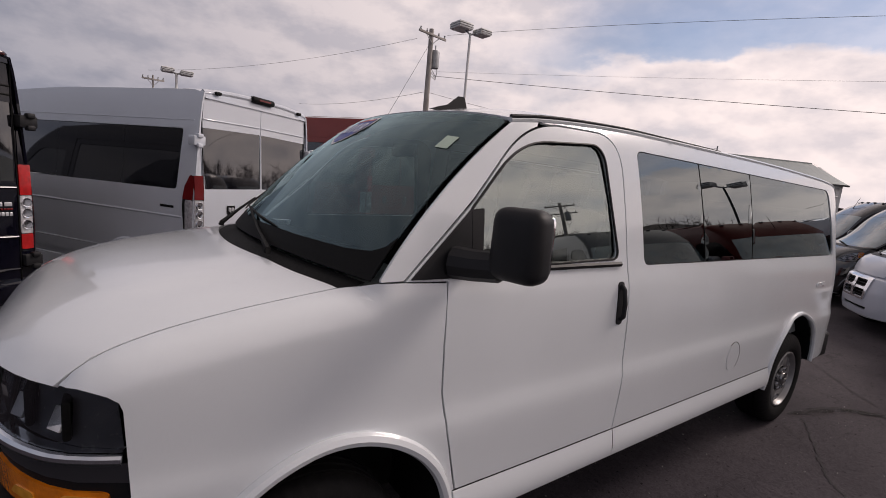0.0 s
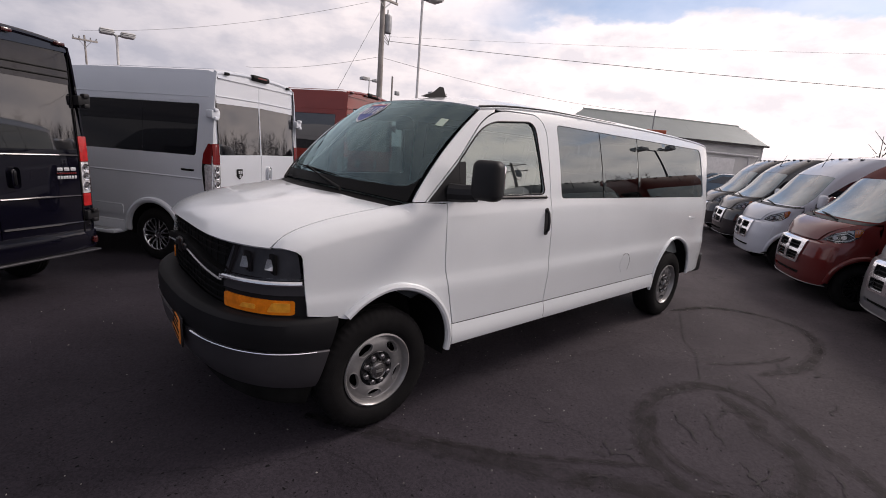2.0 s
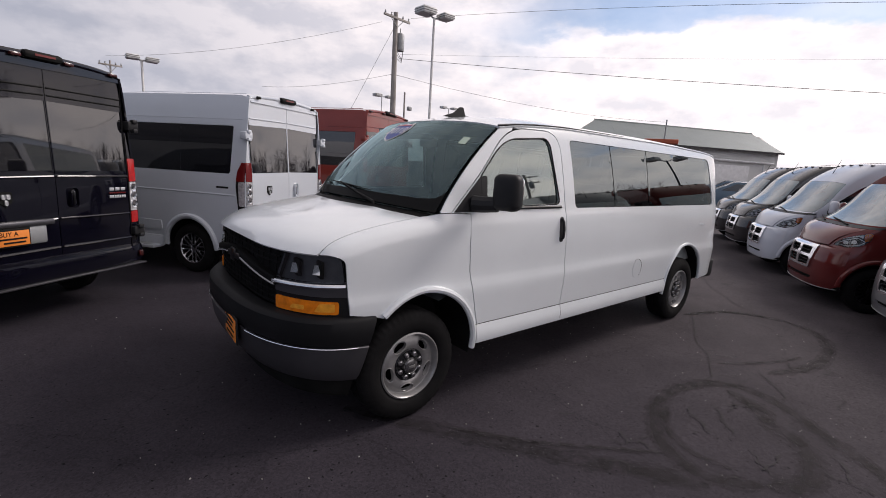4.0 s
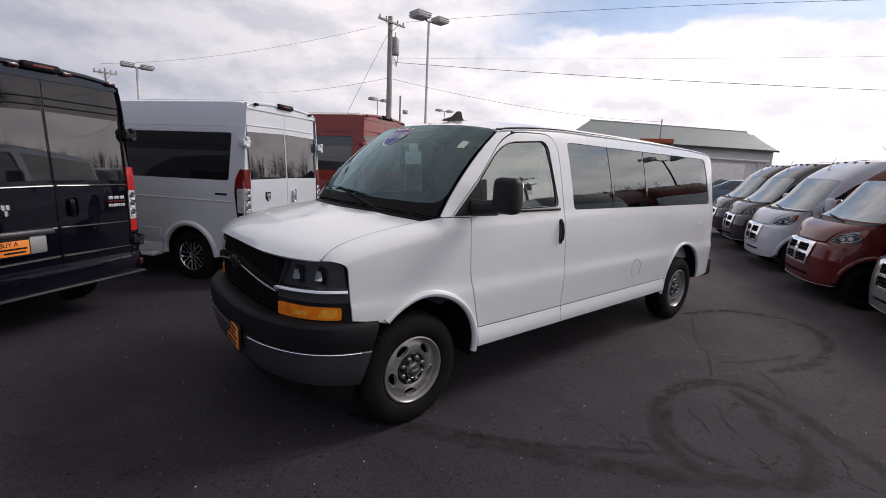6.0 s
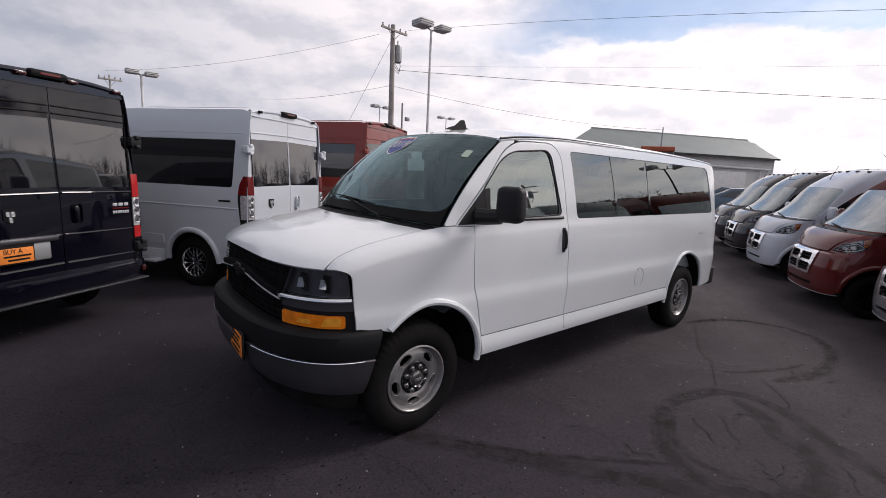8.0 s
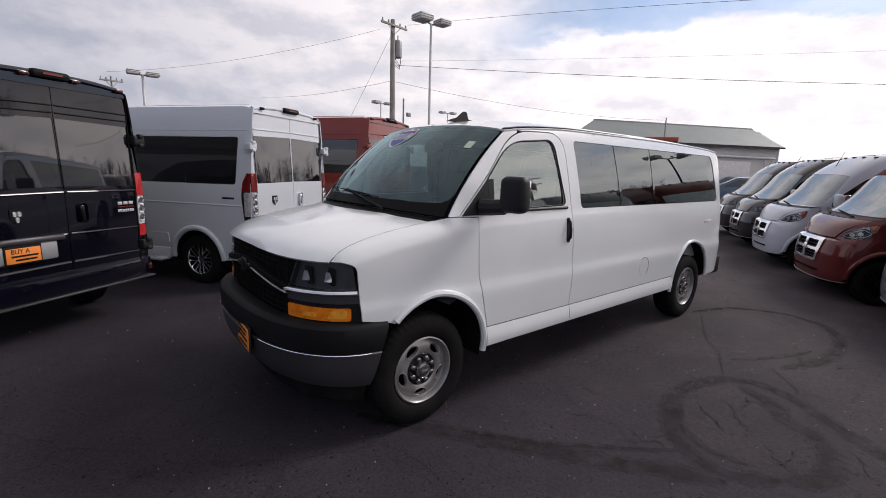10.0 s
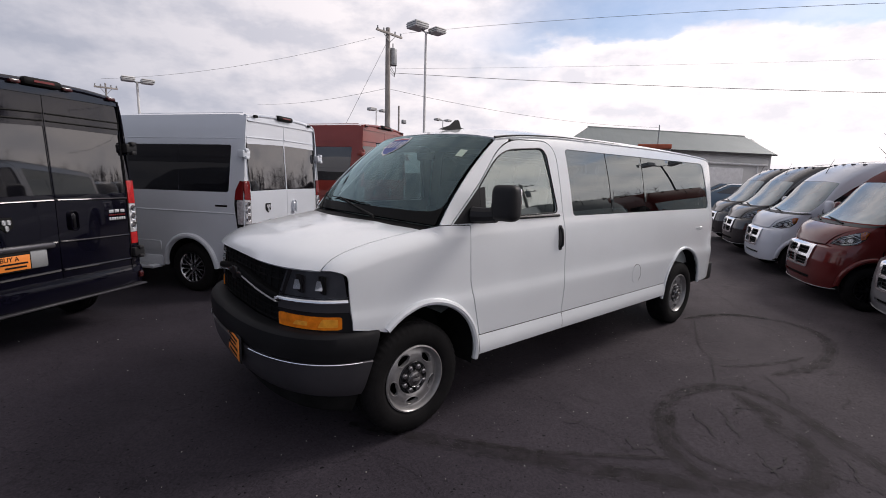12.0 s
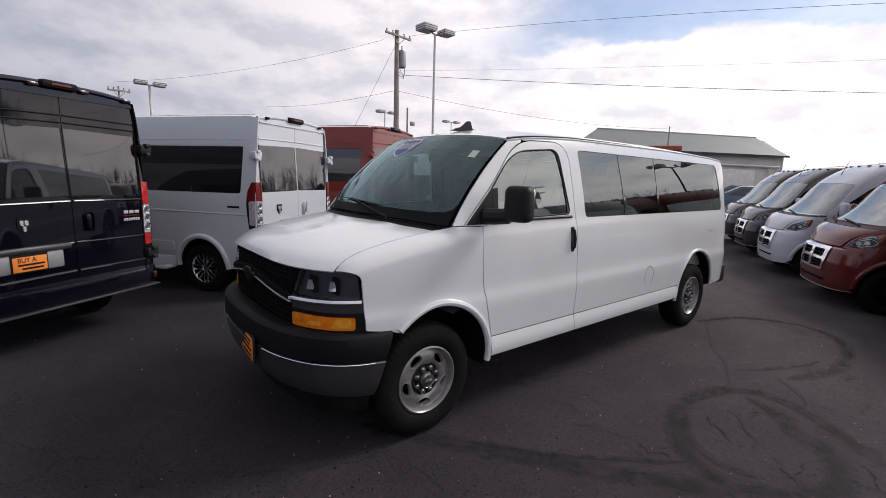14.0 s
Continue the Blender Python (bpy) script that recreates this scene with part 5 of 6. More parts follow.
def cargo_side(v, s, paint, windows, step_bar):
    out, side = (0, s, 0), c_side(s)
    ra, fa = arc(1.0, 0.38, 0.425, 0, 180, 22), arc(AX, 0.38, 0.43, 0, 180, 22)
    fa = [p for p in fa if p[0] < AX - 0.09]
    top = [(x, c_edge(x)) for x in np.linspace(0.05, 3.05, 24)]
    front = [(AX - 0.09, 0.84), (AX - 0.09, 1.30)] + [(n_x(z) - n_d(z) - 0.03, z) for z in np.linspace(1.36, 2.40, 14)]
    outline = [(0.05, 0.60), (0.10, 0.40), (0.575, 0.38), *ra[::-1], (1.43, 0.36), (AX - 0.435, 0.36), *fa[::-1], *front, *top[::-1]]
    cab = rounded([(3.72, 1.40), (3.74, 1.98), (4.42, 1.98), (4.98, 1.50), (5.02, 1.40)], [0.04, 0.06, 0.14, 0.08, 0.03])
    holes = [cab]
    if windows:
        holes.append(rounded([(0.30, 1.46), (0.26, 2.10), (3.45, 2.10), (3.45, 1.44)], 0.04))
    part("body_side", skin(outline, holes, side, out, 0.10, 0.02), paint, v)
    part("cab_window", skin(cab, (), side, out, 0.12, 0.0, -0.01), BLACKGLASS, v, "dark cab door window")
    if windows:
        cuts = (0.0, 1.15, 2.30, 3.45)
        for a, b in zip(cuts, cuts[1:]):
            x0, x1 = max(a, 0.30) + 0.001, b - 0.001
            part("side_window", skin([(x0, 1.46), (x0 if a else 0.27, 2.095), (x1, 2.095), (x1, 1.445)], (), side, out, 0.2, 0.0, -0.006), BLACKGLASS, v, "dark tinted side window")
    for x in (1.0, AX):
        lip = bmesh.new()
        tube(lip, [(px, s * ((c_half(px, pz) if x < 3 else abs(nose(around(px, pz), pz).y)) + 0.006), pz) for px, pz in arc(x, 0.38, 0.445, 0, 180, 24)], 0.040, 10)
        part("wheel_arch", lip, paint, v)
        bm = bmesh.new()
        a = arc(x, 0.38, 0.43, -10, 190, 18)
        rows = [[bm.verts.new((px, s * y, pz)) for px, pz in a] for y in (0.6, 0.98)]
        for i in range(len(a) - 1):
            bm.faces.new((rows[0][i], rows[0][i + 1], rows[1][i + 1], rows[1][i]))
        bm.faces.new(rows[0])
        part("wheel_housing", bm, DARK, v)
    # crease and seams
    for z0 in (2.19,):
        bm = bmesh.new()
        tube(bm, [(x, s * (c_half(x, z0) + 0.0), z0) for x in np.linspace(0.12, 3.6, 30)], 0.006, 5)
        part("body_crease", bm, paint, v)
    for z0, x0, x1 in ((1.17, 0.20, 3.5),):
        bm = bmesh.new()
        tube(bm, [(x, s * (c_half(x, z0) - 0.006), z0) for x in np.linspace(x0, x1, 24)], 0.014, 8)
        part("body_crease", bm, paint, v)
    for xs in ((3.56, 0.50, 2.20), (5.08, 0.90, 1.36)):
        bm = bmesh.new()
        tube(bm, [(xs[0], s * (c_half(xs[0], z) + 0.001), z) for z in np.linspace(xs[1], xs[2], 16)], 0.004, 4)
        part("door_seam", bm, INK, v)
    rub = rounded([(1.50, 0.58), (1.50, 0.72), (4.50, 0.72), (4.50, 0.58)], 0.03)
    part("rub_strip", skin(rub, (), side, out, 0.15, 0.012, 0.012), paint, v)
    rub = rounded([(0.12, 0.58), (0.12, 0.74), (0.52, 0.74), (0.52, 0.58)], 0.03)
    part("rub_strip", skin(rub, (), side, out, 0.15, 0.012, 0.012), paint, v)
    # fender, and the headlamp on the corner of the hood
    fan = [(around(px, pz) * s, pz) for px, pz in arc(AX, 0.38, 0.43, 0, 180, 30) if px > AX - 0.09]
    back = [(s * around(AX - 0.09, z), z) for z in (0.84, 1.0, 1.15, 1.32)]
    hl = rounded([(s * 0.415, 1.010), (s * 0.60, 1.000), (s * 0.78, 1.045), (s * 0.915, 1.135), (s * 0.985, 1.245), (s * 0.89, 1.262), (s * 0.69, 1.215), (s * 0.52, 1.135)], 0.03)
    fender = [(s * around(AX + 0.429, 0.40), 0.40), (s * 0.74, 0.40), (s * 0.74, 0.94), (s * 0.375, 0.985), (s * 0.455, 1.13), (s * 0.555, 1.22), (s * 0.70, 1.318), (s * 0.93, 1.325), *back[::-1], *fan[::-1]]
    part("front_fender", skin(fender, [hl], nose, (0.5, s, 0.2), 0.06, 0.015), paint, v)
    lamp = part("headlamp", skin(hl, (), lifted(-0.02), (0.6, s, 0.4), 0.04, 0.0), PLASTIC, v, "swept-back headlamp with a chrome rim and an amber corner")
    inner = rounded([(s * 0.450, 1.030), (s * 0.60, 1.020), (s * 0.77, 1.062), (s * 0.85, 1.120), (s * 0.70, 1.175), (s * 0.55, 1.120)], 0.025)
    mid = rounded([(s * 0.468, 1.040), (s * 0.60, 1.031), (s * 0.760, 1.070), (s * 0.830, 1.118), (s * 0.70, 1.163), (s * 0.560, 1.112)], 0.02)
    part("chrome_rim", skin(inner, [mid], lifted(-0.006), (0.6, s, 0.4), 0.03, 0.008), SILVERTRIM, lamp)
    for a0, z0, ra_, rz in ((0.565, 1.074, 0.034, 0.027), (0.675, 1.098, 0.040, 0.032)):
        part("reflector", skin(circle(s * a0, z0, ra_, rz, 16), (), lifted(-0.012), (0.6, s, 0.4), 0.02, 0.008), CLEARLENS, lamp)
    part("clear_upper", skin(rounded([(s * 0.55, 1.138), (s * 0.70, 1.192), (s * 0.79, 1.168), (s * 0.785, 1.222), (s * 0.70, 1.208), (s * 0.54, 1.146)], 0.008), (), lifted(-0.008), (0.6, s, 0.4), 0.03, 0.006), CLEARLENS, lamp)
    part("marker", skin(rounded([(s * 0.825, 1.118), (s * 0.905, 1.142), (s * 0.980, 1.240), (s * 0.89, 1.256), (s * 0.79, 1.232)], 0.012), (), lifted(-0.004), (0.6, s, 0.4), 0.03, 0.008), AMBER, lamp, "amber corner of the headlamp")
    part("lens", skin(hl, (), lifted(0.001), (0.6, s, 0.4), 0.04, 0.004), LENS, lamp, "clear headlamp cover")
    # mirror
    mir = new("side_mirror")
    mir.parent = v
    m = pose(4.98, s * 1.20, 1.50, 0, 0, s * 12)
    part("mirror_shell", boxed((0, 0, 0), (0.12, 0.20, 0.28), 0.058, m, 4), paint, mir)
    part("mirror_glass", boxed((-0.066, 0, 0), (0.004, 0.13, 0.20), 0.0, m), CHROME, mir)
    arm = bmesh.new()
    tube(arm, [(4.96, s * 0.97, 1.38), (4.98, s * 1.10, 1.40)], 0.045, 8)
    part("mirror_arm", arm, PLASTIC, mir)
    # rear corner lamp
    tl = rounded([(0.06, 0.90), (0.06, 1.60), (0.11, 1.63), (0.18, 1.50), (0.20, 1.30), (0.15, 0.90)], 0.03)
    tail = part("tail_lamp", skin(tl, (), side, out, 0.03, 0.02, 0.004), INK if paint is PEARL else REDLENS, v, "tall red and clear corner tail lamp")
    part("side_lens", skin(rounded([(0.055, 1.03), (0.055, 1.36), (0.155, 1.36), (0.145, 1.03)], 0.02), (), side, out, 0.03, 0.0, 0.008), CLEARLENS, tail)
    part("upper_side_lens", skin(rounded([(0.058, 1.365), (0.058, 1.60), (0.11, 1.625), (0.178, 1.50), (0.195, 1.365)], 0.02), (), side, out, 0.03, 0.0, 0.008), DARKRED, tail)
    for z0, z1, mat, nm in ((0.90, 1.03, INK if paint is PEARL else REDLENS, "stop_lens"), (1.035, 1.36, CLEARLENS, "reverse_lens"), (1.365, 1.62, DARKRED if paint is PEARL else REDLENS, "upper_lens")):
        part(nm, skin(rounded([(s * 0.893, z0), (s * 0.893, z1), (s * 0.998, z1), (s * 0.998, z0)], 0.012), (), lambda y, z: (c_rear(y, z)[0] - 0.014, y, z), (-1, 0, 0), 0.03, 0.03), mat, tail)
    for zc in (1.11, 1.21, 1.30):
        part("lamp_ring", lathe(bmesh.new(), [(0.044, 0), (0.040, 0.010), (0.026, 0.006), (0.0, 0.012)], pose(0.030, s * 0.946, zc, 0, -90, 0), 16), CHROME, tail)
    # rear door hinge
    for z in (1.98, 0.80):
        h = part("door_hinge", boxed((0.045, s * 0.975, z), (0.10, 0.15, 0.10), 0.014), PLASTIC if paint is NAVY else paint, v)
        for dz in (-0.05, 0.05):
            part("hinge_knuckle", boxed((0.0, s * 0.985, z + dz), (0.06, 0.07, 0.045), 0.014), PLASTIC if paint is NAVY else paint, h)
    if step_bar:
        b = bmesh.new()
        box(b, (3.0, s * 1.06, 0.34), (2.9, 0.20, 0.05), 0.018)
        st = part("running_board", b, paint, v, "body-coloured running board")
        part("tread", boxed((3.0, s * 1.08, 0.368), (2.7, 0.12, 0.006)), GALV, st)
        sk = bmesh.new()
        box(sk, (3.0, s * 1.0, 0.42), (3.0, 0.05, 0.16), 0.015)
        part("skirt", sk, paint, st)


def cargo_van(label, paint, m, windows=True, step_bar=False, wheels="alloy", card=False, group="", roof=None):
    roof = roof or paint
    v = thing("high_roof_van", label, "van", m, group)
    for s in (-1, 1):
        cargo_side(v, s, paint, windows, step_bar)
    part("roof", skin([(0.05, -1), (3.05, -1), (3.05, 1), (0.05, 1)], (), c_top, (0, 0, 1), 0.14), roof, v)
    for a in (-0.55, 0.0, 0.55):
        rb = bmesh.new()
        tube(rb, [Vector(c_top(x, a)) for x in np.linspace(0.4, 2.9, 20)], 0.012, 6)
        part("roof_rib", rb, paint, v)
    # cap above the windscreen, pillars, windscreen, cowl, hood
    lim = [around(n_x(z) - n_d(z) - 0.04, z) for z in np.linspace(1.345, 2.40, 16)]
    zz = list(np.linspace(1.345, 2.40, 16))
    ws = rounded([(-0.90, 1.375), (-0.45, 1.365), (0.45, 1.365), (0.90, 1.375), (0.80, 1.99), (0.40, 2.02), (-0.40, 2.02), (-0.80, 1.99)], [0.05, 0.1, 0.1, 0.05, 0.06, 0.1, 0.1, 0.06])
    cap = [(a, z) for a, z in zip(lim, zz)] + [(0.0, 2.40)] + [(-a, z) for a, z in zip(lim[::-1], zz[::-1])]
    part("front_frame", skin(cap, [ws], nose, (1, 0, 0.6), 0.08, 0.01), roof, v)
    rim = [(nose(a, 2.40).x, nose(a, 2.40).y) for a in np.linspace(-lim[-1], lim[-1], 40)]
    crown = lambda x, y: Vector((x, y, 2.40 + (c_top(min(x, 4.2), 0)[2] - 2.40) * max(0.0, 1 - (abs(y) / c_half(1, 2.40)) ** 2.8) * min(1.0, max(0.0, (n_x(2.40) - x) / 1.1)) ** 0.6))
    part("roof_front", skin([(3.0, rim[0][1]), *rim, (3.0, rim[-1][1])], (), lambda x, y: crown(x, y) - Vector((0, 0, 0.006)), (0, 0, 1), 0.12, 0.0), roof, v)
    part("windscreen", skin(ws, (), lifted(-0.006), (1, 0, 0.8), 0.07, 0.0), BLUEGLASS, v, "large sloping windscreen with sky sheen put into its colour")
    part("cowl", skin([(-0.93, 1.318), (-0.4, 1.312), (0.4, 1.312), (0.93, 1.318), (0.94, 1.358), (0.4, 1.352), (-0.4, 1.352), (-0.94, 1.358)], (), lifted(0.003), (1, 0, 0.6), 0.05, 0.0), PLASTIC, v, "black cowl below the windscreen")
    for y0, y1 in ((0.30, -0.22), (-0.18, -0.72)):
        wp = bmesh.new()
        tube(wp, [nose(y0, 1.335, 0.02), nose((y0 + y1) / 2, 1.375, 0.035), nose(y1, 1.40, 0.02)], [0.016, 0.012, 0.007], 6)
        part("wiper", wp, INK, v)
    hood = [(-0.700, 1.312), (-0.3, 1.306), (0.3, 1.306), (0.700, 1.312), (0.553, 1.222), (0.453, 1.132), (0.373, 0.996), (0.2, 0.990), (-0.2, 0.990), (-0.373, 0.996), (-0.453, 1.132), (-0.553, 1.222)]
    bulge = lambda a, z: nose(a, z, 0.022 * max(0.0, 1 - (abs(a) / 0.62) ** 4) * max(0.0, min(1.0, (1.31 - z) / 0.1)))
    part("hood", skin(hood, (), bulge, (1, 0, 0.8), 0.05, 0.03), paint, v)
    # bumper cover and crosshair grille
    ay = lambda y, z: (across(y), z)
    hole = rounded([ay(-0.40, 0.60), ay(0.40, 0.60), ay(0.46, 0.93), ay(-0.46, 0.93)], 0.03)
    low = rounded([ay(-0.52, 0.395), ay(0.52, 0.395), ay(0.56, 0.445), ay(-0.56, 0.445)], 0.018)
    cover = [(-0.738, 0.94), (-0.375, 0.984), (-0.2, 0.984), (0.2, 0.984), (0.375, 0.984), (0.738, 0.94), (0.738, 0.38), (0.60, 0.30), (0.3, 0.27), (-0.3, 0.27), (-0.60, 0.30), (-0.738, 0.38)]
    part("front_bumper", skin(cover, [hole, low], nose, (1, 0, 0), 0.05, 0.03), paint, v, "body-coloured front bumper cover")
    part("lower_intake", skin(low, (), lifted(-0.035), (1, 0, 0), 0.08, 0.0), DARK, v)
    for s in (-1, 1):
        part("bumper_end", skin([(s * 0.742, 0.37), (s * around(AX + 0.435, 0.395), 0.395), (s * 0.742, 0.40)], (), nose, (0.3, s, 0), 0.06, 0.01), paint, v)
    lipb = bmesh.new()
    tube(lipb, [nose(a, 0.285 + 0.08 * abs(a) ** 3, 0.002) for a in np.linspace(-0.7, 0.7, 30)], 0.006, 6)
    part("bumper_lip", lipb, GALV, v)
    gr = part("grille", skin(hole, (), lifted(-0.045), (1, 0, 0), 0.06, 0.0), DARK, v, "chrome crosshair grille with black mesh")
    outer = rounded([ay(-0.44, 0.565), ay(0.44, 0.565), ay(0.54, 0.965), ay(-0.54, 0.965)], 0.03)
    cells = [rounded([ay(a, b), ay(c, b), ay(c + (0.025 if c > 0.1 else 0), d), ay(a - (0.025 if a < -0.1 else 0), d)], 0.022) for a, c in ((-0.385, -0.045), (0.045, 0.385)) for b, d in ((0.595, 0.740), (0.785, 0.915))]
    part("crosshair_frame", skin(outer, cells, lifted(0.022), (1, 0, 0), 0.035, 0.045), CHROME, gr, "bright chrome grille frame")
    part("badge", skin(rounded([ay(-0.06, 0.82), ay(0.06, 0.82), ay(0.05, 0.74), ay(0, 0.68), ay(-0.05, 0.74)], 0.008), (), lifted(0.030), (1, 0, 0), 0.03, 0.012), CHROME, gr)
    for k in range(6):
        z = 0.63 + 0.052 * k
        bm = bmesh.new()
        tube(bm, [nose(across(y), z, -0.022) for y in np.linspace(-0.40, 0.40, 14)], 0.007, 5)
        part("grille_slat", bm, PLASTIC, gr)
    # rear doors
    for s in (-1, 1):
        dn = [(s * 0.004, 0.62), (s * 0.88, 0.62), (s * 0.885, 1.45), (s * 0.90, 1.9), (s * 0.86, 2.42), (s * 0.004, 2.46)]
        win = rounded([(s * 0.012, 1.49), (s * 0.868, 1.48), (s * 0.885, 2.12), (s * 0.012, 2.14)], 0.015)
        door = part("rear_door", skin(dn, [win], c_rear, (-1, 0, 0), 0.08, 0.02), paint, v)
        part("rear_window", skin(win, (), lambda y, z: (c_rear(y, z)[0] + 0.006, y, z), (-1, 0, 0), 0.15, 0.0), BLACKGLASS, door, "dark rear door window")
        for z in (1.435, 1.02, 2.19, 2.26, 0.74) if paint is NAVY else (2.22, 1.02):
            bm = bmesh.new()
            tube(bm, [(c_rear(y, z)[0] - 0.004, y, z - 0.012 * abs(y)) for y in np.linspace(s * 0.02, s * 0.87, 14)], (0.011 if z < 2 else 0.008) if paint is NAVY else 0.007, 8)
            part("door_crease", bm, INK if z > 2 and paint is NAVY else paint, door)
        bm = bmesh.new()
        tube(bm, [(c_rear(s * 0.87, z)[0] - 0.002, s * 0.885, z) for z in np.linspace(0.62, 2.42, 16)], 0.006, 5)
        part("door_seam", bm, INK, door)
        corner = [(s * 0.893, 0.55), (s * 1.0, 0.55), (s * 1.0, 1.4), (s * 0.955, 2.0), (s * 0.905, 2.40), (s * 0.868, 2.44), (s * 0.908, 1.9)]
        part("rear_pillar", skin(corner, (), c_rear, (-1, s * 0.3, 0), 0.06, 0.02), paint, v)
    h = part("door_handle", boxed((0.020, -0.17, 1.22), (0.03, 0.085, 0.20), 0.04, None, 4), paint, v)
    part("lock_cup", boxed((0.012, -0.17, 1.22), (0.03, 0.032, 0.14), 0.014, None, 3), DARKMETAL if paint is NAVY else CHROME, h)
    bdg = skin(rounded([(0.44, 1.30), (0.56, 1.30), (0.56, 1.21), (0.50, 1.16), (0.44, 1.21)], 0.012), (), lambda y, z: (c_rear(y, z)[0] - 0.008, y, z), (-1, 0, 0), 0.04, 0.008)
    b = part("badge", bdg, INK, v, "small shield badge")
    for dy in (-0.022, 0.022):
        part("badge_mark", boxed((c_rear(0.5, 1.25)[0] - 0.012, 0.5 + dy, 1.258), (0.006, 0.034, 0.046), 0.010), SILVERTRIM, b)
    part("badge_mark", boxed((c_rear(0.5, 1.25)[0] - 0.012, 0.5, 1.205), (0.006, 0.030, 0.050), 0.010), SILVERTRIM, b)
    header = [(-0.865, 2.46), (0.865, 2.46), (0.78, 2.525), (0, 2.57), (-0.78, 2.525)]
    part("rear_header", skin(header, (), c_rear, (-1, 0, 0.3), 0.08, 0.03), paint, v)
    crest = [(0.075 + 0.02 * (abs(y) / 0.9) ** 6, y, c_top(0.08, y / 0.9)[2] - 0.012) for y in np.linspace(-0.86, 0.86, 25)]
    part("roof_rear_edge", tube(bmesh.new(), crest, 0.030, 10), paint, v)
    part("rear_header_panel", strip([(0.052, p[1], 2.425) for p in crest], [(0.062, p[1], p[2]) for p in crest]), paint, v)
    pod = part("brake_light_pod", boxed((0.055, 0, 2.532), (0.10, 0.38, 0.075), 0.03), INK, v, "black high brake light and camera pod")
    part("brake_lens", boxed((0.006, 0, 2.535), (0.01, 0.2, 0.02), 0.0), DARKRED, pod)
    for y in (-0.70, 0.70) if paint is PEARL else (-0.78, -0.26, 0.26, 0.78):
        part("roof_marker", boxed((0.055, y, 2.520 - 0.035 * abs(y)), (0.07, 0.075 if paint is PEARL else 0.10, 0.035), 0.012), INK if paint is PEARL else MAROON, v, "small dark roof marker lamp")
    bar = bmesh.new()
    ypos = np.linspace(-1.02, 1.02, 25)
    rows = [[bar.verts.new((x + 0.10 * (abs(y) / 1.02) ** 6, y, z)) for y in ypos] for x, z in ((0.06, 0.64), (-0.06, 0.635), (-0.07, 0.60), (-0.055, 0.46), (-0.02, 0.42), (0.10, 0.40))]
    for p, q in zip(rows, rows[1:]):
        for i in range(len(ypos) - 1):
            bar.faces.new((p[i], p[i + 1], q[i + 1], q[i]))
    bmesh.ops.recalc_face_normals(bar, faces=bar.faces[:])
    bp = part("rear_bumper", bar, NAVY if paint is NAVY else PLASTIC, v, "black rear bumper with a step")
    part("bumper_step", boxed((-0.045, 0, 0.437), (0.10, 1.9, 0.018), 0.005), DULLCHROME, bp)
    for s in (-1, 1):
        part("reflector", boxed((-0.012, s * 0.955, 0.535), (0.03, 0.06, 0.07), 0.01), MAROON, bp)
    # lettering as plain bars
    for z, h, count, mat in ((1.288, 0.034, 3, SILVERTRIM), (1.247, 0.016, 9, DARKRED), (1.206, 0.032, 7, SILVERTRIM)) if card else ():
        for k in range(count):
            w = 0.225 / count
            part("name_bar", boxed((c_rear(-0.7, z)[0] - 0.006, -0.6075 - w * (k + 0.5), z), (0.006, w * 0.80, h), 0.003), mat, v)
    for s in (-1, 1):
        part("name_bar", boxed((0.42, s * (c_half(0.42, 1.27) + 0.002), 1.27), (0.20, 0.006, 0.026), 0.002), INK, v)
    if card:
        trim = part("plate_trim", boxed((0.012, 0.47, 1.005), (0.05, 0.80, 0.055), 0.018), DULLCHROME, v, "wide chrome strip over the plate")
        part("plate_recess", boxed((0.022, 0.50, 0.895), (0.03, 0.70, 0.175), 0.02), GALV, trim)
        hold = part("card_frame", boxed((0.004, 0.50, 0.89), (0.01, 0.35, 0.175), 0.004), INK, v)
        part("orange_card", boxed((-0.003, 0.50, 0.885), (0.006, 0.32, 0.135), 0.001), ORANGE, hold, "orange dealer card with dark bars")
        words = bpy.data.curves.new("card_words", "FONT")
        words.body, words.size, words.align_x, words.align_y, words.extrude = "BUY A", 0.062, "CENTER", "CENTER", 0.0005
        words.materials.append(INK)
        lettering = new("card_words", words)
        lettering.parent = hold
        lettering.matrix_local = Matrix.Translation((-0.0075, 0.53, 0.922)) @ Matrix(((0, -1, 0), (0, 0, 1), (-1, 0, 0))).transposed().to_4x4()
        for z, w, dy in ((0.880, 0.25, -0.01), (0.846, 0.20, -0.02)):
            part("text_bar", boxed((-0.007, 0.50 + dy, z), (0.002, w, 0.016)), INK, hold)
    else:
        part("plate_recess", boxed((0.030, 0.45, 0.89), (0.03, 0.5, 0.17), 0.02), PLASTIC, v)
    part("chassis", boxed((3.0, 0, 0.42), (5.6, 1.15, 0.20), 0.04), DARK, v)
    part("floor_pan", boxed((3.0, 0, 0.46), (3.0, 1.9, 0.14), 0.02), DARK, v)
    part("engine", boxed((5.25, 0, 0.62), (0.9, 1.2, 0.5), 0.05), DARK, v)
    ant = bmesh.new()
    tube(ant, [nose(0.0, 2.20), nose(0.0, 2.20) + Vector((-0.12, 0, 0.30))], [0.008, 0.003], 6)
    part("antenna", ant, INK, v)
    for a in (-0.6, -0.3, 0.0, 0.3, 0.6):
        p = nose(a * 0.9, 2.385 - 0.04 * a * a)
        part("cab_marker", boxed((p[0], p[1], p[2] + 0.006), (0.07, 0.06, 0.028), 0.010), DULLCHROME, v)
    make = alloy_wheel
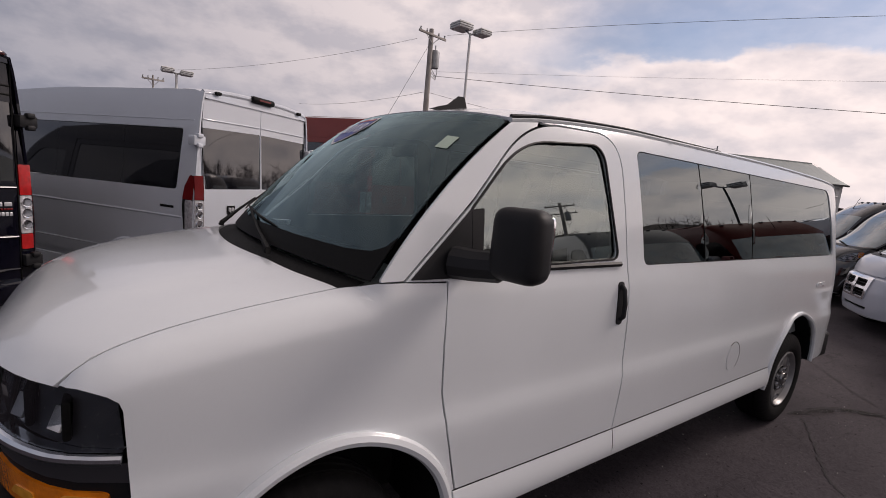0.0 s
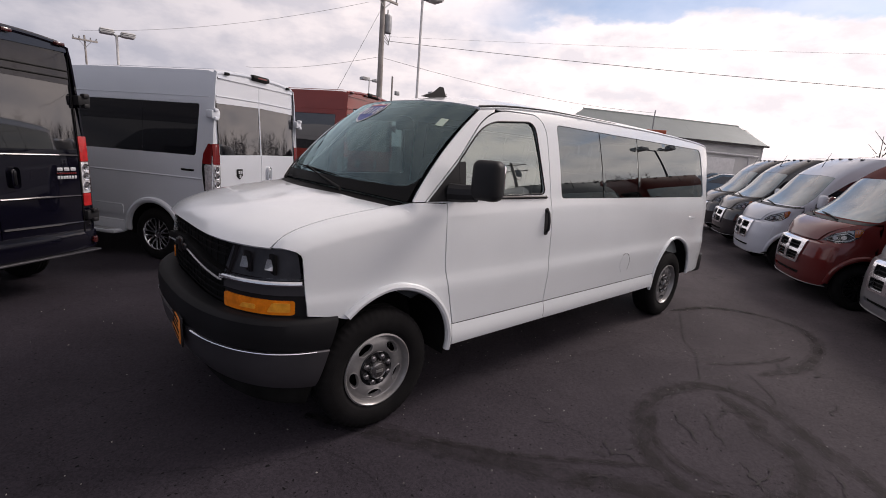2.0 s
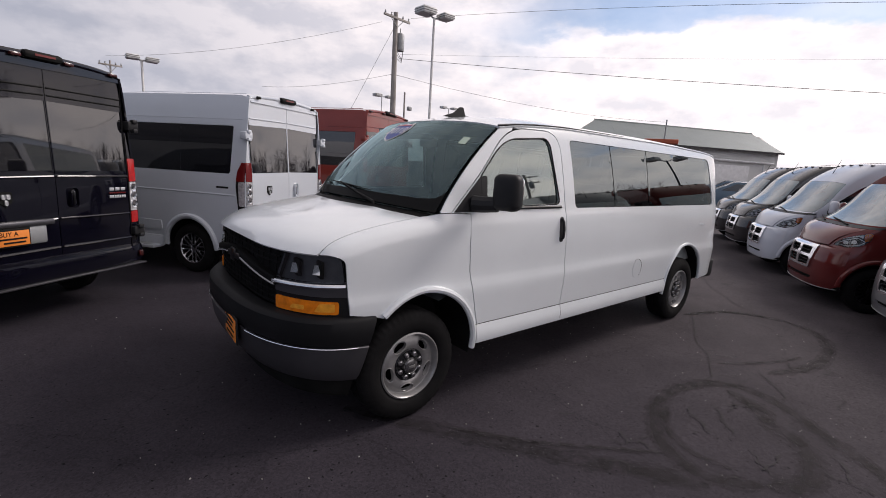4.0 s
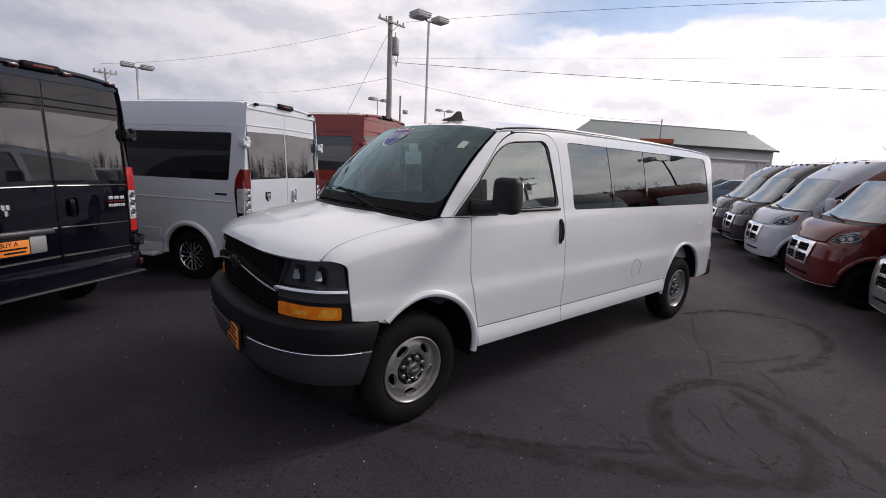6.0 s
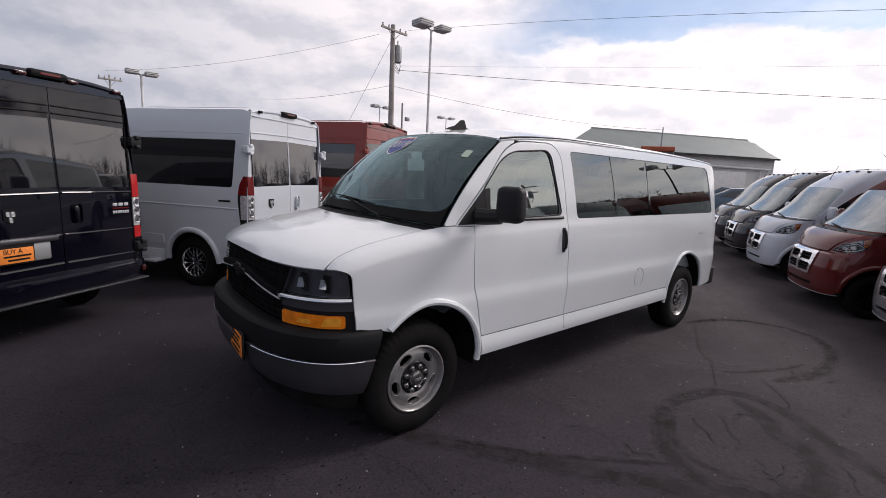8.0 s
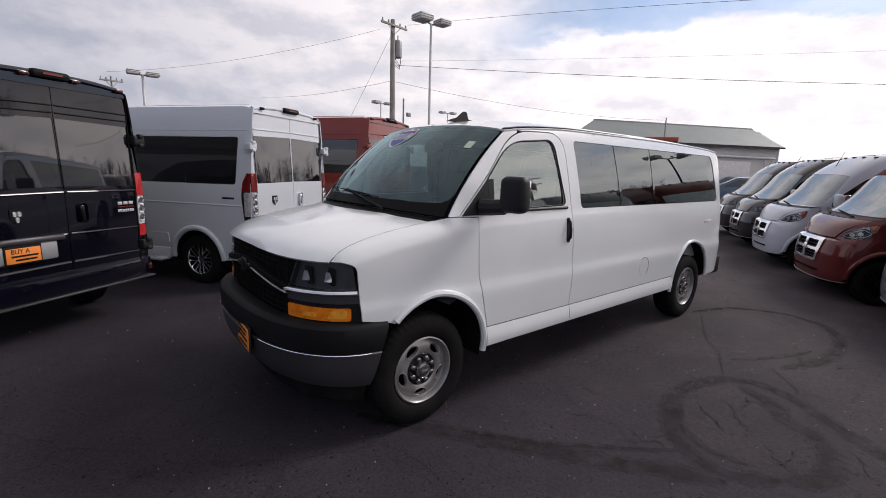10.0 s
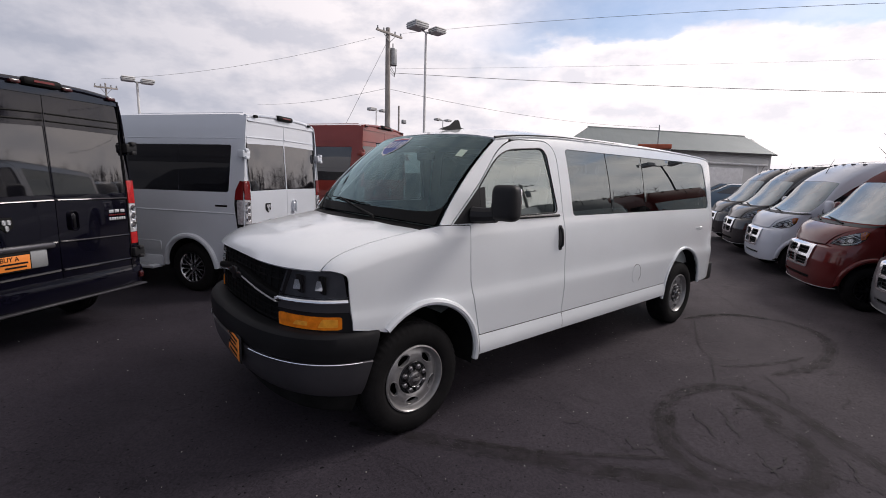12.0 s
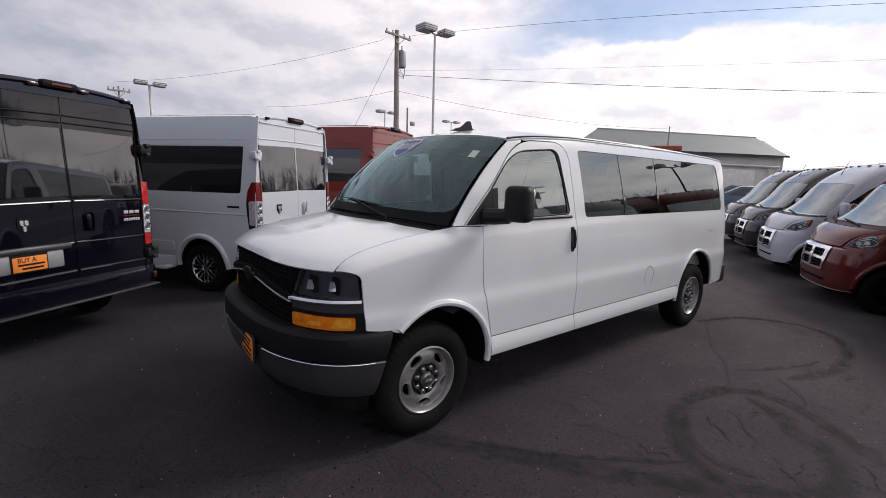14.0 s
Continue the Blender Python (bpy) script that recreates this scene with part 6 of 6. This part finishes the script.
    for x in (1.0, AX):
        for s in (-1, 1):
            make(v, pose(x, s * 0.885, 0.353, s * -90, 0, 0), face=CHROME if wheels == "alloy" else DARKMETAL)
    return v


# mottled blue base colour paints in part of the sky's reflection
BLUEGLASS = varied("windscreen_with_painted_sky", (0.12, 0.19, 0.21), 0.04, spread=0.5, scale=1.5, bump=0, grain=10, spec=0.5)
BLUEGLASS.node_tree.nodes["Principled BSDF"].inputs["IOR"].default_value = 3.0
GREYP = varied("silver_grey_paint", (0.27, 0.275, 0.29), 0.3, metal=0.4, spread=0.06, scale=2, grain=500, bump=0.004, coat=0.8)


def heading(x, y, degrees, ahead=0.0, left=0.0):
    """The pose of a van: its rear bumper's middle is at x, y less the given shift; degrees from +x."""
    a = radians(degrees)
    return pose(x + ahead * math.cos(a) - left * math.sin(a), y + ahead * math.sin(a) + left * math.cos(a), 0, 0, 0, degrees)


BACK = 120                                        # the row that stands with its rears to the camera
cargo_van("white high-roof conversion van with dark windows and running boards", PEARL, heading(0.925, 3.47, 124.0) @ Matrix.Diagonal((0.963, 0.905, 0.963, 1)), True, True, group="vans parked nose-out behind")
cargo_van("dark navy high-roof van with an orange dealer card", NAVY, heading(-1.724, 2.364, 125.3) @ Matrix.Diagonal((0.96, 0.84, 0.96, 1)), True, False, card=True, group="vans parked nose-out behind")
cargo_van("brick red high-roof van with dark side windows", BRICKRED, heading(2.95, 4.80, BACK, 0, -1.05) @ Matrix.Scale(1.05, 4), True, False, group="vans parked nose-out behind")

ROW = 122.0
ROWG = "vans parked in a row facing the lane"
NOSE = [(5.47, -2.68), (7.10, -1.40), (9.15, -0.16), (11.25, 1.00), (13.3, 2.13)]
for (nx, ny), (paint, label) in zip(NOSE, ((GREYP, "silver-grey high-roof van with a chrome crosshair grille"), (RED, "dark red high-roof van with a chrome crosshair grille"), (SILVER, "silver-white high-roof van with a chrome crosshair grille"), (BLACKP, "black high-roof van with a chrome crosshair grille"), (BLACKP, "black high-roof van beside another black van"))):
    cargo_van(label, paint, heading(nx, ny, ROW, -LEN * 0.84, 0) @ Matrix.Diagonal((0.84, 0.84, 0.88, 1)), True, False, "dark", group=ROWG, roof={RED: REDROOF, GREYP: GREYROOF}.get(paint))

# ---- poles, wires, building, far cars, trees ----
def lamp_post(label, x, y, h, heads, group="lot lamps", r=0.07, post=None):
    p = thing("street_lamp", label, "street lamp", pose(x, y, 0), group)
    part("post", tube(bmesh.new(), [(0, 0, 0), (0, 0, h * 0.5), (0, 0, h)], [r * 1.15, r, r * 0.9], 10), post or LAMPBOX, p)
    part("base", lathe(bmesh.new(), [(0.28, 0), (0.28, 0.55), (0.24, 0.6), (0, 0.6)], seg=20), LAMPBOX, p)
    for dx, dy, dz, size in heads:
        hd = part("lamp_head", boxed((dx, dy, h + dz), (size, size, size * 0.36), 0.03), LAMPBOX, p, "pale square lamp head")
        part("lens", boxed((dx, dy, h + dz - size * 0.19), (size * 0.86, size * 0.86, 0.03)), STICKERWHITE, hd)
        for k in (-0.06, 0.07):
            part("band", boxed((dx, dy, h + dz + k * size), (size * 1.02, size * 1.02, 0.022)), DARKMETAL, hd)
        part("arm", tube(bmesh.new(), [(0, 0, h - 0.06), (dx * 0.6, dy * 0.6, h + dz * 0.6 - 0.02)], 0.045, 6), GALV, hd)
    return p


def utility_pole(label, x, y, h, arm_dir, transformer=True, arms=1, r=0.17, span=2.2):
    p = thing("utility_pole", label, "utility pole", pose(x, y, 0, 0, 0, arm_dir))
    part("pole", tube(bmesh.new(), [(0, 0, 0), (0.02, 0, h * 0.5), (0, 0, h)], [r * 1.15, r, r * 0.8], 12), WOOD, p)
    for k in range(arms):
        z = h - 0.35 - 0.9 * k
        arm = part("crossarm", boxed((0, -0.14, z), (span, 0.10, 0.12), 0.01), WOOD, p)
        for dx in (-0.45 * span, -0.22 * span, 0.22 * span, 0.45 * span):
            part("insulator", lathe(bmesh.new(), [(0.03, 0), (0.06, 0.05), (0.035, 0.10), (0.05, 0.15), (0, 0.19)], Matrix.Translation((dx, -0.14, z + 0.06)), 10), GALV, arm)
        part("brace", tube(bmesh.new(), [(0.27 * span, -0.14, z), (0, -0.16, z - 0.5)], 0.02, 5), GALV, arm)
        part("brace", tube(bmesh.new(), [(-0.27 * span, -0.14, z), (0, -0.16, z - 0.5)], 0.02, 5), GALV, arm)
    if transformer:
        t = part("transformer", lathe(bmesh.new(), [(0, h - 2.1), (0.24, h - 2.1), (0.26, h - 2.0), (0.26, h - 1.2), (0.22, h - 1.1), (0, h - 1.05)], Matrix.Translation((0.45, 0, 0)), 18), GALV, p, "grey transformer can")
        part("bushing", tube(bmesh.new(), [(0.45, 0, h - 1.08), (0.45, 0, h - 0.8)], 0.04, 6), GALV, t)
        for k in range(3):
            loop = [(0.12, -0.1, h - 2.2 - 0.2 * k), (0.4, -0.2, h - 2.6 - 0.1 * k), (0.62, -0.1, h - 2.3), (0.55, 0, h - 1.6)]
            part("cable_loop", tube(bmesh.new(), [tuple(q) for q in loop], 0.018, 5), CABLE, p)
    return p


lamp_post("tall square-headed double lot lamp on a steel post", 14.1, 17.4, 9.15, [(-0.36, 0.28, 0.30, 0.85), (0.60, -0.20, 0.12, 0.70)])
lamp_post("double-headed lot lamp far behind the vans", 2.26, 28.5, 6.35, [(-0.42, 0.05, 0.10, 0.62), (0.5, -0.05, 0.05, 0.62)])
lamp_post("small distant lot lamp", 29.8, 47.8, 9.3, [(-0.45, 0.3, 0.15, 0.9), (0.8, -0.4, 0.0, 0.8)])
lamp_post("small distant lot lamp", 43.0, 50.6, 9.5, [(-0.6, 0.5, 0.12, 0.8), (0.6, -0.5, 0.0, 0.8)])
utility_pole("weathered wooden utility pole with a grey transformer", 14.62, 21.9, 10.4, 12)
utility_pole("distant wooden utility pole with a crossarm", 1.84, 41.6, 7.85, 5, False, 1, 0.075, 1.5)
tee = thing("sign_pole", "thin distant pole with a small box", "pole", pose(26.5, 38.0, 0))
part("post", tube(bmesh.new(), [(0, 0, 0), (0, 0, 8.6)], 0.09, 8), WOOD, tee)
part("box", boxed((0.45, -0.3, 7.0), (0.45, 0.3, 0.4), 0.03), GALV, tee)


def wire(a, b, sag, r=0.016, n=24):
    a, b = Vector(a), Vector(b)
    pts = [a.lerp(b, t) - Vector((0, 0, sag * 4 * t * (1 - t))) for t in np.linspace(0, 1, n)]
    ob = part("wire", tube(bmesh.new(), pts, r, 5), CABLE)
    return tagged(ob, "thin black overhead wire on the utility pole", "wire", "overhead wires")


PT = Vector((14.62, 21.9, -0.7))
wire(PT + Vector((0.3, -0.2, 8.5)), (34.0, -9.0, 5.45), 0.25, 0.013)
wire(PT + Vector((0.3, -0.2, 8.75)), (36.0, -6.0, 8.1), 0.15, 0.005)
wire(PT + Vector((0.8, -0.5, 10.85)), (22.0, -3.0, 7.65), -0.2, 0.008)
wire(PT + Vector((0.1, 0, 7.55)), (38.85, 16.2, 6.2), 0.5, 0.010)
wire(PT + Vector((-0.7, 0.4, 10.5)), (1.4, 38.5, 7.7), 0.5, 0.008)
wire(PT + Vector((-0.1, 0, 7.55)), (14.0, 44.0, 7.9), 0.3, 0.010)
wire(PT + Vector((-0.1, 0, 10.2)), (10.2, 23.9, 0.0), 0.0, 0.010)

# grey building with a low metal roof
hall = thing("metal_building", "long grey metal building with a grey-green pitched roof", "building")
E0, E1 = Vector((51.3, 11.2, 0)), Vector((33.1, 19.5, 0))
along = (E1 - E0).normalized()
L, deep = 19.5, Vector((along.y, -along.x, 0))
deep = Vector((math.cos(radians(40)), math.sin(radians(40)), 0))
EAVE, RIDGE = 4.55, 6.40


def hall_pt(u, w, z):
    u = 22.0 - 0.572 * w if u == L else u
    return E0 + along * u + deep * w + Vector((0, 0, z))


def slab(corners, mat, name, thick):
    bm = bmesh.new()
    a = [bm.verts.new(c) for c in corners]
    f = bm.faces.new(a)
    bm.normal_update()
    made = bmesh.ops.extrude_face_region(bm, geom=[f])["geom"]
    for x in made:
        if isinstance(x, bmesh.types.BMVert):
            x.co -= f.normal * thick
    bmesh.ops.recalc_face_normals(bm, faces=bm.faces[:])
    return part(name, bm, mat, hall)


slab([hall_pt(0, 0, 0), hall_pt(L, 0, 0), hall_pt(L, 0, EAVE), hall_pt(0, 0, EAVE)], SIDING, "wall", 0.2)
slab([hall_pt(0, 0, 0), hall_pt(0, 9, 0), hall_pt(0, 9, EAVE), hall_pt(0, 4.5, RIDGE - 0.2), hall_pt(0, 0, EAVE)], SIDING, "wall", 0.2)
slab([hall_pt(0, 9, 0), hall_pt(L, 9, 0), hall_pt(L, 9, EAVE), hall_pt(0, 9, EAVE)], SIDING, "wall", 0.2)
slab([hall_pt(L, 0, 0), hall_pt(L, 9, 0), hall_pt(L, 9, EAVE), hall_pt(L, 4.5, RIDGE - 0.2), hall_pt(L, 0, EAVE)], SIDING, "wall", 0.2)
roof_a = slab([hall_pt(-0.5, -0.6, EAVE - 0.15), hall_pt(L, -0.6, EAVE - 0.15), hall_pt(L, 4.5, RIDGE), hall_pt(-0.5 + 1.2, 4.5, RIDGE)], ROOFMETAL, "roof", 0.15)
slab([hall_pt(-0.5, 9.6, EAVE - 0.15), hall_pt(L, 9.6, EAVE - 0.15), hall_pt(L, 4.5, RIDGE), hall_pt(0.7, 4.5, RIDGE)], ROOFMETAL, "roof", 0.15)
for k in range(42):
    u = 0.2 + 0.5 * k
    part("roof_seam", tube(bmesh.new(), [hall_pt(u, -0.6, EAVE - 0.11), hall_pt(u + 0.3 if u < 1 else u, 4.45, RIDGE + 0.02)], 0.0035, 4), ROOFMETAL, roof_a)
part("fascia", tube(bmesh.new(), [hall_pt(-0.5, -0.62, EAVE - 0.22), hall_pt(L, -0.62, EAVE - 0.22)], 0.10, 4), DARKMETAL, hall)
part("gutter", tube(bmesh.new(), [hall_pt(0.3, -0.25, 3.35), hall_pt(12, -0.25, 3.45)], 0.10, 8), TRIMWHITE, hall)
part("downpipe", tube(bmesh.new(), [hall_pt(1.4, -0.2, 3.4), hall_pt(1.4, -0.2, 0)], 0.07, 8), TRIMWHITE, hall)
part("roller_door", boxed((0, 0, 0), (8.0, 0.08, 3.0), 0.02, Matrix.Translation(hall_pt(7, -0.06, 1.5)) @ Matrix.Rotation(math.atan2(along.y, along.x), 4, "Z")), TRIMWHITE, hall)
mast = thing("antenna_mast", "thin mast standing before the grey building", "mast", pose(38.85, 16.2, 0))
part("pipe", tube(bmesh.new(), [(0, 0, 0), (0, 0, 6.4)], 0.05, 6), GALV, mast)
vent = thing("orange_canopy", "small orange-red canopy before the building", "canopy", pose(34.3, 14.25, 0, 0, 0, 116))
part("canopy_top", boxed((0, 0, 4.25), (2.4, 1.0, 0.35), 0.05), varied("orange_canvas", (0.5, 0.12, 0.06), 0.7), vent)
for dx in (-1.1, 1.1):
    part("post", tube(bmesh.new(), [(dx, 0, 0), (dx, 0, 4.2)], 0.05, 6), GALV, vent)


def car(label, paint, m, group="parked cars"):
    c = thing("parked_car", label, "car", m, group)
    prof = [(-2.2, 0.45), (-2.25, 0.75), (-2.15, 1.0), (-1.7, 1.42), (-1.2, 1.56), (0.2, 1.58), (0.95, 1.2), (1.2, 1.06), (2.0, 0.92), (2.25, 0.72), (2.25, 0.4), (2.0, 0.32), (-2.0, 0.32)]
    half = lambda x, z: 0.92 * (1 - 0.22 * max(0, (z - 0.9) / 0.7)) * (1 - 0.12 * (abs(x) / 2.25) ** 4)
    for s in (-1, 1):
        holes = [arc(-1.35, 0.34, 0.37, 0, 360, 20)[:-1], arc(1.35, 0.34, 0.37, 0, 360, 20)[:-1]]
        out = [p for p in prof]
        part("body_side", skin(rounded(out, 0.12), [], lambda x, z: (x, s * half(x, z), z), (0, s, 0), 0.2), paint, c)
        part("side_window", skin(rounded([(-1.75, 1.05), (-1.35, 1.44), (0.15, 1.48), (0.85, 1.10)], 0.06), (), lambda x, z: (x, s * (half(x, z) + 0.012), z), (0, s, 0), 0.2, 0.01), BLACKGLASS, c)
    bm = bmesh.new()
    pr = rounded(prof, 0.12)
    rows = [[bm.verts.new((x, t * half(x, z), z + 0.05 * (1 - t * t) * (z > 0.9))) for x, z in pr] for t in np.linspace(-1, 1, 9)]
    for p, q in zip(rows, rows[1:]):
        for i in range(len(pr)):
            bm.faces.new((p[i], p[(i + 1) % len(pr)], q[(i + 1) % len(pr)], q[i]))
    bmesh.ops.recalc_face_normals(bm, faces=bm.faces[:])
    part("body_shell", bm, paint, c)
    for nm, a, b in (("windscreen", (0.24, 1.56), (0.98, 1.16)), ("rear_window", (-1.66, 1.44), (-2.08, 1.06))):
        part(nm, skin([(-0.9, 0), (0.9, 0), (0.86, 1), (-0.86, 1)], (), lambda y, v: (b[0] + (a[0] - b[0]) * v + (0.03 if a[0] > 0 else -0.03), y * half(b[0], b[1] + (a[1] - b[1]) * v) * 0.96, b[1] + (a[1] - b[1]) * v + 0.055 * (1 - y * y)), (a[0], 0, 1), 0.2, 0.0), BLACKGLASS, c)
    for x in (-1.35, 1.35):
        for s in (-1, 1):
            alloy_wheel(c, pose(x, s * 0.86, 0.34, s * -90, 0, 0), 0.34, 0.22, 0.21, 5, STEEL)
    for s in (-1, 1):
        part("headlamp", boxed((2.14, s * 0.62, 0.76), (0.14, 0.34, 0.14), 0.04), CLEARLENS, c)
        part("tail_lamp", boxed((-2.16, s * 0.70, 0.95), (0.10, 0.24, 0.2), 0.03), REDLENS, c)
    return c


car("grey-blue parked car by the grey building", GREYBLUE, pose(26.9, 6.0, 0, 0, 0, 112))
car("dark parked car by the grey building", GREYBLUE, pose(33.4, 8.7, 0, 0, 0, 112))


def bare_tree(x, y, h, seed, mat=BARK):
    rnd = random.Random(seed)
    t = thing("bare_tree", "leafless grey tree with fine twigs", "tree", pose(x, y, 0), "bare trees")
    trunk, crown = bmesh.new(), bmesh.new()

    def grow(p, d, length, r, depth):
        q = p + d * length
        tube(trunk if depth > 3 else crown, [p, p.lerp(q, 0.5) + Vector((rnd.uniform(-1, 1), rnd.uniform(-1, 1), 0)) * length * 0.05, q], [r, r * 0.85, r * 0.65], 5 if depth > 2 else 3, False)
        if depth == 0:
            return
        for _ in range(3 if depth > 1 else 4):
            nd = (d + Vector((rnd.uniform(-1, 1), rnd.uniform(-1, 1), rnd.uniform(-0.25, 0.6))) * 0.75).normalized()
            grow(q if rnd.random() < 0.6 else p.lerp(q, rnd.uniform(0.5, 1)), nd, length * rnd.uniform(0.6, 0.85), r * 0.6, depth - 1)

    grow(Vector((0, 0, 0)), Vector((0, 0, 1)), h * 0.27, h * 0.022, 5)
    part("trunk", trunk, mat, t)
    part("crown", crown, mat, t)
    return t


first = bare_tree(76, 12, 3.6, 3)
for k, (x, y, s) in enumerate(((80, 4, 1.1), (74, 0, 1.0), (70, -10, 1.2), (82, 14, 0.6), (66, -4, 1.0), (78, -14, 1.1), (26, -72, 0.8), (12, -75, 0.9), (-4, -76, 0.8), (-20, -75, 0.8))):
    c = copy_thing(first, pose(x, y, 0, 0, 0, 67 * k) @ Matrix.Diagonal((s, s, s, 1)))
    c.scale = (s, s, s)


def rise(a, d):
    """Height of the wooded hillside across the road, at an angle and a distance."""
    f = min(1.0, max(0.0, (-8 - math.degrees(a)) / 15), max(0.0, (math.degrees(a) + 82) / 20))
    return f * max(0.0, d - 85) / 47 * (9.5 + 1.6 * math.sin(a * 9) + 1.2 * math.sin(a * 23))


def woods():
    rnd, bm = random.Random(9), bmesh.new()
    for k in range(900):
        a = radians(rnd.uniform(-115, 5))
        d = rnd.uniform(85, 130)
        p = Vector((d * math.cos(a), d * math.sin(a), rise(a, d)))
        h = rnd.uniform(4.5, 8.5)
        tube(bm, [p, p + Vector((rnd.uniform(-0.6, 0.6), rnd.uniform(-0.6, 0.6), h))], [0.16, 0.03], 3, False)
        for _ in range(9):
            q = p + Vector((0, 0, h * rnd.uniform(0.25, 0.9)))
            e = q + Vector((rnd.uniform(-1.6, 1.6), rnd.uniform(-1.6, 1.6), rnd.uniform(0.4, 1.8)))
            tube(bm, [q, e], [0.07, 0.02], 3, False)
    return bm


tagged(part("far_woods", woods(), WOODED), "far line of leafless brown woods", "woods", kind="stuff")
bank = bmesh.new()
lo, hi = [], []
for k in range(80):
    a = radians(-125 + 145 * k / 79)
    d = 135
    lo.append((86 * math.cos(a), 86 * math.sin(a), -0.5) if a < radians(-8) else (d * math.cos(a), d * math.sin(a), -0.5))
    hi.append((d * math.cos(a), d * math.sin(a), 4.0 + rise(a, d) + 1.3 * math.sin(k * 0.9) * math.sin(k * 0.37)))
tagged(part("backdrop_hedge", strip(lo, hi), WOODED), "far brown hedge line behind the woods", "hedge", kind="structure")

# what stands behind the camera and shows in the glass
utility_pole("wooden utility pole with two crossarms across the lot", 26.3, -21.8, 8.6, 50, True, 2, 0.17, 2.6)
lamp_post("double-headed lot lamp across the lot", 19.3, -7.35, 5.55, [(-0.75, -0.3, 0.1, 0.62), (0.75, 0.3, 0.1, 0.62)], r=0.05, post=DARKMETAL)
